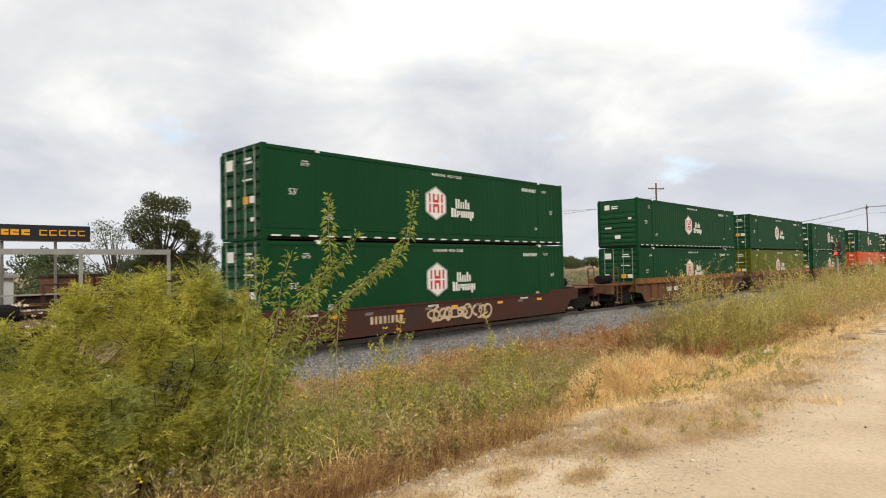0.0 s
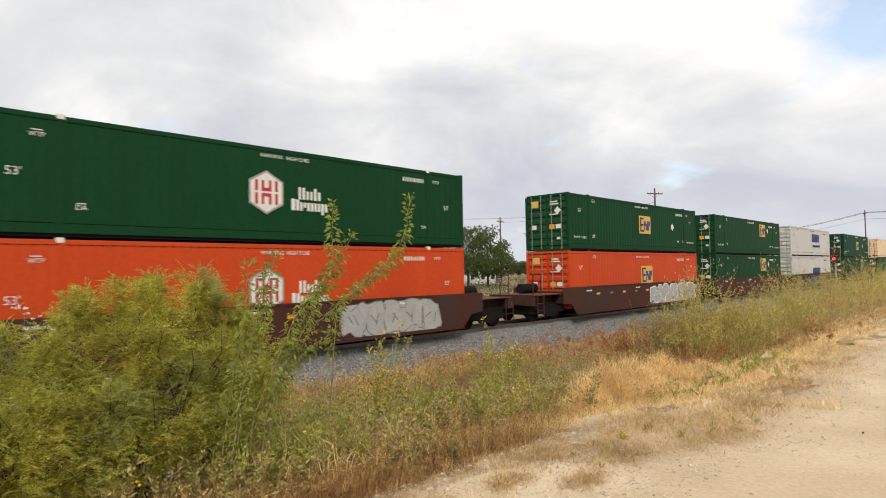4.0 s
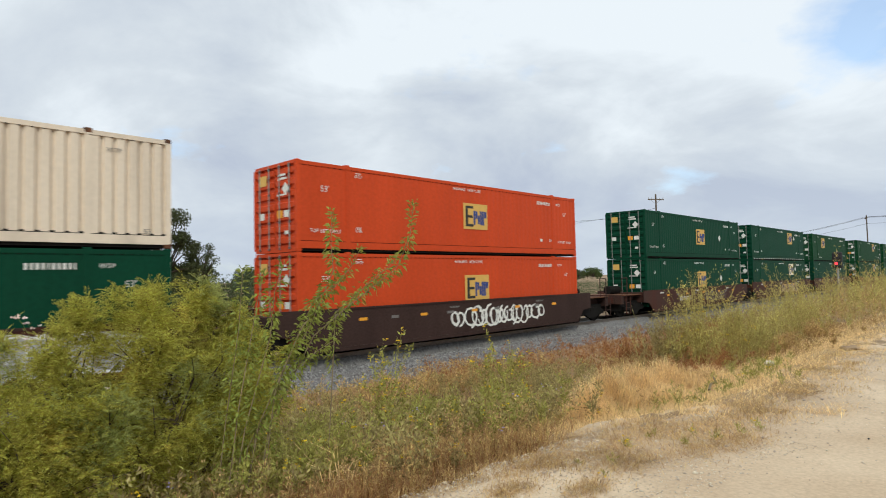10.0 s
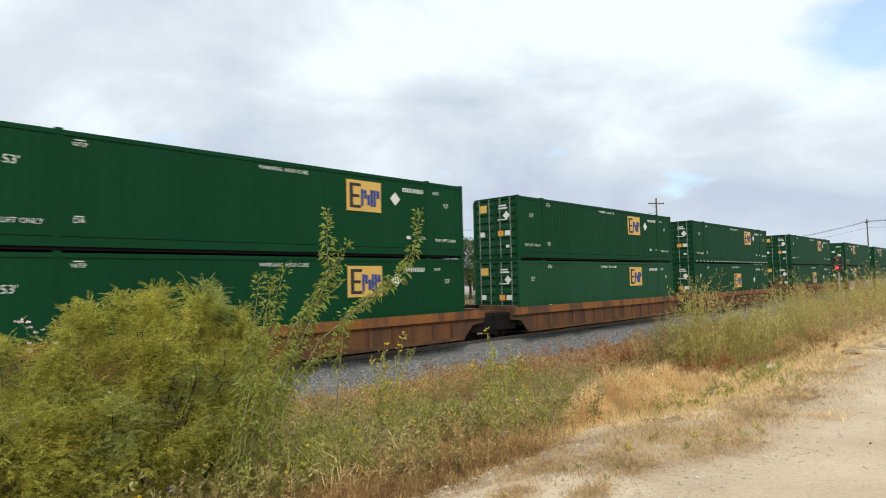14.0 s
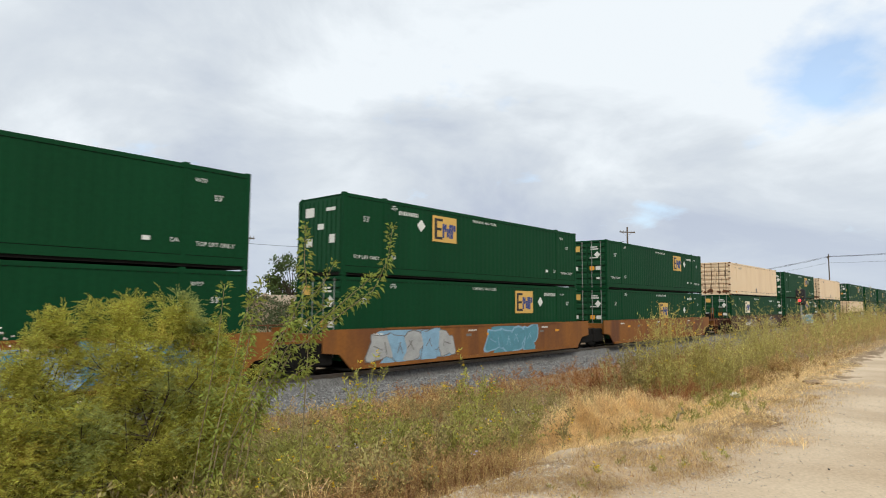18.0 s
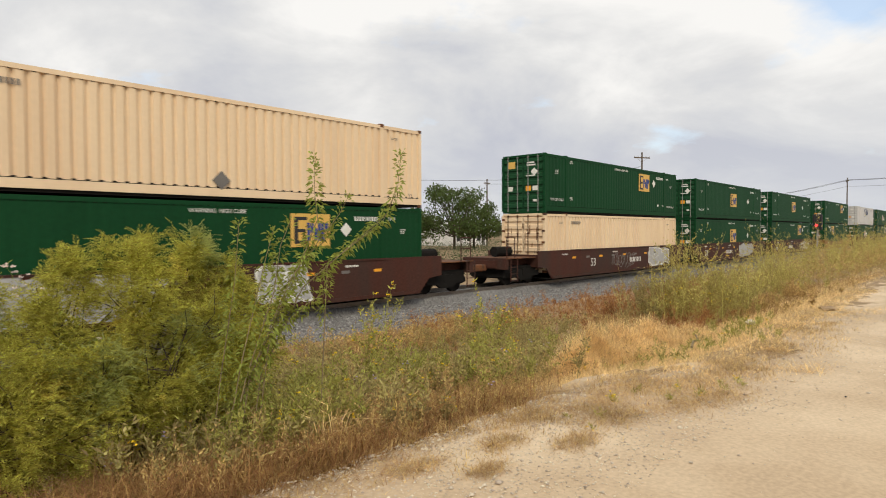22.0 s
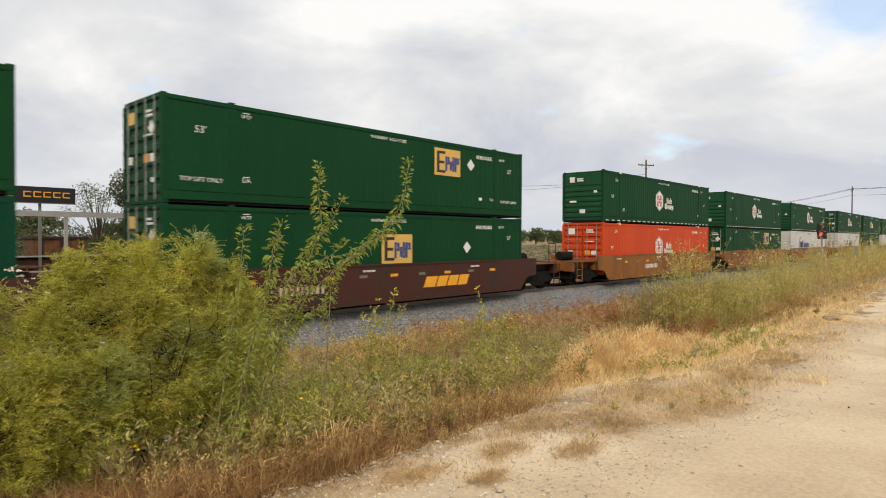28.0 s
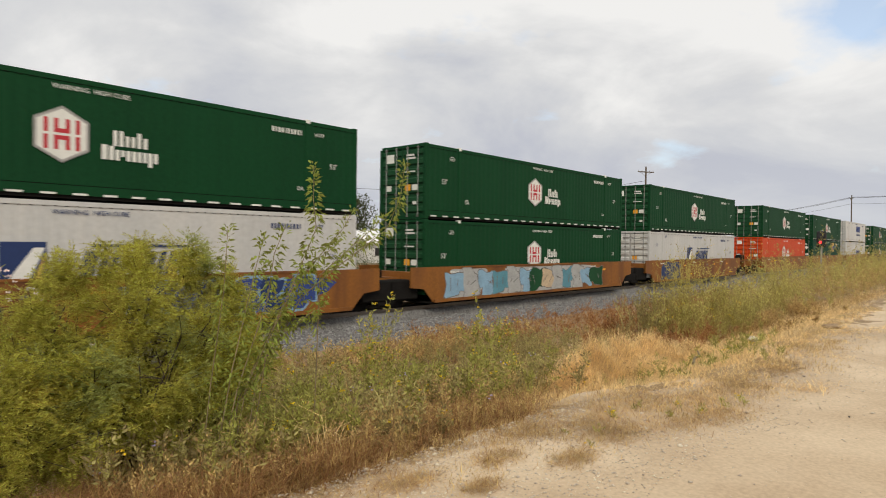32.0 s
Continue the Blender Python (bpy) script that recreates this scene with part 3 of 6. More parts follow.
def corrugated(x0, x1, z0, z1, y, pitch, depth, flip=False):
    """An upright folded sheet in x and z; grooves go in towards +y."""
    xs, ys = [], []
    n = max(1, round((x1 - x0) / pitch))
    p = (x1 - x0) / n
    for i in range(n):
        a = x0 + i * p
        xs += [a, a + 0.58 * p, a + 0.68 * p, a + 0.90 * p] if depth > 0.04 else [a, a + 0.38 * p, a + 0.5 * p, a + 0.88 * p]
        ys += [0, 0, depth, depth]
    xs.append(x1); ys.append(0)
    s = -1 if flip else 1
    vs = [(x, y + s * d, z) for x, d in zip(xs, ys) for z in (z0, z1)]
    n = len(xs)
    return [v for v in vs], [(2 * i, 2 * i + 2, 2 * i + 3, 2 * i + 1) for i in range(n - 1)]


def sheet_mesh(bm, vs, fs):
    b = [bm.verts.new(v) for v in vs]
    for f in fs:
        bm.faces.new([b[i] for i in f])


def mark(parent, me, material, x, z, y=-0.012, name="marking", label=""):
    ob = part(name, me, material, parent, label)
    ob.matrix_basis = pose(x, y, z)
    return ob


def plate(w, h, t=0.006):
    return box(-w / 2, -t / 2, -h / 2, w / 2, t / 2, h / 2)


def diamond(r):
    return prism([(-r, 0), (0, -r), (r, 0), (0, r)], -0.003, 0.003)


def bars(widths, heights, gap, z=0.0, lean=0.0):
    """A row of upright blocks that stands in for a word."""
    bm = bmesh.new()
    total = sum(widths) + gap * (len(widths) - 1)
    x = -total / 2
    for w, (lo, hi) in zip(widths, heights):
        vs = add_box(bm, x, -0.003, z + lo, x + w, 0.003, z + hi)
        for v in vs:
            v.co.x += lean * v.co.z
        x += w + gap
    return bm


def id_bars(n, h):
    return bars([h * (0.42, 0.34, 0.46, 0.4, 0.22)[i % 5] for i in range(n)], [(-h / 2, h / 2)] * n, h * 0.36)


def blob(cx, cz, rx, rz, rng, n=14):
    """A rounded, uneven flat outline."""
    ph = rng.uniform(0, 6.28, 3)
    pts = []
    for i in range(n):
        a = 2 * math.pi * i / n
        k = 1 + 0.2 * math.sin(2 * a + ph[0]) + 0.17 * math.sin(3 * a + ph[1]) + 0.12 * math.sin(5 * a + ph[2])
        # squarish letters rather than balls
        c_, s_ = math.cos(a), math.sin(a)
        pts.append((cx + rx * k * math.copysign(abs(c_) ** 0.5, c_), cz + rz * min(1.15, k) * math.copysign(abs(s_) ** 0.5, s_)))
    return pts


def container(style):
    """A 53-foot box. Local x runs along it, y = 0 is the side towards the road, z = 0 its underside."""
    s = dict(paint="green", pitch=0.30, depth=0.006, end="door", logo="hub", dashes=False, logo_x=None, label="", flip=False)
    s.update(style)
    paint = M[s["paint"]]
    c = thing("container", s["label"], "container", "containers on the train")
    # the side towards the road
    bm = bmesh.new()
    for a, b in ((0.12, POST - 0.07), (POST + 0.07, LEN - POST - 0.07), (LEN - POST + 0.07, LEN - 0.12)):
        sheet_mesh(bm, *corrugated(a, b, 0.345, HGT - 0.14, 0.012, s["pitch"], s["depth"]))
    part("side_panel", bm, paint, c)
    for x in (POST, LEN - POST):
        part("lifting_post", box(x - 0.075, -0.004, 0.1, x + 0.075, 0.05, HGT - 0.1), paint, c)
        part("lifting_casting", box(x - 0.09, -0.01, HGT - 0.115, x + 0.09, 0.16, HGT + 0.012, 0.01), M["ink_white"] if s["logo"] == "hub" else M["rust"] if s["logo"] == "none" else paint, c)
    part("top_rail", box(0.05, -0.006, HGT - 0.15, LEN - 0.05, 0.09, HGT - 0.035), paint, c)
    part("bottom_rail", box(0.05, -0.008, 0.10, LEN - 0.05, 0.09, 0.325), paint, c)
    # the side away from it
    part("side_panel", box(0.1, WID - 0.06, 0.012, LEN - 0.1, WID, HGT - 0.01), paint, c)
    # rivets under the top rail
    bm = bmesh.new()
    for i in range(66):
        x = 0.25 + i * (LEN - 0.5) / 65
        add_box(bm, x - 0.03, -0.004, HGT - 0.165, x + 0.03, 0.008, HGT - 0.135)
    tagged(part("tie_down", bm, M["black"], c), kind="stuff")
    if s["dashes"]:
        bm = bmesh.new()
        for i in range(24):
            x = 0.45 + i * (LEN - 0.9) / 23
            add_box(bm, x - 0.16, -0.012, 0.10, x + 0.16, -0.005, 0.15)
        tagged(part("reflective_tape", bm, M["ink_white"], c, "row of white reflective dashes"), kind="stuff")
    # roof, floor, and a strip of painted shade above the bottom rail
    bm = bmesh.new()
    for i in range(26):
        x = 0.05 + i * (LEN - 0.1) / 26
        add_box(bm, x, 0.06, HGT - 0.08, x + (LEN - 0.1) / 26 * 0.7, WID - 0.06, HGT - 0.05)
    add_box(bm, 0.05, 0.05, HGT - 0.12, LEN - 0.05, WID - 0.05, HGT - 0.075)
    part("roof", bm, paint, c)
    bm = bmesh.new()
    add_box(bm, 0.05, 0.05, 0.02, LEN - 0.05, WID - 0.05, 0.14)
    # black strip behind the rail gap draws the shadow line under the panel's step
    add_box(bm, 0.14, 0.03, 0.29, LEN - 0.14, 0.06, 0.38)
    part("floor", bm, M["black"], c)
    # corners
    for x in (0.0, LEN):
        sx = 1 if x == 0 else -1
        for y in (0.0, WID):
            sy = 1 if y == 0 else -1
            part("corner_post", box(min(x, x + sx * 0.13), min(y, y + sy * 0.13), 0.1, max(x, x + sx * 0.13), max(y, y + sy * 0.13), HGT - 0.1), paint, c)
            for z in (0.0, HGT - 0.12) if y == 0.0 else ():
                part("corner_casting", box(min(x - sx * 0.006, x + sx * 0.17), min(y - sy * 0.008, y + sy * 0.16), z, max(x - sx * 0.006, x + sx * 0.17), max(y - sy * 0.008, y + sy * 0.16), z + 0.12, 0.012), M["rust"] if s["logo"] == "none" else paint, c)
    # the far end: plain folded wall
    bm = bmesh.new()
    for i in range(8):
        z = 0.2 + i * 0.32
        add_box(bm, LEN - 0.05, 0.12, z, LEN - 0.015, WID - 0.12, z + 0.22)
    add_box(bm, LEN - 0.09, 0.1, 0.1, LEN - 0.04, WID - 0.1, HGT - 0.1)
    part("end_wall", bm, paint, c)
    if s["end"] == "door":
        for n_, (a, b) in enumerate(((0.1, WID / 2 - 0.015), (WID / 2 + 0.015, WID - 0.1))):
            zs, ds = [0.14], [0.085]
            for i in range(7):
                q = 0.24 + i * 0.37
                zs += [q, q + 0.05, q + 0.21, q + 0.26]; ds += [0.085, 0.012, 0.012, 0.085]
            zs.append(HGT - 0.12); ds.append(0.085)
            bm = bmesh.new()
            cols = [[bm.verts.new((d if y in (a + 0.07, b - 0.07) else 0.05, y, q)) for q, d in zip(zs, ds)] for y in (a, a + 0.06, a + 0.07, b - 0.07, b - 0.06, b)]
            for u, v in zip(cols, cols[1:]):
                for i in range(len(zs) - 1):
                    bm.faces.new((u[i], u[i + 1], v[i + 1], v[i]))
            bmesh.ops.recalc_face_normals(bm, faces=bm.faces[:])
            # green doors: worn, and painted paler than the sides to look better lit
            door = part("door", bm, M["green_pale"] if s["paint"] == "green" else paint, c)
            for y in (a + 0.30, b - 0.30):
                part("lock_rod", tube((-0.012, y, 0.08), (-0.012, y, HGT - 0.07), 0.02, None, 6), M["rod"] if s["logo"] != "none" else M["car_dark"], door)
                bm = bmesh.new()
                for z in (0.12, 0.95, 1.9, HGT - 0.14):
                    add_box(bm, -0.034, y - 0.045, z - 0.03, 0.012, y + 0.045, z + 0.03)
                tagged(part("rod_bracket", bm, M["rust"] if s["logo"] == "none" else M["steel"], door), kind="stuff")
            bm = bmesh.new()
            for i in range(5):
                z = 0.3 + i * 0.56
                yy = b if n_ else a
                add_box(bm, -0.012, yy - 0.09, z, 0.03, yy + 0.09, z + 0.1)
            tagged(part("hinge", bm, paint if s["logo"] != "none" else M["rust"], door), kind="stuff")
        part("header", box(0.005, 0.1, HGT - 0.12, 0.08, WID - 0.1, HGT - 0.01), paint, c)
        part("door_sill", box(0.005, 0.1, 0.0, 0.08, WID - 0.1, 0.14), paint, c)
        if s["logo"] == "none":
            for y, z, w, h in ((0.45, 0.32, 0.5, 0.3), (1.0, 0.25, 0.3, 0.24), (1.75, 0.35, 0.45, 0.36), (2.2, 0.24, 0.25, 0.24)):
                part("rust_stain", prism(blob(0, 0, w / 2, h / 2, np.random.default_rng(int(z * 100)), 12), -0.002, 0.003), M["rust"], c).matrix_basis = pose(0, y, z, 0, 0, 90)
            for k_ in range(16):
                y, z, w, h = 0.2 + 0.137 * k_, 0.45 + (k_ * 0.73) % 2.0, 0.012 + 0.014 * (k_ % 3), 0.25 + 0.2 * (k_ % 4)
                part("rust_run", box(-0.002, y - w / 2, z - h / 2, 0.003, y + w / 2, z + h / 2), M["rust"], c)
        else:
            ink = M["ink_white"]
            for y, z, w, h, mm in ((0.62, 2.40, 0.42, 0.34, "ink_yellow" if "emp" in s["logo"] else "ink_white"), (1.75, 2.48, 0.42, 0.07, "ink_white"), (1.78, 2.36, 0.5, 0.07, "ink_white"),
                                   (1.74, 1.84, 0.55, 0.05, "ink_white"), (1.62, 1.22, 0.30, 0.24, "ink_gold"), (2.02, 1.22, 0.32, 0.22, "ink_white"),
                                   (0.55, 1.22, 0.26, 0.22, "ink_white"), (2.0, 0.62, 0.2, 0.12, "ink_white")):
                part("placard", box(-0.004, WID - y - w / 2, z - h / 2, 0.004, WID - y + w / 2, z + h / 2), M[mm], c)
            if "emp" in s["logo"]:
                bm = diamond(0.20)
                bmesh.ops.rotate(bm, verts=bm.verts, matrix=Matrix.Rotation(radians(90), 3, "Z"))
                ob = part("hazard_diamond", bm, ink, c); ob.matrix_basis = pose(-0.008, 0.62, 2.02)
    elif s["end"] == "upright":
        bm = bmesh.new()
        for i in range(9):
            y = 0.16 + i * (WID - 0.32) / 9
            add_box(bm, 0.012, y + 0.04, 0.2, 0.06, y + 0.20, HGT - 0.2)
        add_box(bm, 0.05, 0.1, 0.1, 0.1, WID - 0.1, HGT - 0.1)
        # on green boxes the light on this end is put into a paler green
        part("front_wall", bm, M["green_pale"] if s["paint"] == "green" else paint, c)
        for y, z, w, h in ((1.9, 2.3, 0.5, 0.34), (0.7, 2.35, 0.5, 0.12), (1.9, 1.2, 0.36, 0.3), (0.6, 1.3, 0.3, 0.3), (1.25, 1.75, 0.34, 0.2)):
            part("placard", box(-0.002, y - w / 2, z - h / 2, 0.008, y + w / 2, z + h / 2), M["ink_white"], c)
    else:
        zs, ds = [0.1], [0.06]
        for i in range(6):
            q = 0.28 + i * 0.29
            zs += [q, q + 0.04, q + 0.16, q + 0.20]; ds += [0.06, 0.012, 0.012, 0.06]
        zs += [2.06, 2.10, 2.72, 2.76, HGT - 0.1]; ds += [0.06, 0.03, 0.03, 0.06, 0.06]
        bm = bmesh.new()
        cols = [[bm.verts.new((d if y in (0.17, WID - 0.17) else 0.06, y, q)) for q, d in zip(zs, ds)] for y in (0.1, 0.15, 0.17, WID - 0.17, WID - 0.15, WID - 0.1)]
        for u, v in zip(cols, cols[1:]):
            for i in range(len(zs) - 1):
                bm.faces.new((u[i], u[i + 1], v[i + 1], v[i]))
        bmesh.ops.recalc_face_normals(bm, faces=bm.faces[:])
        # green front end: paler paint imitates the extra light it gets
        part("front_wall", bm, M["green_pale"] if s["paint"] == "green" else paint, c)
        for y, z, w, h in ((1.95, 2.42, 0.32, 0.30), (1.45, 2.45, 0.4, 0.07), (1.45, 2.34, 0.4, 0.07), (1.9, 1.18, 0.42, 0.10), (1.3, 0.62, 0.36, 0.22), (0.5, 1.7, 0.2, 0.12)):
            part("placard", box(-0.002, y - w / 2, z - h / 2, 0.004, y + w / 2, z + h / 2), M["ink_white"], c)
    decals(c, s)
    return c


def decals(c, s):
    """Markings on the side towards the road."""
    kind, ink = s["logo"], M["ink_white"]
    if kind == "none":
        dark = M["ink_grey"]
        mark(c, diamond(0.27), dark, 8.1, 0.55, name="hazard_diamond", label="grey diamond placard")
        mark(c, letters("WTP", 0.11), dark, 1.45, 2.42)
        mark(c, id_bars(9, 0.14), dark, 2.9, 2.45, name="number_bars")
        mark(c, letters("WTP", 0.11), dark, LEN - 1.4, 2.42)
        mark(c, plate(0.35, 0.1), M["ink_gold"], 1.6, 0.28, name="caution_label")
        mark(c, letters("53", 0.14), dark, LEN - 0.6, 0.42)
        return
    light = s["paint"] in ("white",)
    if light:
        ink = M["ink_navy"]
    mark(c, letters("53'", 0.2), ink, 1.05, 1.47 if kind == "hub" else 2.02)
    mark(c, letters("WTP", 0.11), ink, 1.5 if kind == "hub" else 2.42, 2.36 if kind == "hub" else 2.55)
    mark(c, plate(0.22, 0.025), ink, 1.5 if kind == "hub" else 2.42, 2.47 if kind == "hub" else 2.66)
    mark(c, letters("DA", 0.13), ink, 2.42, 0.72)
    mark(c, plate(0.2, 0.025), ink, 2.42, 0.82)
    mark(c, letters("WARNING  HIGH CUBE", 0.115), ink, 8.0, 2.60)
    mark(c, id_bars(10, 0.15), ink, LEN - 2.75 if kind != "emp_left" else 3.2, 2.45, name="number_bars")
    mark(c, letters("WTP", 0.12), ink, LEN - 1.55, 2.45)
    mark(c, letters("53'", 0.17), ink, LEN - 1.0, 2.0 if "emp" in kind else 1.5)
    mark(c, letters("DA", 0.12), ink, LEN - 2.25, 0.72)
    if kind == "hub":
        x = s["logo_x"] or 7.35
        r = 0.66
        bm = prism([(0.0, -r), (0.57, -r * 0.52), (0.57, r * 0.52), (0.0, r), (-0.57, r * 0.52), (-0.57, -r * 0.52)], -0.003, 0.003)
        badge = mark(c, bm, M["ink_white"], x, 1.50, name="logo_badge", label="white hexagonal badge with red bars")
        rim = bmesh.new()
        hexa = [(0.0, -r), (0.57, -r * 0.52), (0.57, r * 0.52), (0.0, r), (-0.57, r * 0.52), (-0.57, -r * 0.52)]
        for i in range(6):
            (ax, az), (bx_, bz) = hexa[i], hexa[(i + 1) % 6]
            rim.faces.new([rim.verts.new(q) for q in ((ax, -0.005, az), (bx_, -0.005, bz), (bx_ * 0.9, -0.005, bz * 0.9), (ax * 0.9, -0.005, az * 0.9))])
        part("badge_rim", rim, M["galv"], badge)
        bm = bmesh.new()
        for dx in (-0.33, -0.12, 0.12, 0.33):
            add_box(bm, dx - 0.045, -0.009, 0.03, dx + 0.045, -0.004, 0.36)
            add_box(bm, dx - 0.045, -0.009, -0.36, dx + 0.045, -0.004, -0.03)
        add_box(bm, -0.075, -0.009, 0.03, 0.075, -0.004, 0.13)
        add_box(bm, -0.075, -0.009, -0.13, 0.075, -0.004, -0.03)
        part("badge_emblem", bm, M["ink_red"], badge)
        mark(c, bars([0.09, 0.09, 0.085, 0.085, 0.09, 0.1], [(0, 0.38), (0, 0.38), (0, 0.27), (0, 0.27), (0, 0.38), (0, 0.27)], 0.055), M["ink_white"], x + 1.52, 1.37, name="name_bars", label="white upright strokes of a company name")
        mark(c, bars([0.13, 0.11, 0.09, 0.08, 0.1, 0.1, 0.085, 0.085, 0.1, 0.1], [(0, 0.36), (0, 0.34), (0, 0.26), (0.1, 0.26), (0, 0.26), (0, 0.26), (0, 0.26), (0, 0.26), (-0.1, 0.26), (0, 0.26)], 0.04), M["ink_white"], x + 1.52, 1.02,
             name="name_bars", label="white upright strokes of a company name")
    elif kind.startswith("emp"):
        x = s["logo_x"] or (11.1 if kind == "emp" else 5.3)
        mark(c, letters("TOP LIFT ONLY", 0.125), ink, s.get("lift_x", 1.08), 0.66 if "lift_x" not in s else 0.38)
        mark(c, letters("TOP LIFT ONLY", 0.12), ink, LEN - 1.05, 0.66)
        back = M["ink_cream"] if s.get("pale") else M["ink_yellow"]
        z = s.get("logo_z", 2.06)
        badge = mark(c, plate(1.5, 1.05), back, x, z, name="logo_badge", label="yellow rectangular badge with dark blocks")
        bm = bmesh.new()
        for b in ((-0.62, -0.42, -0.48, 0.42), (-0.48, -0.42, -0.14, -0.32), (-0.48, -0.06, -0.2, 0.04), (-0.48, 0.32, -0.14, 0.42)):
            add_box(bm, b[0], -0.009, b[1], b[2], -0.004, b[3])
        part("badge_block", bm, M["ink_black"], badge)
        part("badge_block", bars([0.11, 0.12, 0.12, 0.11, 0.12, 0.14], [(-0.34, 0.24), (-0.08, 0.22), (-0.3, 0.06), (-0.34, 0.24), (-0.34, 0.24), (-0.04, 0.22)], 0.02), M["ink_blue"], badge).matrix_basis = pose(0.27, -0.006, 0)
        if s.get("diamond", True):
            mark(c, diamond(0.24), M["ink_white"], s.get("diamond_x", x + (1.42 if kind == "emp" else -1.4)), z + 0.02, name="hazard_diamond", label="white diamond placard")
        mark(c, plate(0.2, 0.12), ink, LEN - 3.0, 0.72, name="placard")
    elif kind == "swift":
        x = s["logo_x"] or 11.2
        bm = bars([0.42, 0.2, 0.2, 0.2, 0.22, 0.42, 0.22, 0.3], [(-0.42, 0.42)] * 8, 0.13, lean=0.3)
        mark(c, bm, M["ink_blue"], x - 1.6, s.get("logo_z", 1.9), name="name_bars", label="slanted blue block shapes of a company name")
        if s.get("second", True):
            mark(c, bars([0.22] * 10, [(-0.12, 0.12)] * 10, 0.1), M["ink_navy"], x - 1.4, 1.05, name="name_bars", label="dark block shapes of a second line")
    elif kind == "swift_flag":
        x, z = s["logo_x"] or 6.6, s.get("logo_z", 1.35)
        badge = mark(c, plate(0.9, 1.1), M["ink_navy"], x, z, name="logo_badge", label="navy badge with pale swoosh")
        part("badge_swoosh", prism([(-0.42, -0.5), (0.05, -0.5), (0.42, 0.42), (0.2, 0.42)], -0.012, -0.005), M["ink_white"], badge)
        part("badge_swoosh", prism([(0.12, -0.5), (0.3, -0.5), (0.44, 0.3)], -0.012, -0.005), M["ink_yellow"], badge)
        mark(c, bars([0.3, 0.14, 0.14, 0.14, 0.15, 0.3, 0.15, 0.2], [(-0.33, 0.33)] * 8, 0.1, lean=0.25), M["ink_navy"], x + 2.3, z, name="name_bars", label="slanted navy block shapes of a company name")
        mark(c, plate(2.4, 0.07), M["ink_navy"], x + 2.6, z + 0.47, name="name_bar")
    elif kind == "ring":
        x = s["logo_x"] or 4.2
        bm = bmesh.new()
        for i in range(24):
            a, b = 2 * math.pi * i / 24, 2 * math.pi * (i + 0.98) / 24
            if 0.4 < a < 1.1:
                continue
            vs = [bm.verts.new((r * math.cos(q), -0.004, r * math.sin(q))) for r, q in ((0.62, a), (0.62, b), (0.74, b), (0.74, a))]
            bm.faces.new(vs)
        mark(c, bm, M["ink_grey"], x, 1.55, name="logo_ring", label="grey broken ring emblem")
        mark(c, bars([0.36, 0.32, 0.36], [(-0.3, 0.3)] * 3, 0.08), M["ink_navy"], x + 0.35, 1.45, name="name_bars", label="navy block shapes of a company name")
        mark(c, bars([0.16, 0.28, 0.28, 0.1, 0.22, 0.18, 0.1, 0.24, 0.22], [(-0.3, 0.3), (-0.3, 0.12), (-0.45, 0.12), (-0.3, 0.2), (-0.3, 0.12), (-0.3, 0.25), (-0.3, 0.2), (-0.3, 0.12), (-0.3, 0.12)], 0.07),
             M["ink_blue"], x + 2.4, 1.45, name="name_bars", label="blue block shapes of a company name")


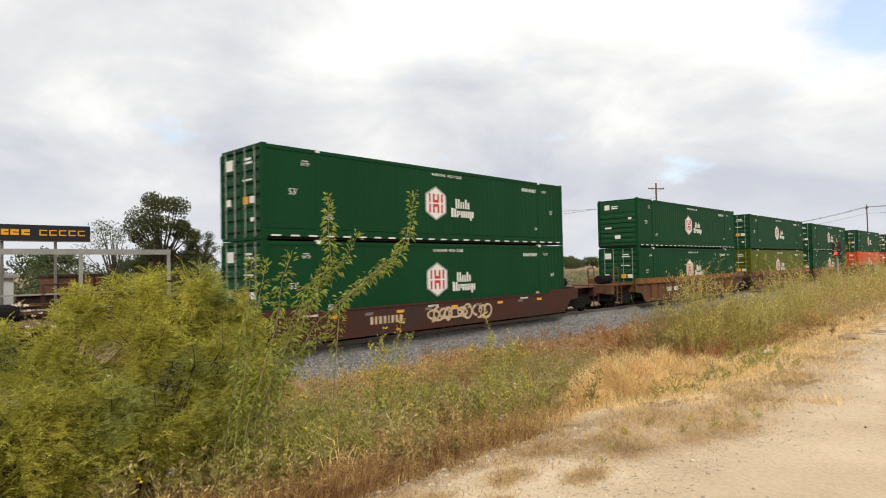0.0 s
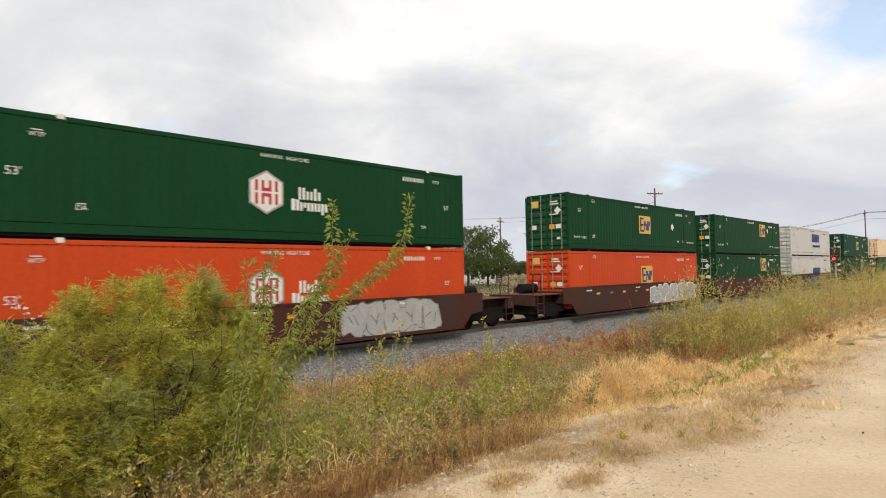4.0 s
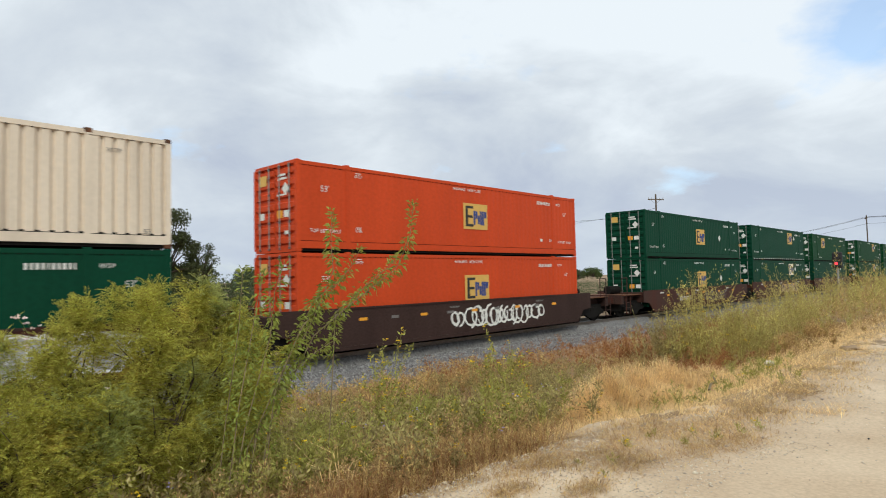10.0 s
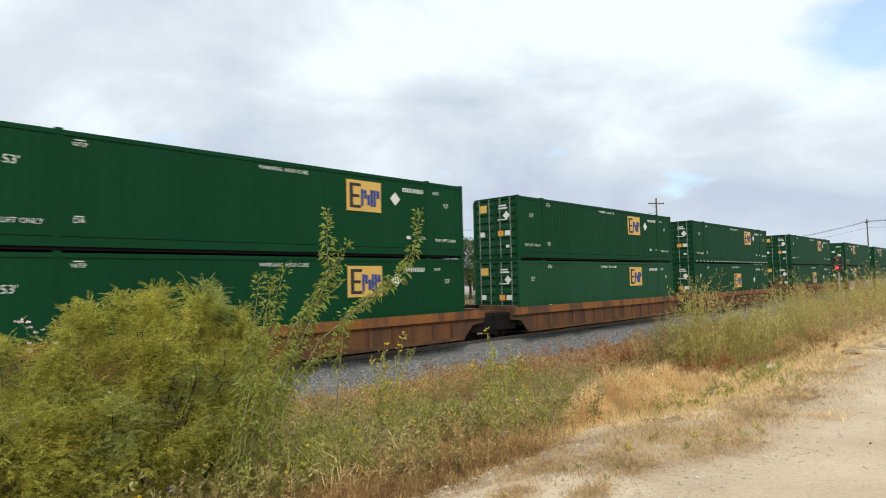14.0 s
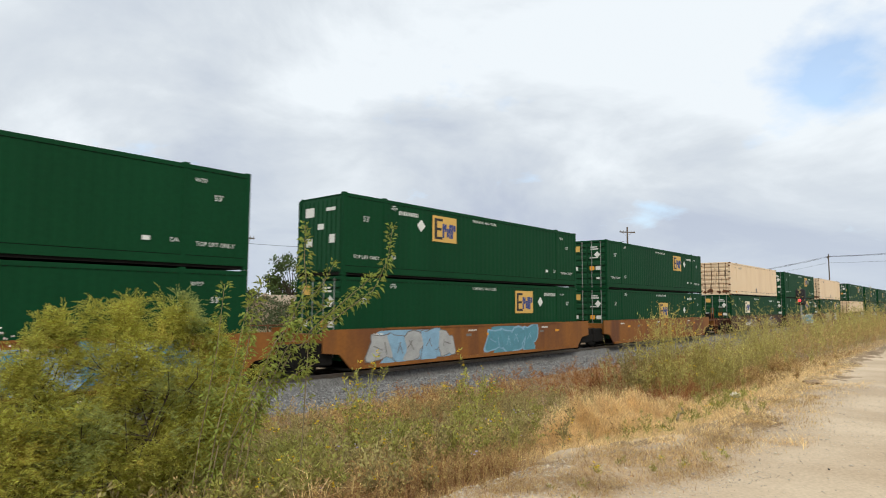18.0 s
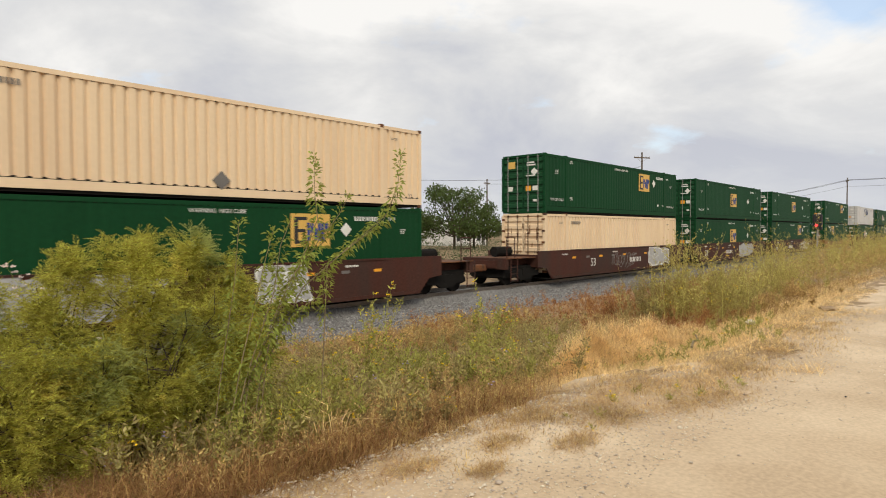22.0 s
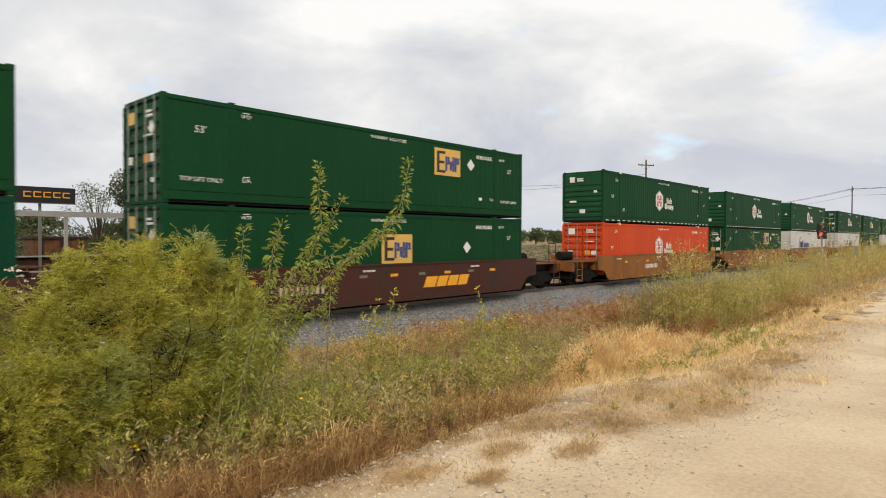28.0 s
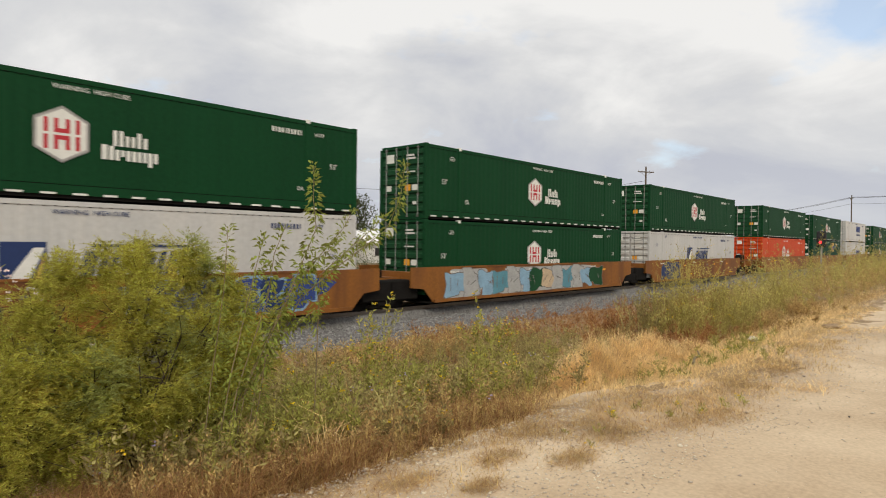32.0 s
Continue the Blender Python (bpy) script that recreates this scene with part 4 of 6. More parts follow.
def well_car(style, left, right, top):
    """A well car under one container; left and right say whether that end is coupled or jointed to its neighbour."""
    paint = {"brown": M["car_brown"], "dark": M["car_dark"], "orange": M["car_orange"], "ribbed": M["car_rust"]}[style]
    words = {"brown": "dirty reddish-brown", "dark": "grimy dark brown", "orange": "weathered yellow-orange", "ribbed": "rusty yellow-orange rib-sided"}[style]
    c = thing("well_car", f"{words} railway well car carrying stacked containers", "rail car", "well cars of the train")
    y0 = -0.2
    low, high = -0.27, max(top, 0.80)
    ribs = style == "ribbed"
    for side in (0, 1):
        ya, yb = (y0, y0 + 0.06) if side == 0 else (WID + 0.14, WID + 0.2)
        outline = [(0.3, low), (LEN - 0.3, low), (LEN + 0.2, 0.24), (LEN + 0.9, 0.32), (LEN + 0.9, high), (LEN - 1.4, high), (LEN - 1.6, top), (1.6, top), (1.4, high), (-0.9, high), (-0.9, 0.32), (-0.2, 0.24)]
        sill = part("side_sill", prism(outline, ya, yb), paint, c)
        yc = (ya - 0.05, ya + 0.02) if side == 0 else (yb - 0.02, yb + 0.05)
        part("top_chord", box(-0.85, min(yc[0], yc[0] - 0.07 + 0.14 * side), top - 0.30, LEN + 0.85, yc[1], top + 0.01) if ribs else box(1.9, yc[0] + 0.02, top - 0.05, LEN - 1.9, yc[1] - 0.02, top + 0.012), M["chord_rust"] if ribs else paint, sill)
        part("bottom_chord", box(0.34, yc[0], low - 0.02, LEN - 0.34, yc[1], low + 0.1), paint, sill)
        if ribs:
            for i in range(15):
                x = 1.0 + i * (LEN - 2.0) / 14
                part("rib", box(x - 0.06, yc[0], low + 0.1, x + 0.06, yc[1], top - 0.30), paint, sill)
        else:
            for i in range(9):
                x = 2.4 + i * (LEN - 4.8) / 8
                if side == 0:
                    part("reflector", box(x - 0.17, ya - 0.008, top * 0.58, x + 0.17, ya - 0.002, top * 0.58 + 0.10), M["ink_gold"] if i % 2 == 0 else M["ink_grey"], sill)
    if not ribs:
        for x in (1.5, 6.9, 12.6):
            mark(c, bars([0.05, 0.04, 0.06, 0.05, 0.03, 0.06, 0.05], [(-0.035, 0.035)] * 7, 0.03), M["ink_grey" if style == "dark" else "ink_white"], x, top * 0.80, y0 - 0.004, name="stencil_bars")
    part("well_floor", box(0.2, y0 + 0.06, low - 0.05, LEN - 0.2, WID + 0.14, low + 0.02), M["black"], c)
    for end, kind in ((0, left), (1, right)):
        g = (lambda x: -x) if end == 0 else (lambda x: LEN + x)
        reach = 1.95 if kind == "joint" else 3.2
        bm = bmesh.new()
        a, b = sorted((g(0.35), g(reach)))
        add_box(bm, a, 0.55, 0.35, b, WID - 0.55, 0.68)
        a, b = sorted((g(0.3), g(0.75)))
        add_box(bm, a, y0 + 0.06, 0.3, b, WID + 0.14, 0.88)
        part("end_platform", bm, paint, c)
        if kind == "joint":
            part("joint_casting", tube((g(1.87), WID / 2, 0.1), (g(1.87), WID / 2, 0.95), 0.35, None, 12), M["black"], c)
            # bearer enlarged into a black block that imitates the shade between the sills
            part("cross_bearer", box(min(g(0.3), g(1.75)), 0.02, -0.12, max(g(0.3), g(1.75)), WID - 0.02, 0.62, 0.05), M["black"], c)
        else:
            part("coupler", box(min(g(3.1), g(4.0)), WID / 2 - 0.18, 0.2, max(g(3.1), g(4.0)), WID / 2 + 0.18, 0.5, 0.04), M["rust"], c)
            # added black block: stands for the deep shade here and stops light showing through
            part("draft_sill", box(min(g(0.3), g(2.9)), 0.3, -0.14, max(g(0.3), g(2.9)), WID - 0.3, 0.42, 0.06), M["black"], c)
            part("end_beam", box(min(g(2.9), g(3.15)), 0.05, 0.3, max(g(2.9), g(3.15)), WID - 0.05, 0.8), paint, c)
            part("walkway", box(min(g(0.8), g(3.1)), 0.0, 0.76, max(g(0.8), g(3.1)), WID, 0.8), M["rust"], c)
            part("brake_cylinder", tube((g(1.0), WID * 0.55, 1.05), (g(2.2), WID * 0.55, 1.05), 0.24, None, 12), M["black"], c)
            rail = part("handrail", tube((g(3.0), 0.08, 0.8), (g(3.0), 0.08, 1.75), 0.025, None, 6), paint, c)
            bm = bmesh.new()
            add_tube(bm, (g(2.4), 0.08, 0.8), (g(2.4), 0.08, 1.75), 0.025, None, 6)
            add_tube(bm, (g(2.4), 0.08, 1.75), (g(3.0), 0.08, 1.75), 0.025, None, 6)
            add_tube(bm, (g(2.4), 0.08, 1.3), (g(3.0), 0.08, 1.3), 0.02, None, 6)
            part("rail_bar", bm, paint, rail)
            lad = part("ladder", tube((g(2.5), y0 + 0.05, -0.25), (g(2.5), y0 + 0.05, 0.8), 0.025, None, 6), paint, c)
            for z in (-0.2, 0.1, 0.4):
                part("rung", tube((g(2.5), y0 + 0.05, z), (g(3.0), y0 + 0.05, z), 0.018, None, 6), paint, lad)
            part("ladder_post", tube((g(3.0), y0 + 0.05, -0.25), (g(3.0), y0 + 0.05, 0.8), 0.025, None, 6), paint, lad)
        # the truck under this end; a joint shares one, hung from the car on its far side
        if kind == "joint" and end == 1:
            continue
        cx = g(1.87) if kind == "joint" else g(1.55)
        arch = [(cx - 1.15, -0.06), (cx - 0.6, -0.08), (cx - 0.35, -0.24), (cx + 0.35, -0.24), (cx + 0.6, -0.08), (cx + 1.15, -0.06), (cx + 1.15, 0.14), (cx + 0.45, 0.28), (cx - 0.45, 0.28), (cx - 1.15, 0.14)]
        trk = part("truck", prism(arch, 0.10, 0.24), M["black"], c)
        part("side_frame", prism(arch, WID - 0.24, WID - 0.10), M["black"], trk)
        part("bolster", box(cx - 0.2, 0.08, 0.0, cx + 0.2, WID - 0.08, 0.3), M["black"], trk)
        for dx in (-0.88, 0.88):
            bm = bmesh.new()
            for y in (WID / 2 - 0.80, WID / 2 + 0.66):
                add_tube(bm, (cx + dx, y, RAIL_Z + 0.37 + 0.42), (cx + dx, y + 0.14, RAIL_Z + 0.37 + 0.42), 0.42, 0.44, 20)
            add_tube(bm, (cx + dx, 0.4, RAIL_Z + 0.79), (cx + dx, WID - 0.4, RAIL_Z + 0.79), 0.09)
            part("wheelset", bm, M["black"], trk)
    return c


def graffiti(car, x0, x1, fills, outline, seed, z0=-0.2, z1=0.6, hollow=False):
    """Spray-painted puffy shapes side by side on a car's sill."""
    rng = np.random.default_rng(seed)
    n = max(2, round((x1 - x0) / 0.9))
    w = (x1 - x0) / n
    zc, h = (z0 + z1) / 2, (z1 - z0) / 2
    if hollow:
        # a scrawled tag of thin strokes
        x, fat = x0, 0.05 if outline in ("buff", "ink_white") else 0.02
        while x < x1:
            w_, turns, ph = rng.uniform(0.3, 0.62) * (1.5 if fat > 0.03 else 1.0), rng.uniform(0.7, 1.5), rng.uniform(0, 6.28)
            lean, hh = rng.uniform(-0.1, 0.25), h * rng.uniform(0.5, 0.85)
            pts = []
            for i in range(15):
                q = ph + 2 * math.pi * turns * i / 14
                k = 1 - 0.45 * i / 14
                dz = hh * k * math.sin(q)
                pts.append(Vector((x + w_ / 2 + w_ * (0.5 * k * math.cos(q) + 0.25 * i / 14) + lean * dz, 0, zc + dz)))
            bm = bmesh.new()
            rim = []
            for i, c_ in enumerate(pts):
                d = (pts[min(i + 1, 14)] - pts[max(i - 1, 0)]).normalized() * fat * rng.uniform(0.6, 1.2)
                rim.append([bm.verts.new((c_.x + sx * -d.z, yy, c_.z + sx * d.x)) for yy in (-0.207, -0.205) for sx in (-1, 1)])
            for u, v in zip(rim, rim[1:]):
                bm.faces.new((u[0], u[1], v[1], v[0])); bm.faces.new((u[0], v[0], v[2], u[2])); bm.faces.new((u[1], u[3], v[3], v[1]))
            part("sprayed_stroke", bm, M[outline], car)
            x += w_ * rng.uniform(0.4, 0.75)
        return
    part("sprayed_backing", prism(blob((x0 + x1) / 2, zc, (x1 - x0) / 2 * 0.92, h * 0.9, rng, 26), -0.2055, -0.2035), M[fills[-1]], car)
    for i in range(n):
        cx = x0 + (i + 0.5) * w + rng.uniform(-0.1, 0.1) * w
        k = int(rng.integers(0, 1 << 30))
        ww, hh, zz = w * rng.uniform(0.5, 0.72), h * rng.uniform(0.8, 1.05), zc + rng.uniform(-0.08, 0.08) * h
        ob = part("sprayed_shape", prism(blob(cx, zz, ww, hh, np.random.default_rng(k), 20), -0.2075 - 0.0002 * i, -0.206), M[outline], car)
        k_fill = 0.86 if outline in ("ink_white", "silver", "sky_blue") else 0.93
        part("sprayed_fill", prism(blob(cx, zz, ww * k_fill, hh * k_fill, np.random.default_rng(k), 20), -0.212 - 0.0002 * i, -0.2105), M[fills[i % len(fills)]], ob)
        for j in range(2):
            a, b = rng.uniform(-0.3, 0.3) * w, rng.uniform(-1.3, 1.3)
            bm = box(-0.018, -0.219, -h * rng.uniform(0.15, 0.5), 0.018, -0.217, h * rng.uniform(0.15, 0.5))
            bmesh.ops.rotate(bm, verts=bm.verts, matrix=Matrix.Rotation(b, 3, "Y"))
            bmesh.ops.translate(bm, verts=bm.verts, vec=(cx + a, 0, zz))
            part("sprayed_line", bm, M[outline], ob)


def sill_mark(car, x, text=None, n=0, h=0.26, ink="ink_white", z=0.2):
    if n == 4 and ink == "ink_gold":
        mark(car, bars([0.62, 0.55, 0.55, 0.55], [(-0.2, 0.2)] * 4, 0.07, lean=0.45), M[ink], x, z, -0.206, name="name_bars", label="slanted golden block shapes of a company name")
    elif text:
        mark(car, letters(text, h), M[ink], x, z, -0.206)
    else:
        mark(car, id_bars(n, h), M[ink], x, z, -0.206, name="number_bars")


# kinds of container, by short name
KINDS = {
    "H": dict(paint="green", logo="hub", dashes=True, label="dark green 53-foot container with white hexagonal badge"),
    "Hp": dict(paint="green", logo="hub", dashes=False, label="dark green 53-foot container with hexagonal badge, plain rail"),
    "Hf": dict(paint="green", logo="hub", dashes=True, end="front", label="green 53-foot container with hexagonal badge, ribbed front end"),
    "Ho": dict(paint="orange", logo="hub", label="orange-red 53-foot container with white hexagonal badge"),
    "Hl": dict(paint="olive", logo="hub", label="faded olive 53-foot container with white hexagonal badge"),
    "E": dict(paint="green", logo="emp", label="dark green 53-foot container with yellow rectangular badge"),
    "Et": dict(paint="green_teal", logo="emp", label="blue-green 53-foot container with yellow rectangular badge", diamond=True),
    "Etd": dict(paint="green_teal", logo="emp", dashes=True, label="blue-green 53-foot container, yellow badge, white dashes"),
    "Ew": dict(paint="green_teal", logo="emp", pale=True, label="blue-green 53-foot container with cream rectangular badge"),
    "El": dict(paint="green", logo="emp_left", end="upright", label="dark green 53-foot container, upright-ribbed front end, yellow badge"),
    "En": dict(paint="green", logo="emp", logo_x=8.4, logo_z=1.6, diamond_x=12.3, label="dark green 53-foot container with yellow badge at mid-length"),
    "Ent": dict(paint="green_teal", logo="emp", logo_x=8.4, logo_z=1.5, diamond_x=12.0, label="blue-green 53-foot container with yellow badge at mid-length"),
    "Ec": dict(paint="green", logo="emp", logo_x=4.85, logo_z=1.85, pale=True, diamond=False, label="dark green 53-foot container with cream badge"),
    "Ex": dict(paint="green", logo="emp", logo_x=4.5, logo_z=1.98, lift_x=3.1, diamond=False, label="dark green 53-foot container, badge near the post"),
    "Ed": dict(paint="green", logo="emp", dashes=True, label="dark green 53-foot container, yellow badge, white dashes"),
    "Ep": dict(paint="green_pale", logo="emp", diamond=False, label="faded green 53-foot container with small yellow badge"),
    "Eo": dict(paint="orange", logo="emp", logo_x=8.5, logo_z=1.55, diamond=False, label="orange-red 53-foot container with small yellow badge"),
    "T": dict(paint="tan", logo="none", pitch=0.30, depth=0.065, label="tan corrugated 53-foot container with rusty doors"),
    "Tg": dict(paint="tan_grey", logo="none", pitch=0.30, depth=0.065, label="dirty grey-tan corrugated 53-foot container with rust"),
    "S": dict(paint="white", logo="swift", label="off-white 53-foot container with slanted blue lettering blocks", pitch=0.36, depth=0.03),
    "Sl": dict(paint="white", logo="swift", logo_z=1.25, second=False, label="off-white 53-foot container with low blue lettering blocks", pitch=0.36, depth=0.03),
    "Sf": dict(paint="white", logo="swift_flag", label="off-white 53-foot container with navy swoosh badge"),
    "Su": dict(paint="white", logo="swift_flag", logo_z=1.95, label="off-white 53-foot container with high navy swoosh badge"),
    "G": dict(paint="white", logo="ring", end="front", label="white 53-foot container with grey ring emblem"),
}
# each car: place of its load along the train, load above, load below, style of car, set of cars it belongs to
TRAIN = [
    (-14.7, "H", "H", "brown", 0), (9.4, "H", "Hp", "brown", 1), (33.55, "Hf", "Hp", "ribbed", 2), (53.5, "Hp", "Hl", "ribbed", 2), (73.45, "H", "Hp", "ribbed", 2),
    (97.5, "Hp", "Ho", "brown", 3), (121.5, "En", "Eo", "brown", 4), (141.3, "E", "E", "brown", 4), (161.3, "S", "Sl", "dark", 4), (185.2, "Ent", "E", "brown", 5),
    (209.2, "T", "Et", "dark", 6), (228.8, "Tg", "Ent", "brown", 6), (248.8, "Eo", "Eo", "dark", 6), (272.75, "Ent", "Ent", "brown", 7), (292.1, "Etd", "Ew", "brown", 7),
    (311.8, "Ex", "Et", "brown", 7), (335.5, "E", "E", "ribbed", 8), (355.3, "E", "Ep", "ribbed", 8), (375.0, "Ed", "En", "ribbed", 8), (398.5, "E", "En", "ribbed", 9),
    (422.5, "El", "El", "orange", 10), (442.25, "El", "E", "orange", 10), (462.1, "E", "En", "orange", 10), (485.87, "T", "Ec", "brown", 11), (505.75, "E", "E", "brown", 11),
    (525.8, "T", "E", "brown", 11), (550.5, "E", "T", "brown", 12), (570.4, "En", "En", "brown", 12), (590.4, "En", "E", "brown", 12), (614.6, "E", "El", "orange", 13),
    (638.8, "Su", "Hp", "brown", 14), (659.15, "Hp", "Ew", "brown", 14), (678.5, "E", "En", "brown", 14), (702.35, "Hf", "Ho", "orange", 15), (722.4, "Hf", "E", "orange", 15),
    (742.4, "Hf", "G", "orange", 15), (766.6, "H", "Sf", "orange", 16), (786.1, "H", "Hp", "orange", 16), (806.1, "H", "Sf", "orange", 16), (830.2, "H", "Ho", "orange", 17),
    (850.1, "H", "Et", "orange", 17), (870.0, "S", "Sl", "orange", 17), (894.1, "H", "H", "brown", 18), (914.0, "E", "E", "brown", 18),
]
LOW_Z, UP_Z = -0.38, 2.528
# height of each car's sill above its well's load floor, where it is not the usual one
SILL = {0: 0.67, 1: 0.67, 9: 0.68, 10: 0.94, 13: 0.98, 16: 0.8, 17: 0.8, 18: 0.8, 19: 0.95, 29: 0.62}
# how far the train has run, by seconds
RUN = [(0, 0.0), (4, 95.28), (8, 190.56), (12, 285.84), (17, 404.9), (20, 477.0), (23, 549.6), (26, 622.9), (29, 696.1), (32, 769.4)]
MOVING = []
protos, car_protos, CARS = {}, {}, []
for n_, (s_, upper, lower, style, set_) in enumerate(TRAIN):
    prev = TRAIN[n_ - 1][4] if n_ else -1
    nxt = TRAIN[n_ + 1][4] if n_ + 1 < len(TRAIN) else -1
    ends = ("joint" if prev == set_ else "coupled", "joint" if nxt == set_ else "coupled")
    for key, z in ((upper, UP_Z), (lower, LOW_Z)):
        if key not in protos:
            ob = protos[key] = container(KINDS[key])
            ob.matrix_basis = pose(s_, FACE_Y, z)
        else:
            ob = copy_thing(protos[key], pose(s_, FACE_Y, z))
        MOVING.append((ob, s_, z))
    top = SILL.get(n_, 1.07)
    if (style, ends, top) not in car_protos:
        ob = car_protos[style, ends, top] = well_car(style, *ends, top)
        ob.matrix_basis = pose(s_, FACE_Y, LOW_Z)
    else:
        ob = copy_thing(car_protos[style, ends, top], pose(s_, FACE_Y, LOW_Z))
    MOVING.append((ob, s_, LOW_Z))
    CARS.append(ob)


# spray paint and lettering on the sills, car by car
for n_, x0, x1, fills, outline, hollow in (
        (1, 6.3, 10.0, ("car_brown",), "buff", True), (5, 10.0, 14.4, ("silver",), "ink_grey", False), (6, 8.5, 15.0, ("silver",), "ink_white", False),
        (8, 5.0, 11.5, ("car_dark",), "silver", True), (10, 0.6, 11.5, ("car_dark",), "silver", True), (11, 2.2, 7.0, ("silver", "ink_white"), "ink_grey", False), (11, 7.8, 15.0, ("silver",), "ink_white", False),
        (12, 6.6, 12.3, ("car_dark",), "ink_white", True), (14, 6.6, 11.6, ("buff",), "buff", True), (20, 0.7, 2.9, ("silver",), "ink_grey", False),
        (20, 9.7, 14.4, ("teal", "sky_blue"), "ink_navy", False), (21, 1.2, 5.6, ("silver", "sky_blue"), "ink_grey", False), (21, 8.0, 11.8, ("teal",), "sky_blue", False),
        (23, 4.0, 6.6, ("car_brown",), "silver", True), (23, 8.0, 10.0, ("car_brown",), "ink_grey", True), (23, 11.0, 14.4, ("car_brown",), "silver", True), (26, 6.5, 9.0, ("car_brown",), "ink_grey", True), (13, 8.0, 12.0, ("car_brown",), "ink_grey", True), (24, 7.7, 13.7, ("teal",), "ink_white", False), (25, 2.4, 6.2, ("silver",), "ink_grey", False), (25, 9.2, 11.0, ("silver",), "ink_white", False),
        (26, 11.3, 14.3, ("silver",), "ink_white", False), (27, 9.5, 13.0, ("silver",), "ink_grey", False), (28, 10.4, 14.4, ("silver",), "ink_white", True),
        (36, 8.7, 14.3, ("ink_navy", "ink_blue"), "sky_blue", False), (37, 1.0, 3.9, ("sky_blue", "silver"), "ink_grey", False), (37, 4.0, 13.4, ("teal", "silver", "sky_blue", "green_pale", "buff", "silver"), "ink_grey", False),
        (38, 1.5, 4.5, ("ink_navy",), "ink_grey", False)):
    graffiti(CARS[n_], x0, x1, fills, outline, 100 + n_, -0.2, SILL.get(n_, 1.07) - 0.1, hollow)
for n_, x, text, count, ink in ((1, 4.6, None, 8, "buff"), (2, 4.0, None, 10, "ink_white"), (2, 9.3, "53", 0, "ink_black"), (3, 8.8, "53", 0, "ink_black"), (4, 11.5, None, 10, "ink_white"),
                                (11, 1.0, "53", 0, "ink_white"), (13, 5.0, None, 10, "ink_white"), (15, 12.3, None, 10, "ink_grey"), (20, 5.4, None, 10, "ink_black"), (22, 12.5, None, 10, "ink_black"),
                                (23, 4.2, None, 9, "ink_white"), (26, 4.4, "53", 0, "ink_white"), (26, 9.5, None, 8, "ink_white"), (27, 1.6, "53", 0, "ink_white"), (27, 6.8, None, 8, "ink_white"),
                                (28, 1.2, "53", 0, "ink_white"), (28, 6.5, None, 8, "ink_white"), (29, 6.0, None, 9, "ink_black"), (32, 10.9, None, 4, "ink_gold"), (32, 4.2, None, 9, "buff"),
                                (33, 5.8, None, 9, "ink_white"), (34, 8.6, None, 4, "ink_white"), (35, 11.8, None, 9, "ink_white"), (36, 3.5, "53", 0, "ink_black"), (36, 6.4, None, 10, "ink_black")):
    sill_mark(CARS[n_], x, text, count, 0.42 if text else 0.26, ink, 0.2 if SILL.get(n_, 1.07) < 0.7 else 0.34)


# ---- plants ----
def unit(v):
    return v / np.maximum(np.linalg.norm(v, axis=-1, keepdims=True), 1e-9)


def blades(base, lean, length, width, rng, curl=0.35):
    """Grass blades: one narrow bent strip each, of three faces' worth of triangles."""
    n = len(base)
    a = rng.uniform(0, 2 * np.pi, n)
    side = np.stack([np.cos(a), np.sin(a), 0 * a], -1)
    out = np.stack([-np.sin(a), np.cos(a), 0 * a], -1)
    bend = rng.uniform(0.2, 1.0, n)[:, None] * curl
    L, W = length[:, None], width[:, None]
    up = np.array([0, 0, 1.0])
    tilt = lean[:, None] * out
    p1 = base + L * 0.5 * unit(up + tilt)
    p2 = p1 + L * 0.5 * unit(up + tilt * 1.6 + out * bend * 2.0)
    v = np.stack([base - side * W / 2, base + side * W / 2, p1 - side * W * 0.4, p1 + side * W * 0.4, p2], 1)
    f = np.array([(0, 1, 3), (0, 3, 2), (2, 3, 4)])[None] + np.arange(n)[:, None, None] * 5
    return v.reshape(-1, 3), f.reshape(-1, 3)


def leaves(base, way, length, width, rng, droop=0.0):
    """Lance-shaped leaves of two triangles, folded a little along the middle."""
    n = len(base)
    way = unit(way)
    r = unit(np.cross(way, unit(rng.normal(size=(n, 3)))))
    nrm = np.cross(way, r)
    L, W = length[:, None], width[:, None]
    mid = base + way * L * 0.45
    tip = base + way * L - np.array([0, 0, 1.0]) * droop * L
    v = np.stack([base, mid + r * W / 2 + nrm * W * 0.12, tip, mid - r * W / 2 + nrm * W * 0.12], 1)
    f = np.array([(0, 1, 2), (0, 2, 3)])[None] + np.arange(n)[:, None, None] * 4
    return v.reshape(-1, 3), f.reshape(-1, 3)


def join(pieces):
    vs, fs, o = [], [], 0
    for v, f in pieces:
        vs.append(v); fs.append(f + o); o += len(v)
    return np.concatenate(vs), np.concatenate(fs)


def stuff(name, pieces, material, label, category):
    v, f = join(pieces)
    return tagged(part(name, arrays(name, v, f, 3), material, None), label, category, kind="stuff")


def on_ground(x, y):
    return np.array([ground_z(a, b) for a, b in zip(x, y)])


def tufts(n, per, xr, yf, rng, spread=0.07):
    """Base points of tufts; yf(x, u) gives y from a fraction."""
    x = rng.uniform(*xr, n)
    y = yf(x, rng.uniform(0, 1, n))
    z = on_ground(x, y)
    b = np.repeat(np.stack([x, y, z], -1), per, 0)
    b[:, :2] += rng.normal(0, spread, (n * per, 2))
    return b


rng = np.random.default_rng(11)
EDGE = lambda x: np.array([edge_y(a) for a in x])


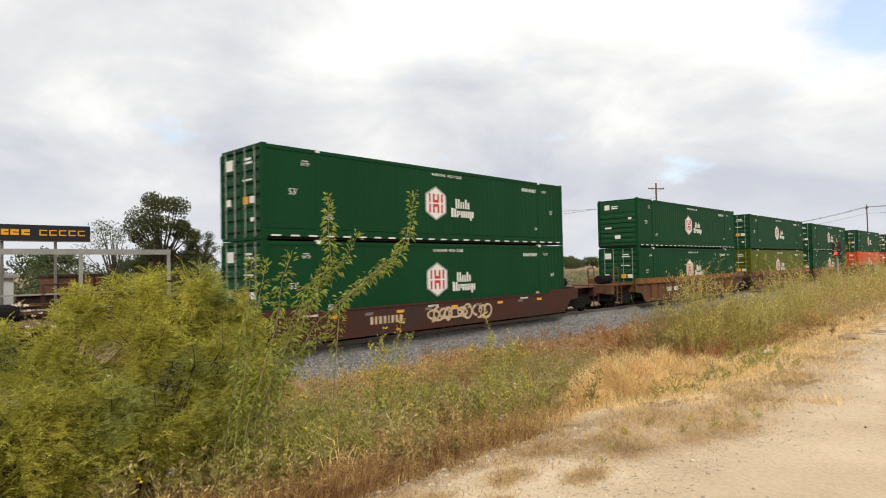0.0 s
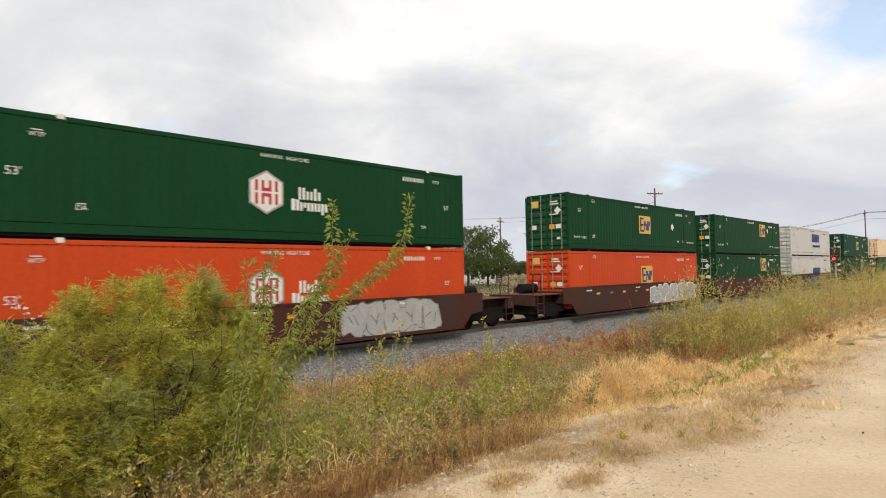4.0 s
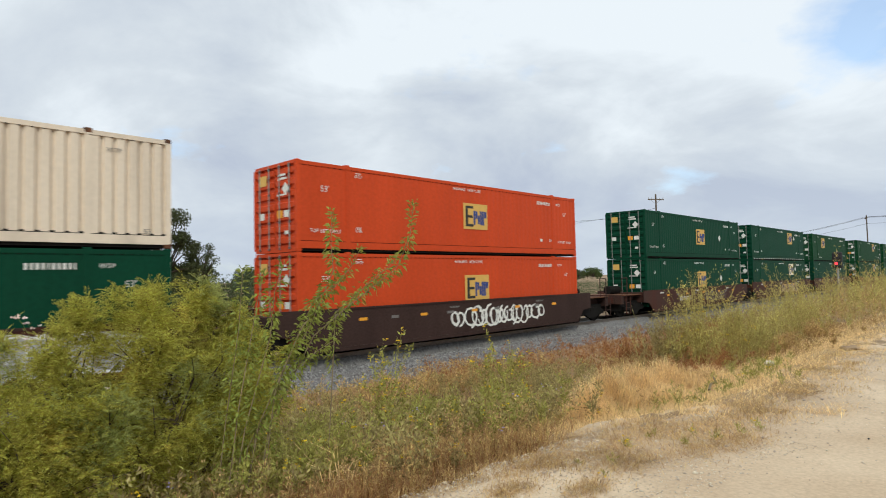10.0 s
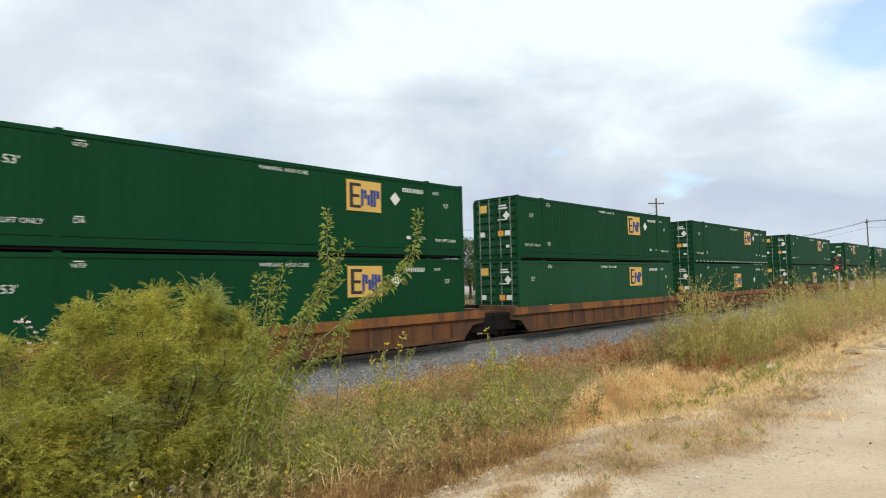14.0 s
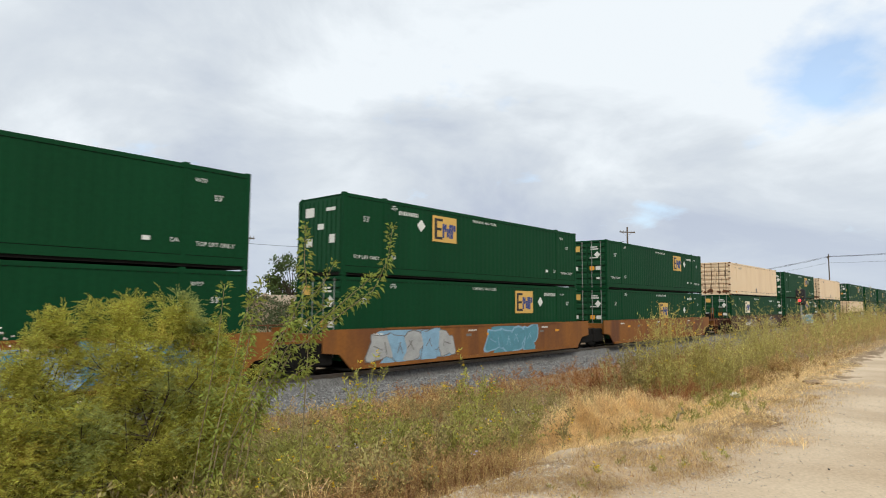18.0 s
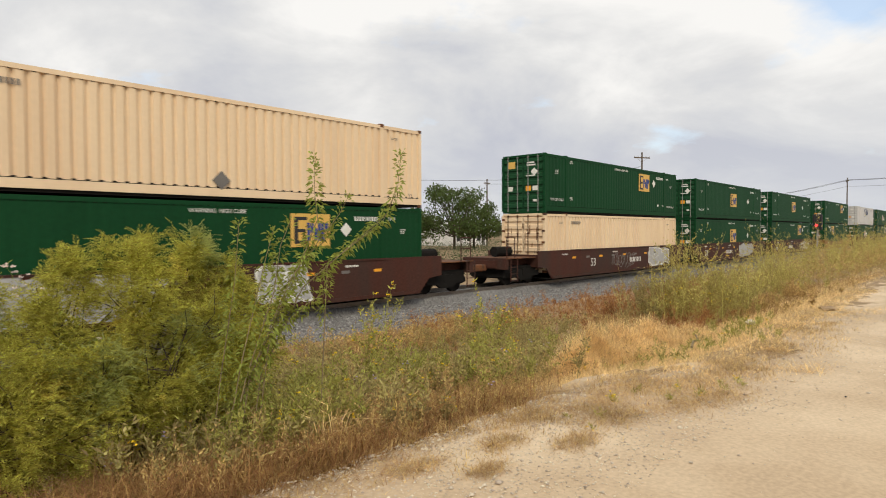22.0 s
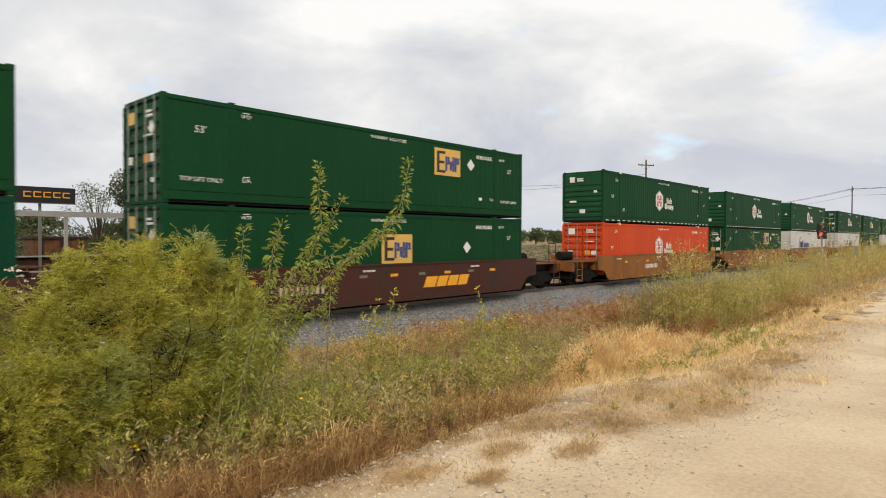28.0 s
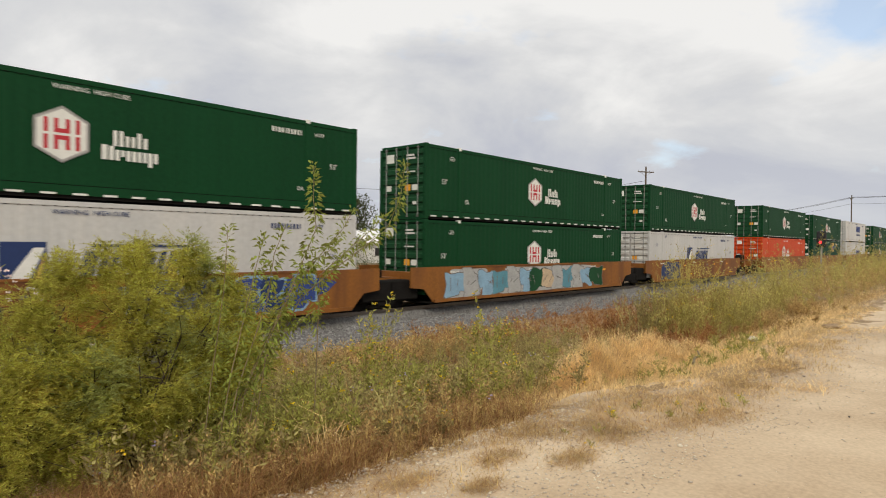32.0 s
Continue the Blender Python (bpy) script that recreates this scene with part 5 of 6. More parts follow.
def bank(lo, hi):
    return lambda x, u: EDGE(x) + lo + u * (hi - lo)


def patchy(pts, scale, keep, o):
    """Keeps the points where a slow noise is high, so that plants grow in patches."""
    v = np.array([noise.noise(Vector((p[0] * scale + o, p[1] * scale, o))) for p in pts])
    return pts[v > keep]


def clear_of_mounds(p):
    """Leaves only a few plants where the straw mounds and the low dry mats lie."""
    k = p[:, 1] - EDGE(p[:, 0])
    inside = (p[:, 0] > 1.5 * p[:, 1] + 0.15) & (p[:, 0] < 13.5) & (k < 2.9 + 0.5 * np.sin(p[:, 0] * 2))
    near_road = ((p[:, 0] > 5.2) & (k < 0.7)) | ((p[:, 0] > 5.8) & (k < 1.0))
    # extra tufts kept along the mounds' front stand in for their shaded undersides
    keep = np.where(inside & (k > 0.6) & (k < 1.5), 0.2, 0.06)
    return p[~(inside | near_road) | (np.random.default_rng(2).uniform(size=len(p)) < keep)]


# dry brown grass over the whole bank
b = clear_of_mounds(patchy(tufts(6400, 9, (-3, 32), bank(0.10, 10.5), rng, 0.12), 1.3, -0.35, 2.0))
stuff("brown_grass", [blades(b, rng.uniform(0, 1.5, len(b)), rng.uniform(0.10, 0.36, len(b)), rng.uniform(0.003, 0.008, len(b)), rng, 1.8)], M["brown_grass"], "dry reddish-brown grass on the bank", "grass")
b = clear_of_mounds(patchy(tufts(5200, 10, (-2, 30), bank(0.3, 9.0), rng, 0.12), 0.55, -0.05, 4.0))
stuff("pale_dry_grass", [blades(b, rng.uniform(0, 1.5, len(b)), rng.uniform(0.12, 0.36, len(b)), rng.uniform(0.0025, 0.007, len(b)), rng, 1.9)], M["dry"], "pale dry grass between the weeds", "grass")
# long drooping brown grass at the front of the bank
b = np.concatenate([tufts(190, 34, (0.3, 5.2), bank(0.08, 1.0), rng, 0.12), tufts(260, 36, (0.2, 2.9), bank(0.05, 0.75), rng, 0.12)])
stuff("drooping_grass", [blades(b, rng.uniform(0.3, 2.2, len(b)), rng.uniform(0.2, 0.62, len(b)), rng.uniform(0.0025, 0.006, len(b)), rng, 2.4)], M["brown_grass"], "long drooping russet grass along the road edge", "grass")
b = tufts(70, 22, (0.8, 5.0), bank(0.05, 0.9), rng, 0.10)
stuff("bleached_grass", [blades(b, rng.uniform(0.2, 2.0, len(b)), rng.uniform(0.2, 0.6, len(b)), rng.uniform(0.0025, 0.005, len(b)), rng, 2.4)], M["dry"], "bleached seeding grass along the road edge", "grass")
# straw-coloured mounds beside the road
pieces = []
for cx, cy, r, h, n in ((7.6, 4.5, 0.5, 0.8, 5200), (8.3, 4.6, 0.6, 1.05, 9200), (9.2, 4.7, 0.7, 0.95, 9200), (10.2, 4.6, 0.8, 0.85, 7600), (8.8, 4.0, 0.7, 0.45, 5200), (9.9, 4.1, 0.6, 0.4, 3600), (10.9, 4.2, 0.8, 0.5, 4600), (7.4, 4.2, 0.4, 0.4, 2200), (11.4, 5.2, 0.7, 0.7, 3600), (9.8, 3.4, 0.9, 0.2, 3600),
                        (12.4, 3.6, 0.8, 0.3, 2600), (15.0, 3.6, 1.2, 0.4, 2600), (18.5, 3.7, 1.5, 0.45, 2600), (23.0, 3.8, 2.2, 0.5, 2600)):
    q = rng.normal(0, 0.5, (n, 2)) * r
    x, y = cx + q[:, 0], cy + q[:, 1]
    ok = y > EDGE(x) + 0.15
    x, y = x[ok], y[ok]
    z = on_ground(x, y) + rng.uniform(0, 0.72, len(x)) * h * np.exp(-(q[ok] ** 2).sum(1) / (0.5 * r * r))
    p = np.stack([x, y, z], -1)
    pieces.append(blades(p, rng.uniform(0.3, 2.6, len(p)), rng.uniform(0.15, 0.42, len(p)) * (0.35 + h * 0.6), rng.uniform(0.0025, 0.005, len(p)), rng, 2.2))
b = np.concatenate([tufts(600, 14, (12, 46), bank(0.35, 2.6), rng, 0.15), tufts(500, 12, (5.6, 12.5), bank(0.5, 2.0), rng, 0.12)])
pieces.append(blades(b, rng.uniform(0.1, 2.0, len(b)), rng.uniform(0.08, 0.24, len(b)), rng.uniform(0.003, 0.006, len(b)), rng, 1.5))
# loose dry mats and litter that fade out over the road's margin
b = np.concatenate([tufts(3000, 12, (5.8, 20), bank(-0.1, 2.3), rng, 0.12), patchy(tufts(900, 14, (5.6, 16), bank(-0.9, 0.3), rng, 0.08), 1.0, 0.0, 12.0)])
pieces.append(blades(b, rng.uniform(0.5, 3.0, len(b)), rng.uniform(0.05, 0.18, len(b)), rng.uniform(0.003, 0.006, len(b)), rng, 1.2))
stuff("straw_grass", pieces, M["straw"], "sun-bleached straw-coloured grass mounds", "grass")
# thin tufts on the road's crumbling edge
b = patchy(tufts(420, 14, (3.0, 14), bank(-0.75, 0.1), rng, 0.06), 1.1, 0.05, 9.0)
b[:, 2] = 0.005
stuff("edge_tufts", [blades(b, rng.uniform(0.2, 1.3, len(b)), rng.uniform(0.04, 0.14, len(b)), rng.uniform(0.002, 0.005, len(b)), rng, 1.0)], M["dry"], "thin dry tufts on the road edge", "grass")


spots = ((5.07, 2.78, 0.35), (4.89, 2.5, 0.3), (4.1, 2.45, 0.2), (5.9, 2.8, 0.4), (6.5, 2.45, 0.4), (6.2, 2.05, 0.35), (5.6, 2.25, 0.35), (7.6, 2.4, 0.35), (3.7, 2.85, 0.2), (4.4, 3.05, 0.25), (9.0, 2.3, 0.4), (2.9, 3.0, 0.2), (3.2, 2.6, 0.12))
b = np.concatenate([np.concatenate([rng.normal(0, r * 0.5, (int(4200 * r), 2)) * (1.5, 0.8) + (cx, cy), np.full((int(4200 * r), 1), 0.012)], 1) for cx, cy, r in spots])
b = np.concatenate([b, patchy(tufts(520, 16, (0.8, 6.6), bank(-0.5, 0.12), rng, 0.07) * (1, 1, 0) + (0, 0, 0.008), 0.9, -0.12, 15.0)])
stuff("road_litter", [blades(b, rng.uniform(0.6, 4.0, len(b)), rng.uniform(0.03, 0.11, len(b)), rng.uniform(0.002, 0.005, len(b)), rng, 1.0)], M["russet_litter"], "orange-brown dry litter on the road margin", "grass")


def weed_stand(n, xr, yf, height, rng, leaf_len=0.05, n_leaf=26, material="weed", name="tall_weeds", label="tall grey-green roadside weeds", flowers=None, patch=None, spread=0.28, wide=0.185, spots=None):
    x, y = spots if spots else (rng.uniform(*xr, n), None)
    y = yf(x, rng.uniform(0, 1, n)) if y is None else y
    p = np.stack([x, y, 0 * x], -1)
    if patch:
        p = patchy(p, *patch)
    if xr[0] < 7 and name != "margin_weeds":
        p = clear_of_mounds(p)
    n = len(p)
    base = np.concatenate([p[:, :2], on_ground(p[:, 0], p[:, 1])[:, None]], 1)
    h = rng.uniform(height[0], height[1], n)
    if height[1] > 1.6 and not spots:
        # clumps of taller and lower growth
        h *= np.array([1 + 0.5 * noise.noise(Vector((q[0] * 0.75, q[1] * 0.6, 5.0))) for q in base])
    lean = rng.normal(0, spread, (n, 2))
    top = base + np.concatenate([lean * h[:, None], h[:, None]], 1)
    a = rng.uniform(0, 6.28, n); side = np.stack([np.cos(a), np.sin(a), 0 * a], -1) * (0.003 if height[1] < 1.0 else 0.005)
    v = np.stack([base - side, base + side, top + side * 0.3, top - side * 0.3], 1)
    f = np.array([(0, 1, 2), (0, 2, 3)])[None] + np.arange(n)[:, None, None] * 4
    stalk = [(v.reshape(-1, 3), f.reshape(-1, 3))]
    # side shoots
    m = 5
    t = rng.uniform(0.3, 0.8, (n, m, 1))
    s0 = base[:, None] + (top - base)[:, None] * t
    w = rng.normal(size=(n, m, 3)); w[..., 2] = np.abs(w[..., 2]) + 0.9
    s1 = s0 + unit(w) * (h[:, None, None] * rng.uniform(0.15, 0.4, (n, m, 1)))
    sd = np.repeat(side[:, None], m, 1) * 0.6
    v = np.stack([s0 - sd, s0 + sd, s1 + sd * 0.3, s1 - sd * 0.3], 2)
    stalk.append((v.reshape(-1, 3), (np.array([(0, 1, 2), (0, 2, 3)])[None] + np.arange(n * m)[:, None, None] * 4).reshape(-1, 3)))
    ends = np.concatenate([top[:, None], s1.reshape(n, m, 3)], 1)
    starts = np.concatenate([base[:, None], s0], 1)
    k = rng.integers(0, m + 1, (n, n_leaf))
    i = np.arange(n)[:, None]
    t = rng.uniform(0.1, 1.03, (n, n_leaf, 1))
    p = starts[i, k] + (ends - starts)[i, k] * t
    w = rng.normal(size=(n, n_leaf, 3)); w[..., 2] = np.abs(w[..., 2]) * 0.9 + 0.3
    p = p + unit(w) * rng.uniform(0, 0.03, (n, n_leaf, 1))
    q = n * n_leaf
    lv = leaves(p.reshape(-1, 3), w.reshape(-1, 3), rng.uniform(0.5, 1.4, q) * leaf_len, rng.uniform(0.7, 1.3, q) * wide * leaf_len, rng)
    stuff(name, stalk + [lv], M[material], label, "weeds")
    if flowers:
        colour, share, size = flowers
        tp = ends.reshape(-1, 3)[rng.uniform(size=n * (m + 1)) < share]
        tp = np.repeat(tp, 3, 0) + rng.normal(0, 0.02, (len(tp) * 3, 3))
        q = np.repeat(tp, 6, 0)
        w = rng.normal(size=q.shape); w[:, 2] = np.abs(w[:, 2]) * 0.5
        stuff(name + "_blossom", [leaves(q, w, np.full(len(q), size), np.full(len(q), size * 0.8), rng)], M[colour], "small blossoms on the weeds", "flowers")


weed_stand(1250, (1.5, 7.6), bank(0.25, 5.5), (0.22, 0.62), rng, 0.05, 60, "weed", "bank_weeds", "knee-high grey-green weeds with yellow blossoms", ("flower", 0.014, 0.016), (0.75, -0.12, 1.0), wide=0.36)
weed_stand(900, (4.0, 14), bank(3.0, 8.5), (0.3, 0.75), rng, 0.055, 60, "weed", "lower_bank_weeds", "grey-green weeds low on the bank", ("flower", 0.008, 0.018), (0.5, -0.1, 2.0), wide=0.36)
weed_stand(520, (2.0, 7.4), bank(0.5, 3.8), (0.35, 0.8), rng, 0.045, 110, "weed_deep", "green_weeds", "green leafy weeds on the bank", ("flower", 0.07, 0.018), (1.1, 0.05, 6.0), wide=0.42)
weed_stand(620, (1.2, 7.2), bank(0.1, 3.0), (0.2, 0.6), rng, 0.03, 40, "dry", "bank_seed_stalks", "fine dry seed stalks on the bank", ("flower_blue", 0.012, 0.014), wide=0.4)
weed_stand(380, (1.6, 6.9), bank(0.08, 1.3), (0.12, 0.34), rng, 0.028, 34, "dry", "edge_seed_weeds", "low bleached seeding weeds along the road edge", wide=0.24)
weed_stand(700, (5.0, 16), bank(7.2, 9.6), (0.25, 0.7), rng, 0.07, 40, "dry", "ballast_edge_weeds", "dry weeds creeping up the ballast edge", ("flower", 0.006, 0.02), (0.5, -0.1, 8.0), wide=0.3)
weed_stand(60, (7.4, 12.0), bank(0.5, 1.6), (0.15, 0.35), rng, 0.06, 30, "weed_deep", "low_weeds", "small green weeds in the dry grass", ("flower", 0.05, 0.016))
weed_stand(16, (4.4, 6.8), bank(-0.95, -0.45), (0.05, 0.12), rng, 0.04, 26, "weed_deep", "margin_weeds", "tiny green weeds with yellow blossoms on the road margin", ("flower", 0.12, 0.016))
weed_stand(20, (8.6, 10.6), bank(0.1, 1.1), (0.12, 0.3), rng, 0.05, 40, "weed_deep", "margin_plants", "low leafy plants at the road margin")


def clump(n, cx, cy, r, height, material, name, label, n_leaf=110, leaf=0.055, flowers=None):
    """A loose clump of weeds, tallest in the middle."""
    q = np.random.default_rng(int(cx * 100 + cy * 10))
    for lo, hi, share, k in ((0.85, 1.0, 0.22, 0.45), (0.55, 0.88, 0.4, 0.75), (0.25, 0.6, 0.38, 1.0)):
        m = max(3, int(n * share))
        dx, dy = q.normal(0, 0.5 * r * k, (2, m))
        weed_stand(m, (cx - r, cx + r), None, (height * lo, height * hi), rng, leaf, n_leaf, material, name, label, flowers, spread=0.13, wide=0.3, spots=(cx + dx, cy + 0.8 * dy))


for n, cx, cy, r, h, mm in ((70, 13.1, 5.1, 0.8, 2.35, "weed_yellow"), (60, 14.3, 4.8, 1.0, 1.65, "weed_yellow"), (50, 13.0, 5.9, 0.9, 1.75, "weed"), (60, 13.3, 6.8, 1.3, 1.05, "russet"), (44, 12.2, 6.3, 0.8, 0.8, "dry"),
                            (60, 16.0, 4.9, 1.3, 1.45, "weed_yellow"), (50, 17.6, 5.3, 1.3, 1.55, "weed"), (60, 19.4, 5.0, 1.5, 1.75, "weed_yellow"), (40, 18.4, 4.0, 1.3, 0.7, "dry"), (40, 15.2, 4.1, 1.0, 0.6, "dry"),
                            (60, 21.5, 5.3, 1.6, 1.85, "weed_yellow"), (60, 16.0, 6.8, 2.2, 1.0, "russet"), (60, 20.0, 7.0, 2.5, 1.2, "russet")):
    clump(n, cx, cy, r, h, mm, "tall_weeds", "tall yellow-green weeds beside the road" if mm.startswith("weed") else "dry seeding weeds beside the road", flowers=("flower", 0.03, 0.018) if mm == "weed_yellow" else None)
weed_stand(80, (11.2, 13.6), bank(1.7, 3.0), (0.3, 0.7), rng, 0.06, 60, "russet", "weed_undergrowth", "russet undergrowth below the tall weeds")
weed_stand(520, (23, 60), bank(1.2, 5.0), (1.3, 2.3), rng, 0.10, 60, "weed_yellow", "far_weeds", "tall yellow-green weeds along the track")
weed_stand(420, (23, 60), bank(0.9, 5.0), (0.7, 1.8), rng, 0.10, 50, "dry", "far_dry_weeds", "tall dry weeds along the track")
weed_stand(420, (11, 36), bank(4.5, 9.5), (0.5, 0.95), rng, 0.08, 50, "russet", "russet_weeds", "russet seeding weeds near the ballast")
weed_stand(46, (1.9, 3.3), lambda x, u: 3.85 + u * 0.8, (0.35, 0.8), rng, 0.04, 90, "weed_deep", "stalk_foot_weeds", "leafy weeds round the foot of the tall stalks")
weed_stand(5, (1.15, 1.35), lambda x, u: 4.9 + u * 0.2, (1.5, 1.75), rng, 0.045, 90, "leaf", "blossoming_stalks", "tall stalks with pale pink blossoms in the bush", ("flower_pale", 0.6, 0.02), spread=0.05)
weed_stand(5, (4.95, 5.45), lambda x, u: 5.7 + u * 0.4, (1.2, 1.45), rng, 0.055, 170, "weed_deep", "flowering_stalks", "tall stalks with yellow blossoms", ("flower", 0.55, 0.02), spread=0.08, wide=0.36)
weed_stand(8, (7.0, 8.1), lambda x, u: 5.7 + u * 0.5, (1.15, 1.45), rng, 0.055, 170, "weed_deep", "flowering_stalks", "tall stalks with yellow blossoms", ("flower", 0.55, 0.02), spread=0.08, wide=0.36)


def limb(bm, pts, r0, r1, seg=6):
    for i in range(len(pts) - 1):
        a = r0 + (r1 - r0) * i / (len(pts) - 1)
        b = r0 + (r1 - r0) * (i + 1) / (len(pts) - 1)
        add_tube(bm, pts[i], pts[i + 1], a, b, seg)


def fronds(base, way, length, rng, pairs=11, leaf=0.025):
    """Feather leaves: pairs of tiny leaflets along a drooping rib."""
    n = len(base)
    way = unit(way)
    side = unit(np.cross(way, unit(np.array([0, 0, 1.0]) + rng.normal(0, 0.35, (n, 3)))))
    t = np.linspace(0.12, 1, pairs)
    p = base[:, None] + way[:, None] * (t[None, :, None] * length[:, None, None])
    p[..., 2] -= (t ** 2)[None] * length[:, None] * 0.35
    out = []
    for s in (-1, 1):
        w = side[:, None] * s + way[:, None] * 0.55 + rng.normal(0, 0.12, p.shape)
        L = leaf * (1.1 - 0.5 * np.abs(t - 0.45))[None] * rng.uniform(0.8, 1.2, (n, 1)) * np.ones((n, pairs))
        out.append(leaves(p.reshape(-1, 3), w.reshape(-1, 3), L.ravel(), L.ravel() * 0.22, rng))
    return out


def mesquite(x, y, lobes, sprigs, n_leaf, seed, label):
    """A feathery bush of overlapping rounded masses on a woody frame; lobes are x, z and radius."""
    rng = np.random.default_rng(seed)
    z0 = ground_z(x, y)
    settle = lambda z: z - 0.37 * min(1.0, max(0.0, (z - 0.2) / 0.7))
    t = thing("mesquite_bush", label, "bush", m=pose(x, y, z0))
    bm = bmesh.new()
    c = np.array([(q[0] - x, q[3] if len(q) > 3 else rng.uniform(-0.4, 0.4), settle(q[1]) - z0) for q in lobes]); rr = np.array([q[2] for q in lobes])
    for p in c:
        mid = p * (0.55, 0.55, 0.5) + rng.normal(0, 0.08, 3)
        limb(bm, [Vector((rng.normal(0, 0.08), rng.normal(0, 0.08), -0.05)), Vector(mid), Vector(p), Vector(p + rng.normal(0, 0.1, 3) + (0, 0, 0.15))], 0.017, 0.005, 6)
    starts, ends = [], []
    for p, r in zip(c, rr):
        for j in range(int(62 * r)):
            e = p + unit(rng.normal(size=3) * (1, 1, 0.9) + (0, -0.2, 0.25)) * r * (rng.uniform(0.45, 1.08) if j % 5 else rng.uniform(1.0, 1.45))
            e[2] = max(e[2], 0.08)
            o = p + rng.normal(0, 0.22, 3) * r + (0, 0, -0.2 * r)
            starts.append(o + (e - o) * 0.35); ends.append(e)
            if j < 14:
                m_ = o + (e - o) * 0.5 + rng.normal(0, 0.08, 3) * r
                limb(bm, [Vector(o), Vector(m_), Vector(e)], 0.006, 0.0015, 4)
    for sx, sz, h in sprigs:
        p = np.array([sx - x, rng.uniform(-0.3, 0.1), sz - 0.38 - z0])
        e = p + (rng.normal(0, 0.05), rng.normal(0, 0.05), h)
        add_tube(bm, p, e, 0.005, 0.002, 4)
        for q in np.linspace(0.2, 1, 9):
            starts.append(p + (e - p) * q * 0.9); ends.append(p + (e - p) * q + rng.normal(0, 0.03, 3))
    part("woody_frame", bm, M["bark"], t)
    starts, ends = np.array(starts), np.array(ends)
    k = rng.integers(0, len(starts), n_leaf)
    u = rng.uniform(0.0, 1.0, (n_leaf, 1)) ** 0.5 * 1.06
    p = starts[k] + (ends - starts)[k] * u + rng.normal(0, 0.026, (n_leaf, 3))
    p[:, 2] = np.maximum(p[:, 2], 0.04)
    way = rng.normal(size=(n_leaf, 3)) * 0.8 + unit(ends[k] - starts[k]) * 1.0
    way[:, 2] += 0.3
    v_ = np.array([noise.noise(Vector(q * 2.2)) for q in p])
    pale, gold = v_ > 0.38, v_ < -0.36
    for sel, mm, lab in ((~pale & ~gold, "mesquite", ""), (pale, "mesquite_pale", "paler grey-green sprays"), (gold, "mesquite_gold", "yellowing sprays")):
        v, f = join(fronds(p[sel], way[sel], rng.uniform(0.10, 0.21, sel.sum()), rng))
        part("foliage", arrays("foliage", v, f, 3), M[mm], t, lab)
    return t


mesquite(1.9, 5.2, ((1.59, 1.22, 0.46), (1.64, 0.78, 0.6), (1.64, 0.22, 0.6), (2.15, 1.27, 0.46), (2.15, 0.79, 0.6), (2.15, 0.24, 0.6), (2.59, 1.22, 0.4), (2.6, 0.78, 0.48),
                    (2.6, 0.18, 0.48), (2.3, 1.46, 0.26), (1.85, 1.40, 0.28), (2.82, 1.02, 0.26), (2.95, 0.47, 0.25), (1.35, 0.62, 0.38, -0.4), (1.75, 0.6, 0.38, -0.4), (2.1, 0.55, 0.36, -0.4), (1.55, 0.95, 0.38, -0.5), (2.0, 0.95, 0.38, -0.5), (2.4, 0.7, 0.36, -0.45)),
         ((1.4, 1.5, 0.28), (1.6, 1.5, 0.3), (1.8, 1.6, 0.28), (1.95, 1.55, 0.32), (2.1, 1.6, 0.34), (2.3, 1.65, 0.3), (2.45, 1.55, 0.34), (2.55, 1.5, 0.34), (2.7, 1.4, 0.3), (2.8, 1.3, 0.3), (2.95, 1.1, 0.3)), 14500, 21, "feathery olive-green mesquite bush beside the road")
mesquite(0.85, 4.9, ((1.1, 1.0, 0.4), (1.15, 0.5, 0.5), (0.6, 0.9, 0.42), (0.6, 0.4, 0.5), (1.3, 1.25, 0.25), (0.95, 1.25, 0.22), (0.2, 0.6, 0.5), (0.9, 0.6, 0.4, -0.35), (1.2, 0.35, 0.36, -0.2), (0.75, 0.35, 0.36, -0.2), (0.4, 0.8, 0.4, -0.3), (0.85, 0.95, 0.35, -0.4)),
         ((0.95, 1.35, 0.3), (1.2, 1.35, 0.3)), 7000, 22, "smaller mesquite bush merging with the larger one")

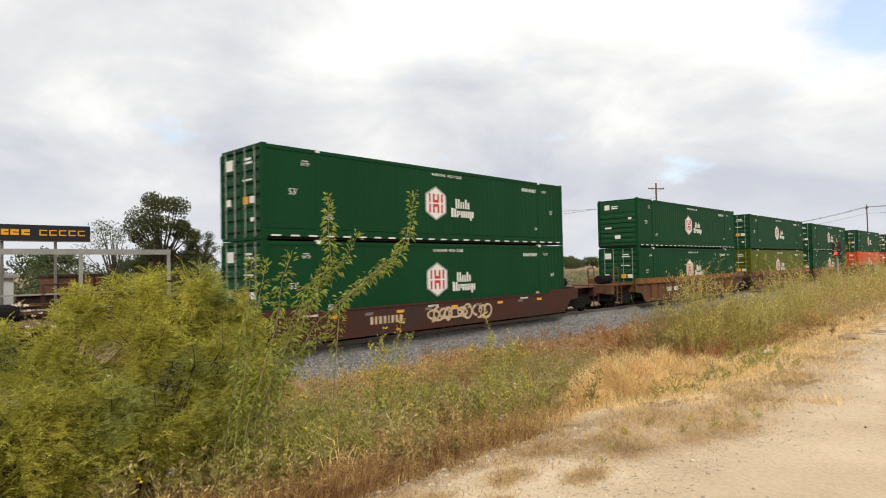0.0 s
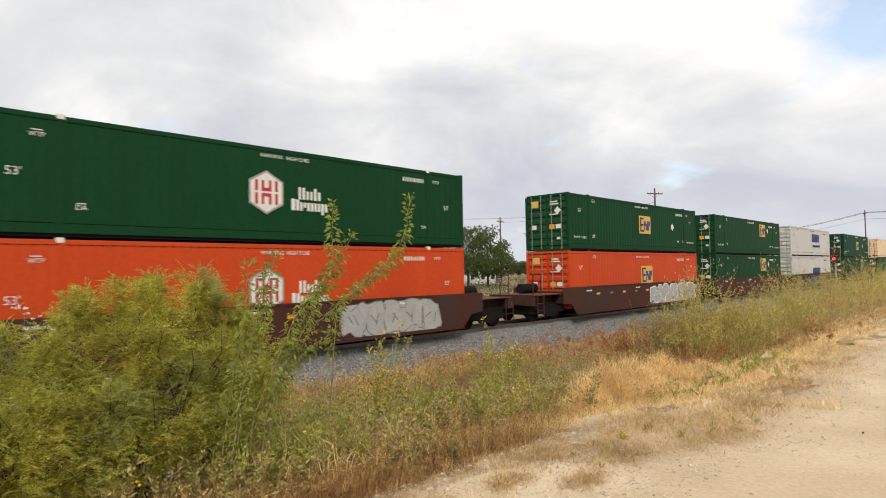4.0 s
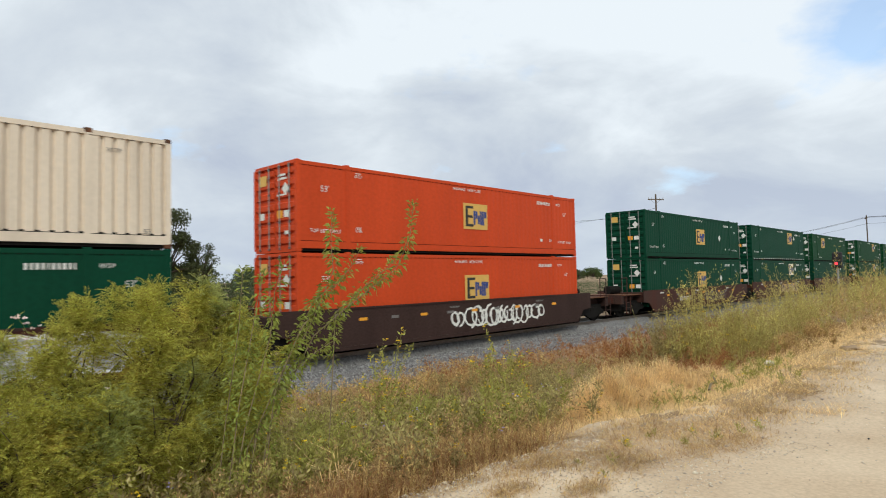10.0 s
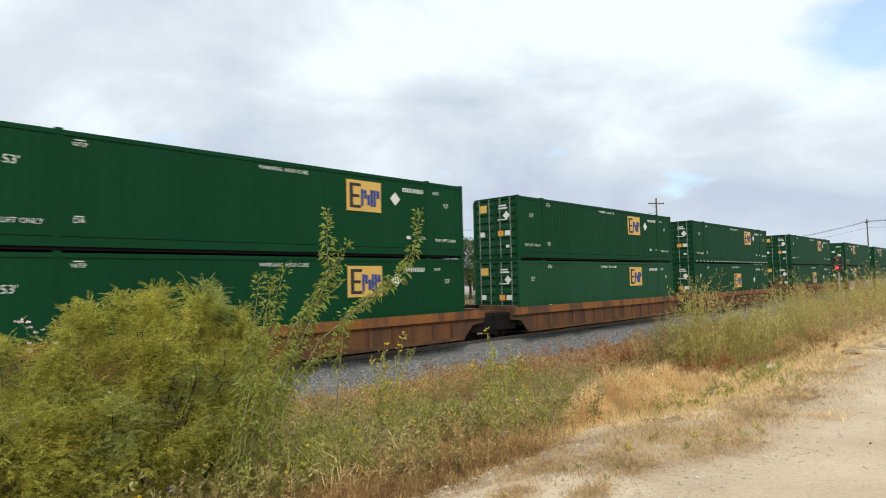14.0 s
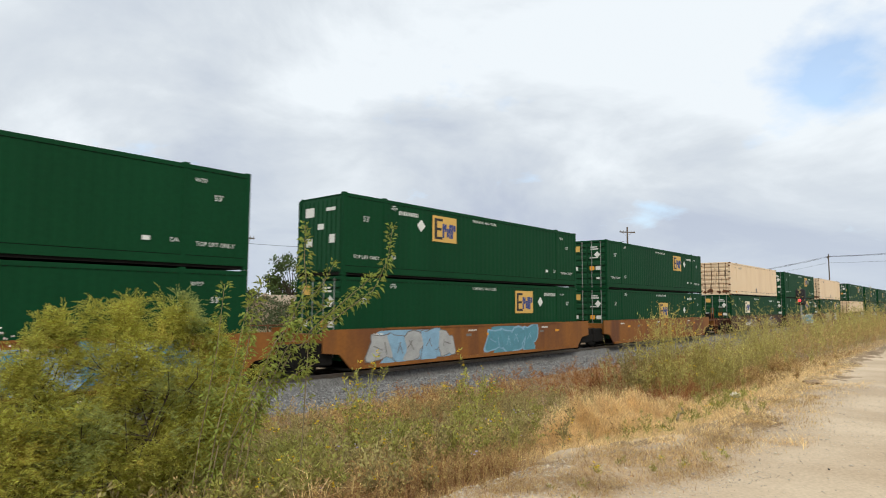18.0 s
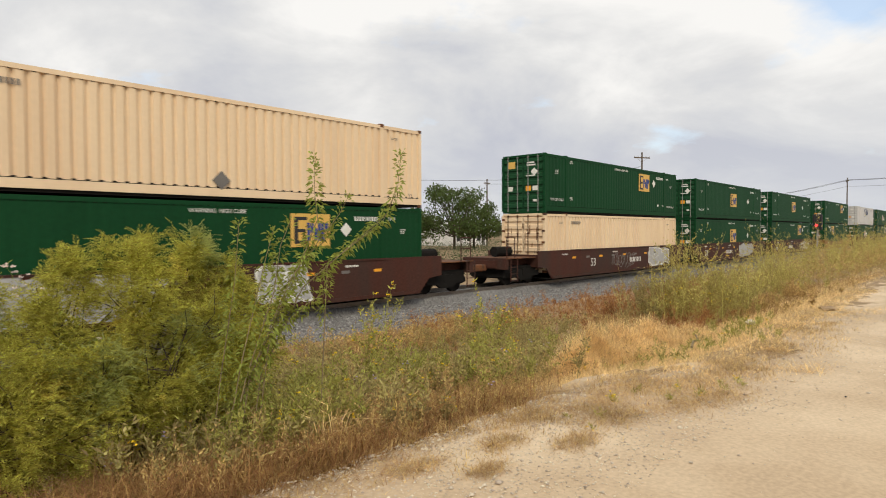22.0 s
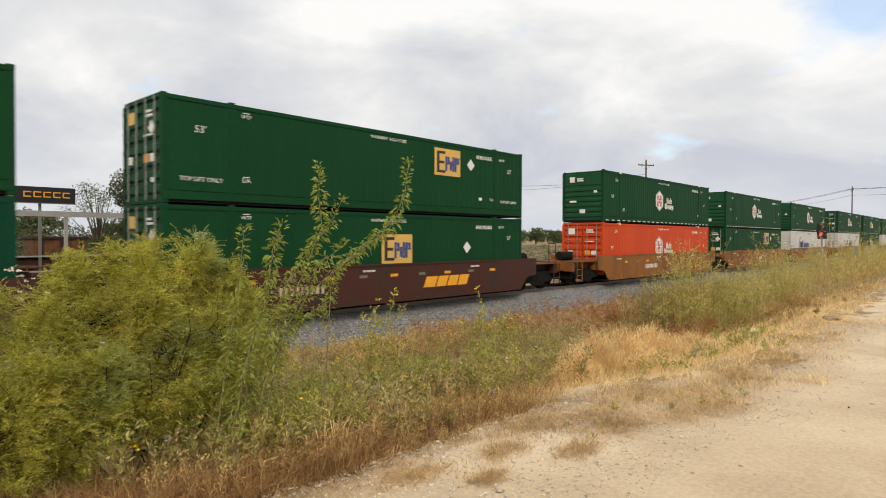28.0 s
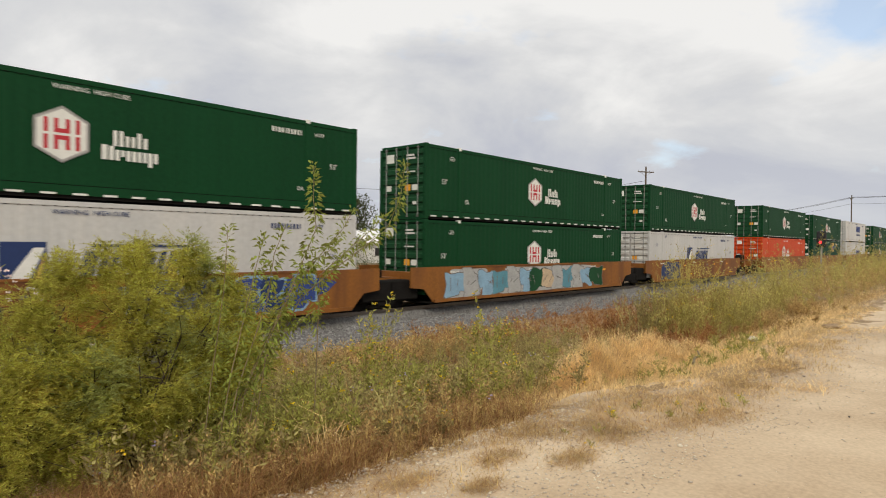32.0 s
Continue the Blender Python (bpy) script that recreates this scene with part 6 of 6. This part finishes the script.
# the leafy stalks that stand out against the train: each sways by itself
STALKS = []
weed_plant_y = 4.15
for n_, (pts, first, size) in enumerate((
        (((2.45, 0.55), (2.88, 1.16), (3.17, 1.39), (3.41, 1.55), (3.74, 1.70), (3.83, 1.80), (3.86, 2.01), (3.91, 2.30)), 0.42, 0.085),
        (((3.10, 1.33), (3.41, 1.55), (3.61, 1.72), (3.74, 1.79)), 0.7, 0.07),
        (((2.35, 0.45), (2.80, 1.34), (2.97, 1.70), (3.01, 1.93), (3.01, 2.20)), 0.5, 0.085),
        (((2.35, 0.55), (2.67, 1.26), (2.88, 1.43), (3.23, 1.75), (3.26, 1.89)), 0.45, 0.08),
        (((2.25, 0.55), (2.48, 1.19), (2.58, 1.53), (2.65, 1.74)), 0.4, 0.08),
        (((2.22, 0.70), (2.43, 1.36), (2.53, 1.66)), 0.4, 0.08),
        (((2.50, 0.75), (2.78, 1.21), (2.88, 1.43), (3.11, 1.60)), 0.35, 0.08),
        (((2.30, 0.40), (2.62, 0.85), (2.85, 1.05), (3.05, 1.12)), 0.3, 0.075),
        (((2.15, 0.60), (2.22, 1.25), (2.24, 1.70)), 0.45, 0.07))):
    rng = np.random.default_rng(60 + n_)
    x0, z0 = pts[0]
    gz = ground_z(x0, weed_plant_y)
    t = thing("leafy_stalk", "tall weed stalk with pointed green leaves", "weed", "leafy stalks beside the bush", pose(x0 - 0.15, weed_plant_y, gz))
    path = [np.array((0.0, 0.0, -0.02))] + [np.array((px - x0 + 0.15, 0.06 * math.sin(1.7 * i + n_), pz - gz)) for i, (px, pz) in enumerate(pts)]
    bm = bmesh.new()
    limb(bm, [Vector(p) for p in path], 0.0055, 0.002, 5)
    part("stem", bm, M["stem"], t)
    seg = np.array([np.linalg.norm(b - a) for a, b in zip(path, path[1:])])
    s = np.concatenate([[0], np.cumsum(seg)]) / seg.sum()
    n = int(110 + 95 * seg.sum()); size *= 0.64
    u = 0.6 * first + (1 - 0.6 * first) * rng.uniform(0, 1, n) ** 0.75
    p = np.stack([np.interp(u, s, [q[i] for q in path]) for i in range(3)], -1)
    w = rng.normal(size=(n, 3)); w[:, 2] = w[:, 2] * 0.5 - 0.15
    tip = u > 0.93
    w[tip, 2] += 1.4
    p += unit(w) * rng.uniform(0.005, 0.05, (n, 1))
    v, f = leaves(p, w, size * rng.uniform(0.6, 1.3, n), size * rng.uniform(0.26, 0.42, n), rng, 0.3)
    part("leaf_spray", arrays("leaf_spray", v, f, 3), M["leaf"], t)
    STALKS.append((t, t.matrix_basis.copy()))
# bleached reed blades that droop over the grass
for x, y, h in ((2.72, 3.85, 0.75), (2.9, 3.9, 0.8), (2.6, 3.8, 0.6), (3.0, 3.8, 0.6)):
    r_ = np.random.default_rng(int(x * 100))
    b = np.array([(x, y, ground_z(x, y))] * 9) + r_.normal(0, 0.04, (9, 3)) * (1, 1, 0.2)
    v, f = blades(b, r_.uniform(0.1, 0.6, 9), r_.uniform(0.7, 1.1, 9) * h, np.full(9, 0.014), r_, 2.6)
    solid("dry_reed", arrays("dry_reed", v, f, 3), M["straw"], "bleached drooping reed blades among the grass", "grass")


# ---- the far side ----
def tree(x, y, z, h, w, n_leaf, mm, seed, label, leaf=0.22, trunk=0.22, low=0.25):
    rng = np.random.default_rng(seed)
    t = thing("tree", label, "tree", m=pose(x, y, z))
    bm = bmesh.new()
    limb(bm, [Vector((0, 0, -0.3)), Vector((0.1, 0, h * 0.2)), Vector((0.0, 0.1, h * 0.45))], trunk, trunk * 0.6, 8)
    cl = []
    for i in range(34):
        a, q = rng.uniform(0, 6.28), rng.uniform(low, 1.0)
        r = w / 2 * math.sqrt(max(0.05, 1 - ((q - 0.55) / 0.5) ** 2)) * rng.uniform(0.45, 0.95)
        e = Vector((math.cos(a) * r, math.sin(a) * r, h * q))
        s = Vector((0, 0.05, h * rng.uniform(0.2, 0.45)))
        limb(bm, [s, s.lerp(e, 0.5) + Vector((0, 0, 0.2)), e], trunk * 0.45, trunk * 0.1, 5)
        cl.append((np.array(e), w * rng.uniform(0.10, 0.19)))
    part("trunk", bm, M["bark"], t)
    c = np.array([q[0] for q in cl]); rr = np.array([q[1] for q in cl])
    k = rng.integers(0, len(cl), n_leaf)
    p = c[k] + unit(rng.normal(size=(n_leaf, 3))) * (rr[k] * rng.uniform(0.2, 1.15, n_leaf) ** 0.6)[:, None] * (1, 1, 0.75)
    v, f = leaves(p, rng.normal(size=(n_leaf, 3)), rng.uniform(0.6, 1.3, n_leaf) * leaf, rng.uniform(0.4, 0.7, n_leaf) * leaf, rng)
    part("crown", arrays("crown", v, f, 3), M[mm], t)
    return t


tree(17.8, 45, -1.1, 7.9, 5.2, 15000, "tree_dark", 31, "dark-leaved tree beyond the railway", 0.17, low=0.3)
tree(21.2, 46, -1.1, 5.6, 3.0, 5000, "tree_dark", 32, "small dark tree beside the larger one", 0.16)
tree(15.0, 46, -1.1, 6.4, 4.4, 3200, "tree_mid", 33, "thin half-bare tree with sparse leaves", 0.12, 0.12)
tree(58.5, 75, -1.1, 9.6, 10.5, 5200, "tree_dark", 34, "broad dark tree behind the houses", 0.4)
tree(68.5, 60, -1.1, 9.2, 13.0, 9000, "tree_mid", 35, "round green tree behind the train", 0.38)
tree(49.2, 70, -1.1, 8.8, 8.0, 4200, "tree_mid", 36, "green tree behind the tan house", 0.38)
tree(75.5, 62, -1.1, 7.6, 8.0, 4600, "tree_mid", 37, "green tree beyond the track", 0.36)


# the tree line that closes the view
rng = np.random.default_rng(77)
row_trees = [tree(30.0, 118, -1.1, 6.0, 8.0, 1500, "far_tree", 41, "hazy tree of the far tree line", 0.6), tree(48.0, 125, -1.1, 7.0, 9.0, 1500, "tree_mid", 42, "green tree of the far tree line", 0.6)]
for ob in row_trees:
    tagged(ob, group="far tree line")
for i in range(44):
    x = -30 + i * 9.0 + rng.uniform(-3, 3)
    y = 112 + rng.uniform(0, 30) + 0.18 * max(0, x)
    copy_thing(row_trees[i % 2], pose(x, y, -1.1 - rng.uniform(0, 1.2), 0, 0, rng.uniform(0, 360)))
# scrub beyond the track
n = 4600
x = rng.uniform(-6, 170, n); y = 24 + rng.uniform(0, 1, n) ** 1.6 * 85
p = np.repeat(np.stack([x, y, np.full(n, -1.05)], -1), 40, 0)
p += rng.normal(0, 1, p.shape) * (0.5, 0.5, 0.0) + np.abs(rng.normal(0, 1, p.shape)) * (0, 0, 0.55)
w = rng.normal(size=p.shape)
stuff("far_scrub", [leaves(p, w, rng.uniform(0.08, 0.2, len(p)), rng.uniform(0.04, 0.08, len(p)), rng)], M["far_tree"], "low dry scrub on the far side of the track", "scrub")


def utility_pole(x, y, top, arm=2.4, arm_yaw=0.0, label="wooden utility pole with a crossarm"):
    t = thing("utility_pole", label, "pole", "utility poles", pose(x, y, -1.1, 0, 0, arm_yaw))
    h = top + 1.1
    part("shaft", tube((0, 0, -0.5), (0, 0, h), 0.17, 0.11, 10), M["pole"], t)
    a = part("crossarm", box(-arm / 2, -0.06, h - 0.85, arm / 2, 0.06, h - 0.70), M["pole"], t)
    for dx in (-arm / 2 + 0.1, -arm / 4, arm / 4, arm / 2 - 0.1):
        part("insulator", tube((dx, 0, h - 0.70), (dx, 0, h - 0.5), 0.05, 0.03, 6), M["galv"], a)
    part("brace", tube((-arm / 3, 0.08, h - 0.8), (0, 0.08, h - 1.4), 0.02, None, 4), M["galv"], a)
    part("brace", tube((arm / 3, 0.08, h - 0.8), (0, 0.08, h - 1.4), 0.02, None, 4), M["galv"], a)
    return t


utility_pole(84.2, 38, 12.9, 2.6, -30)
utility_pole(167.1, 26, 13.8, 2.8, 20)
utility_pole(89.2, 70, 11.3, 2.4, 10)
utility_pole(36.0, 60, 9.4, 2.2, 15)
utility_pole(232, 78, 13.2, 2.8, 20)
utility_pole(108, -22, 13.6, 2.8, 20)
utility_pole(128, 92, 11.5, 2.4, 0)


def cable(a, b, sag, r=0.03):
    bm = bmesh.new()
    a, b = Vector(a), Vector(b)
    pts = [a.lerp(b, i / 16) - Vector((0, 0, sag * 4 * (i / 16) * (1 - i / 16))) for i in range(17)]
    for p, q in zip(pts, pts[1:]):
        add_tube(bm, p, q, r, None, 4)
    solid("power_cable", bm, M["wire"], "thin dark power cable strung between poles", "cable", "power cables")


for k in (-1.2, 0.0, 1.2):
    cable((167.1 + k, 26, 13.25), (232 + k, 78, 12.65), 1.2)
    cable((167.1 + k, 26, 13.25), (108 + k, -22, 13.05), 1.2)
cable((167.1, 26, 11.8), (108, -22, 11.6), 1.2)
cable((167.1, 26, 11.8), (232, 78, 11.2), 1.2)
cable((84.2, 38, 10.0), (36, 60, 8.0), 0.9, 0.025)
cable((84.2, 38, 10.9), (89.2, 70, 10.4), 0.7, 0.025)

# the railway signal beside the track
sg = thing("railway_signal", "black railway signal mast showing a red light", "signal", m=pose(44.3, 8.5, -1.2))
part("mast", tube((0, 0, -0.3), (0, 0, 3.9), 0.06, 0.05, 8), M["galv"], sg)
hd = part("signal_head", box(-0.14, -0.27, 2.85, 0.10, 0.27, 3.85, 0.06), M["ink_black"], sg)
for z in (3.12, 3.55):
    part("hood", tube((-0.14, 0, z), (-0.38, 0, z + 0.02), 0.15, 0.15, 12), M["ink_black"], hd)
bm = bmesh.new()
bmesh.ops.create_uvsphere(bm, u_segments=12, v_segments=8, radius=0.09)
bmesh.ops.translate(bm, verts=bm.verts, vec=(-0.36, 0, 3.14))
part("red_lens", bm, M["red_lamp"], hd, "lit red lens")

# the steel yard beyond the track
sn = thing("yard_sign", "long black sign board with yellow block shapes on posts", "sign", m=pose(8.84, 30, -1.1))
bd = part("board", box(-6.4, 0, 4.14, 0, 0.12, 4.80), M["sign_black"], sn)
part("board_frame", box(-6.45, 0.01, 4.10, 0.05, 0.14, 4.14), M["ink_grey"], bd)
for x, w, bold in ((-0.35, 0.28, 0), (-0.71, 0.28, 0), (-1.07, 0.28, 0), (-1.43, 0.28, 0), (-1.79, 0.28, 0), (-2.42, 0.30, 1), (-2.80, 0.30, 1), (-3.14, 0.26, 1), (-3.50, 0.30, 1), (-4.3, 0.03, 1), (-4.75, 0.45, 1), (-5.3, 0.32, 1)):
    t_ = 0.10 if bold else 0.045
    for z in (4.36, 4.60 - t_) if w > 0.1 else ():
        part("block_shape", box(x - w / 2, -0.014, z, x + w / 2, -0.004, z + t_), M["ink_gold"], bd)
    part("block_shape", box(x - w / 2, -0.016, 4.36, x - w / 2 + (t_ if w > 0.1 else w), -0.006, 4.60), M["ink_gold"], bd)
for x in (-1.3, -3.2, -5.6):
    part("post", box(x - 0.05, 0.13, -0.2, x + 0.05, 0.22, 4.14), M["ink_grey"], sn)
gt = thing("pipe_gantry", "weathered galvanised pipe gantry beside the yard", "gantry", m=pose(11.5, 28, -1.1))
part("beam", box(-9.0, -0.08, 3.50, 0, 0.08, 3.72), M["galv"], gt)
for x in (-0.06, -3.6, -6.6):
    part("leg", box(x - 0.06, -0.06, -0.2, x + 0.06, 0.06, 3.5), M["galv"], gt)
for z in (1.3, 1.9):
    part("rail", box(-9.0, -0.03, z, 0, 0.03, z + 0.06), M["galv"], gt)
sh = thing("site_office", "white flat-roofed site cabin with a dark window", "building", m=pose(5.0, 33, -1.1))
part("wall", box(-3.0, 0, 0, 1.6, 3, 2.6), M["wall_white"], sh)
part("roof", box(-3.2, -0.2, 2.6, 1.8, 3.2, 2.75), M["galv"], sh)
wd = part("window", box(0.2, -0.03, 1.0, 1.2, 0.02, 1.9), M["ink_black"], sh)
part("frame", box(0.12, -0.05, 0.92, 1.28, -0.028, 1.0), M["wall_white"], wd)
part("door", box(-1.6, -0.04, 0.05, -0.7, 0.01, 2.1), M["ink_grey"], sh)
for x, y, r, h in ((9.6, 34, 0.7, 1.5), (11.4, 34.5, 0.7, 1.4), (13.2, 35, 0.8, 1.2)):
    tk = thing("storage_tank", "rusty upright storage tank in the yard", "tank", "yard tanks", pose(x, y, -1.1))
    part("shell", tube((0, 0, 0), (0, 0, h), r, r, 20), M["rust"], tk)
    part("cover", tube((0, 0, h), (0, 0, h + 0.15), r, r * 0.3, 20), M["rust"], tk)


# steel stock, a skip and a fence in the yard
for x, y, z, n_ in ((9.0, 31.5, 0.0, 4), (13.5, 32.5, 0.0, 3), (5.0, 31.0, 0.0, 3)):
    st = thing("beam_stack", "stack of rusty steel beams on timber bearers", "steel stack", "beam stacks", pose(x, y, -1.1))
    for k in range(n_):
        bm = bmesh.new()
        zz = 0.2 + k * 0.42
        add_box(bm, -2.6, 0, zz, 2.6, 0.3, zz + 0.04); add_box(bm, -2.6, 0.13, zz + 0.04, 2.6, 0.17, zz + 0.32); add_box(bm, -2.6, 0, zz + 0.32, 2.6, 0.3, zz + 0.36)
        part("beam", bm, M["rust"] if k % 2 == 0 else M["car_dark"], st)
    for dx in (-1.8, 1.8):
        part("bearer", box(dx - 0.08, -0.3, 0, dx + 0.08, 0.6, 0.2), M["tie"], st)
sk = thing("waste_skip", "rusty open-topped waste skip in the yard", "skip", m=pose(8.1, 33.5, -1.1))
part("skip_body", prism([(0.2, 0.3), (2.0, 0.3), (2.3, 2.6), (0, 2.6)], 0, 1.8), M["rust"], sk)
part("skip_rim", box(-0.06, -0.06, 2.58, 2.36, 1.86, 2.70), M["car_dark"], sk)
for dx in (0.3, 1.1, 1.9):
    part("rib", box(dx, -0.05, 0.35, dx + 0.1, 0.0, 2.58), M["car_dark"], sk)
fc = thing("yard_fence", "low rusty pipe fence along the yard", "fence", m=pose(2.0, 29.0, -1.1))
for i in range(9):
    part("post", tube((i * 2.4, 0, -0.2), (i * 2.4, 0, 1.5), 0.04, None, 6), M["rust"], fc)
for z in (0.8, 1.45):
    part("fence_rail", tube((0, 0, z), (19.2, 0, z), 0.03, None, 6), M["rust"], fc)
# the thicket behind the yard
pieces = []
for i in range(70):
    cx, cy, r = rng.uniform(0, 44), rng.uniform(49, 64), rng.uniform(1.3, 2.4)
    p = unit(rng.normal(size=(420, 3))) * r * rng.uniform(0.5, 1.0, (420, 1)) ** 0.5 * (1.2, 1.0, 0.85) + (cx, cy, -1.1 + r * 0.75)
    p = p[p[:, 2] > -1.1]
    pieces.append(leaves(p, rng.normal(size=p.shape), rng.uniform(0.15, 0.32, len(p)), rng.uniform(0.09, 0.18, len(p)), rng))
stuff("thicket", pieces, M["far_tree"], "dark green thicket behind the steel yard", "bushes")


def house(x, y, w, d, h, ridge, roof, wall, label, seed):
    t = thing("house", label, "house", m=pose(x, y, -1.1))
    part("wall", box(0, 0, 0, w, d, h), M[wall], t)
    bm = bmesh.new()
    o = 0.45
    a = [bm.verts.new(p) for p in ((-o, -o, h - 0.05), (w + o, -o, h - 0.05), (w + o, d / 2, ridge), (-o, d / 2, ridge), (-o, d + o, h - 0.05), (w + o, d + o, h - 0.05))]
    lo = [bm.verts.new(v.co - Vector((0, 0, 0.12))) for v in a]
    for q in (a, lo):
        bm.faces.new((q[0], q[1], q[2], q[3])); bm.faces.new((q[3], q[2], q[5], q[4]))
    for i, j in ((0, 1), (1, 2), (2, 5), (5, 4), (4, 3), (3, 0)):
        bm.faces.new((a[i], a[j], lo[j], lo[i]))
    bmesh.ops.recalc_face_normals(bm, faces=bm.faces[:])
    part("roof", bm, M[roof], t)
    part("gable", prism([(0, h), (d, h), (d / 2, ridge - 0.1)], 0, 0.1), M[wall], t).matrix_basis = pose(0, 0, 0, 0, 0, 90) @ pose(0, -0.1, 0)
    for i in range(int(w // 3)):
        px = 1.2 + i * 3.0
        wd = part("window", box(px, -0.04, 1.0, px + 1.0, 0.03, 2.0), M["ink_black"], t)
        part("sill", box(px - 0.1, -0.08, 0.92, px + 1.1, -0.03, 1.0), M["wall_white"], wd)
    dr = part("door", box(w - 1.4, -0.04, 0.0, w - 0.5, 0.03, 2.05), M["ink_grey"], t)
    part("step", box(w - 1.6, -0.5, 0, w - 0.3, -0.04, 0.16), M["wall_white"], dr)


house(41.0, 60, 8.0, 7.0, 2.6, 3.6, "wall_tan", "wall_tan", "low tan bungalow with a brown roof", 1)
house(49.5, 58, 9.0, 7.0, 2.7, 4.2, "roof_white", "wall_white", "small white house with a bright metal roof", 2)
house(84, 74, 10.0, 8.0, 3.0, 4.6, "roof_white", "wall_white", "white house behind the trees", 3)
house(64.0, 95, 12.0, 8.0, 3.0, 4.6, "roof_white", "wall_tan", "distant house with a pale roof", 4)

# small things on the ground
rk = bmesh.new()
bmesh.ops.create_icosphere(rk, subdivisions=3, radius=0.08)
for v in rk.verts:
    v.co *= 1 + 0.25 * noise.noise(v.co * 14)
    v.co.z *= 0.6; v.co.x *= 1.5
ob = solid("white_stone", rk, M["pebble"], "pale white stone in the dry grass", "stone", smooth=True)
ob.matrix_basis = pose(11.2, 3.19, 0.06)
bm = bmesh.new()
limb(bm, [Vector((0, 0, 0)), Vector((0.35, 0.1, 0.03)), Vector((0.7, 0.15, 0.0)), Vector((1.0, 0.3, 0.03))], 0.022, 0.012)
ob = solid("dead_branch", bm, M["stem"], "bleached dead branch lying in the grass", "branch")
ob.matrix_basis = pose(9.2, 3.45, -0.12)
bm = bmesh.new()
bmesh.ops.create_icosphere(bm, subdivisions=2, radius=0.16)
for v in bm.verts:
    v.co *= 1 + 0.5 * noise.noise(v.co * 9); v.co.z *= 0.35; v.co.x *= 1.6
ob = solid("dirt_clod", bm, M["soil"], "dark clod of earth at the road edge", "clod")
ob.matrix_basis = pose(14.4, 2.6, 0.03)
bm = bmesh.new()
bmesh.ops.create_icosphere(bm, subdivisions=2, radius=0.009)
ob = solid("dark_pebble", bm, M["ink_black"], "small dark pebble on the pale road", "pebble")
ob.matrix_basis = pose(6.92, 1.15, 0.015)



def motions():
    """The train runs past at an almost even pace, and the leafy stalks sway in the wind."""
    for ob, s_, z in MOVING:
        walk(ob, [(t, pose(s_ - d, FACE_Y, z)) for t, d in RUN])
    for n, (ob, m) in enumerate(STALKS):
        rows = []
        for i in range(65):
            t = i * 0.5
            a = 1.6 * math.sin(1.9 * t + 0.8 * n) + 1.2 * math.sin(0.83 * t + 1.7 * n + 1)
            rows.append((t, m @ pose(0, 0, 0, 0.6 * math.sin(1.4 * t + n), a, 0)))
        walk(ob, rows)


motions()
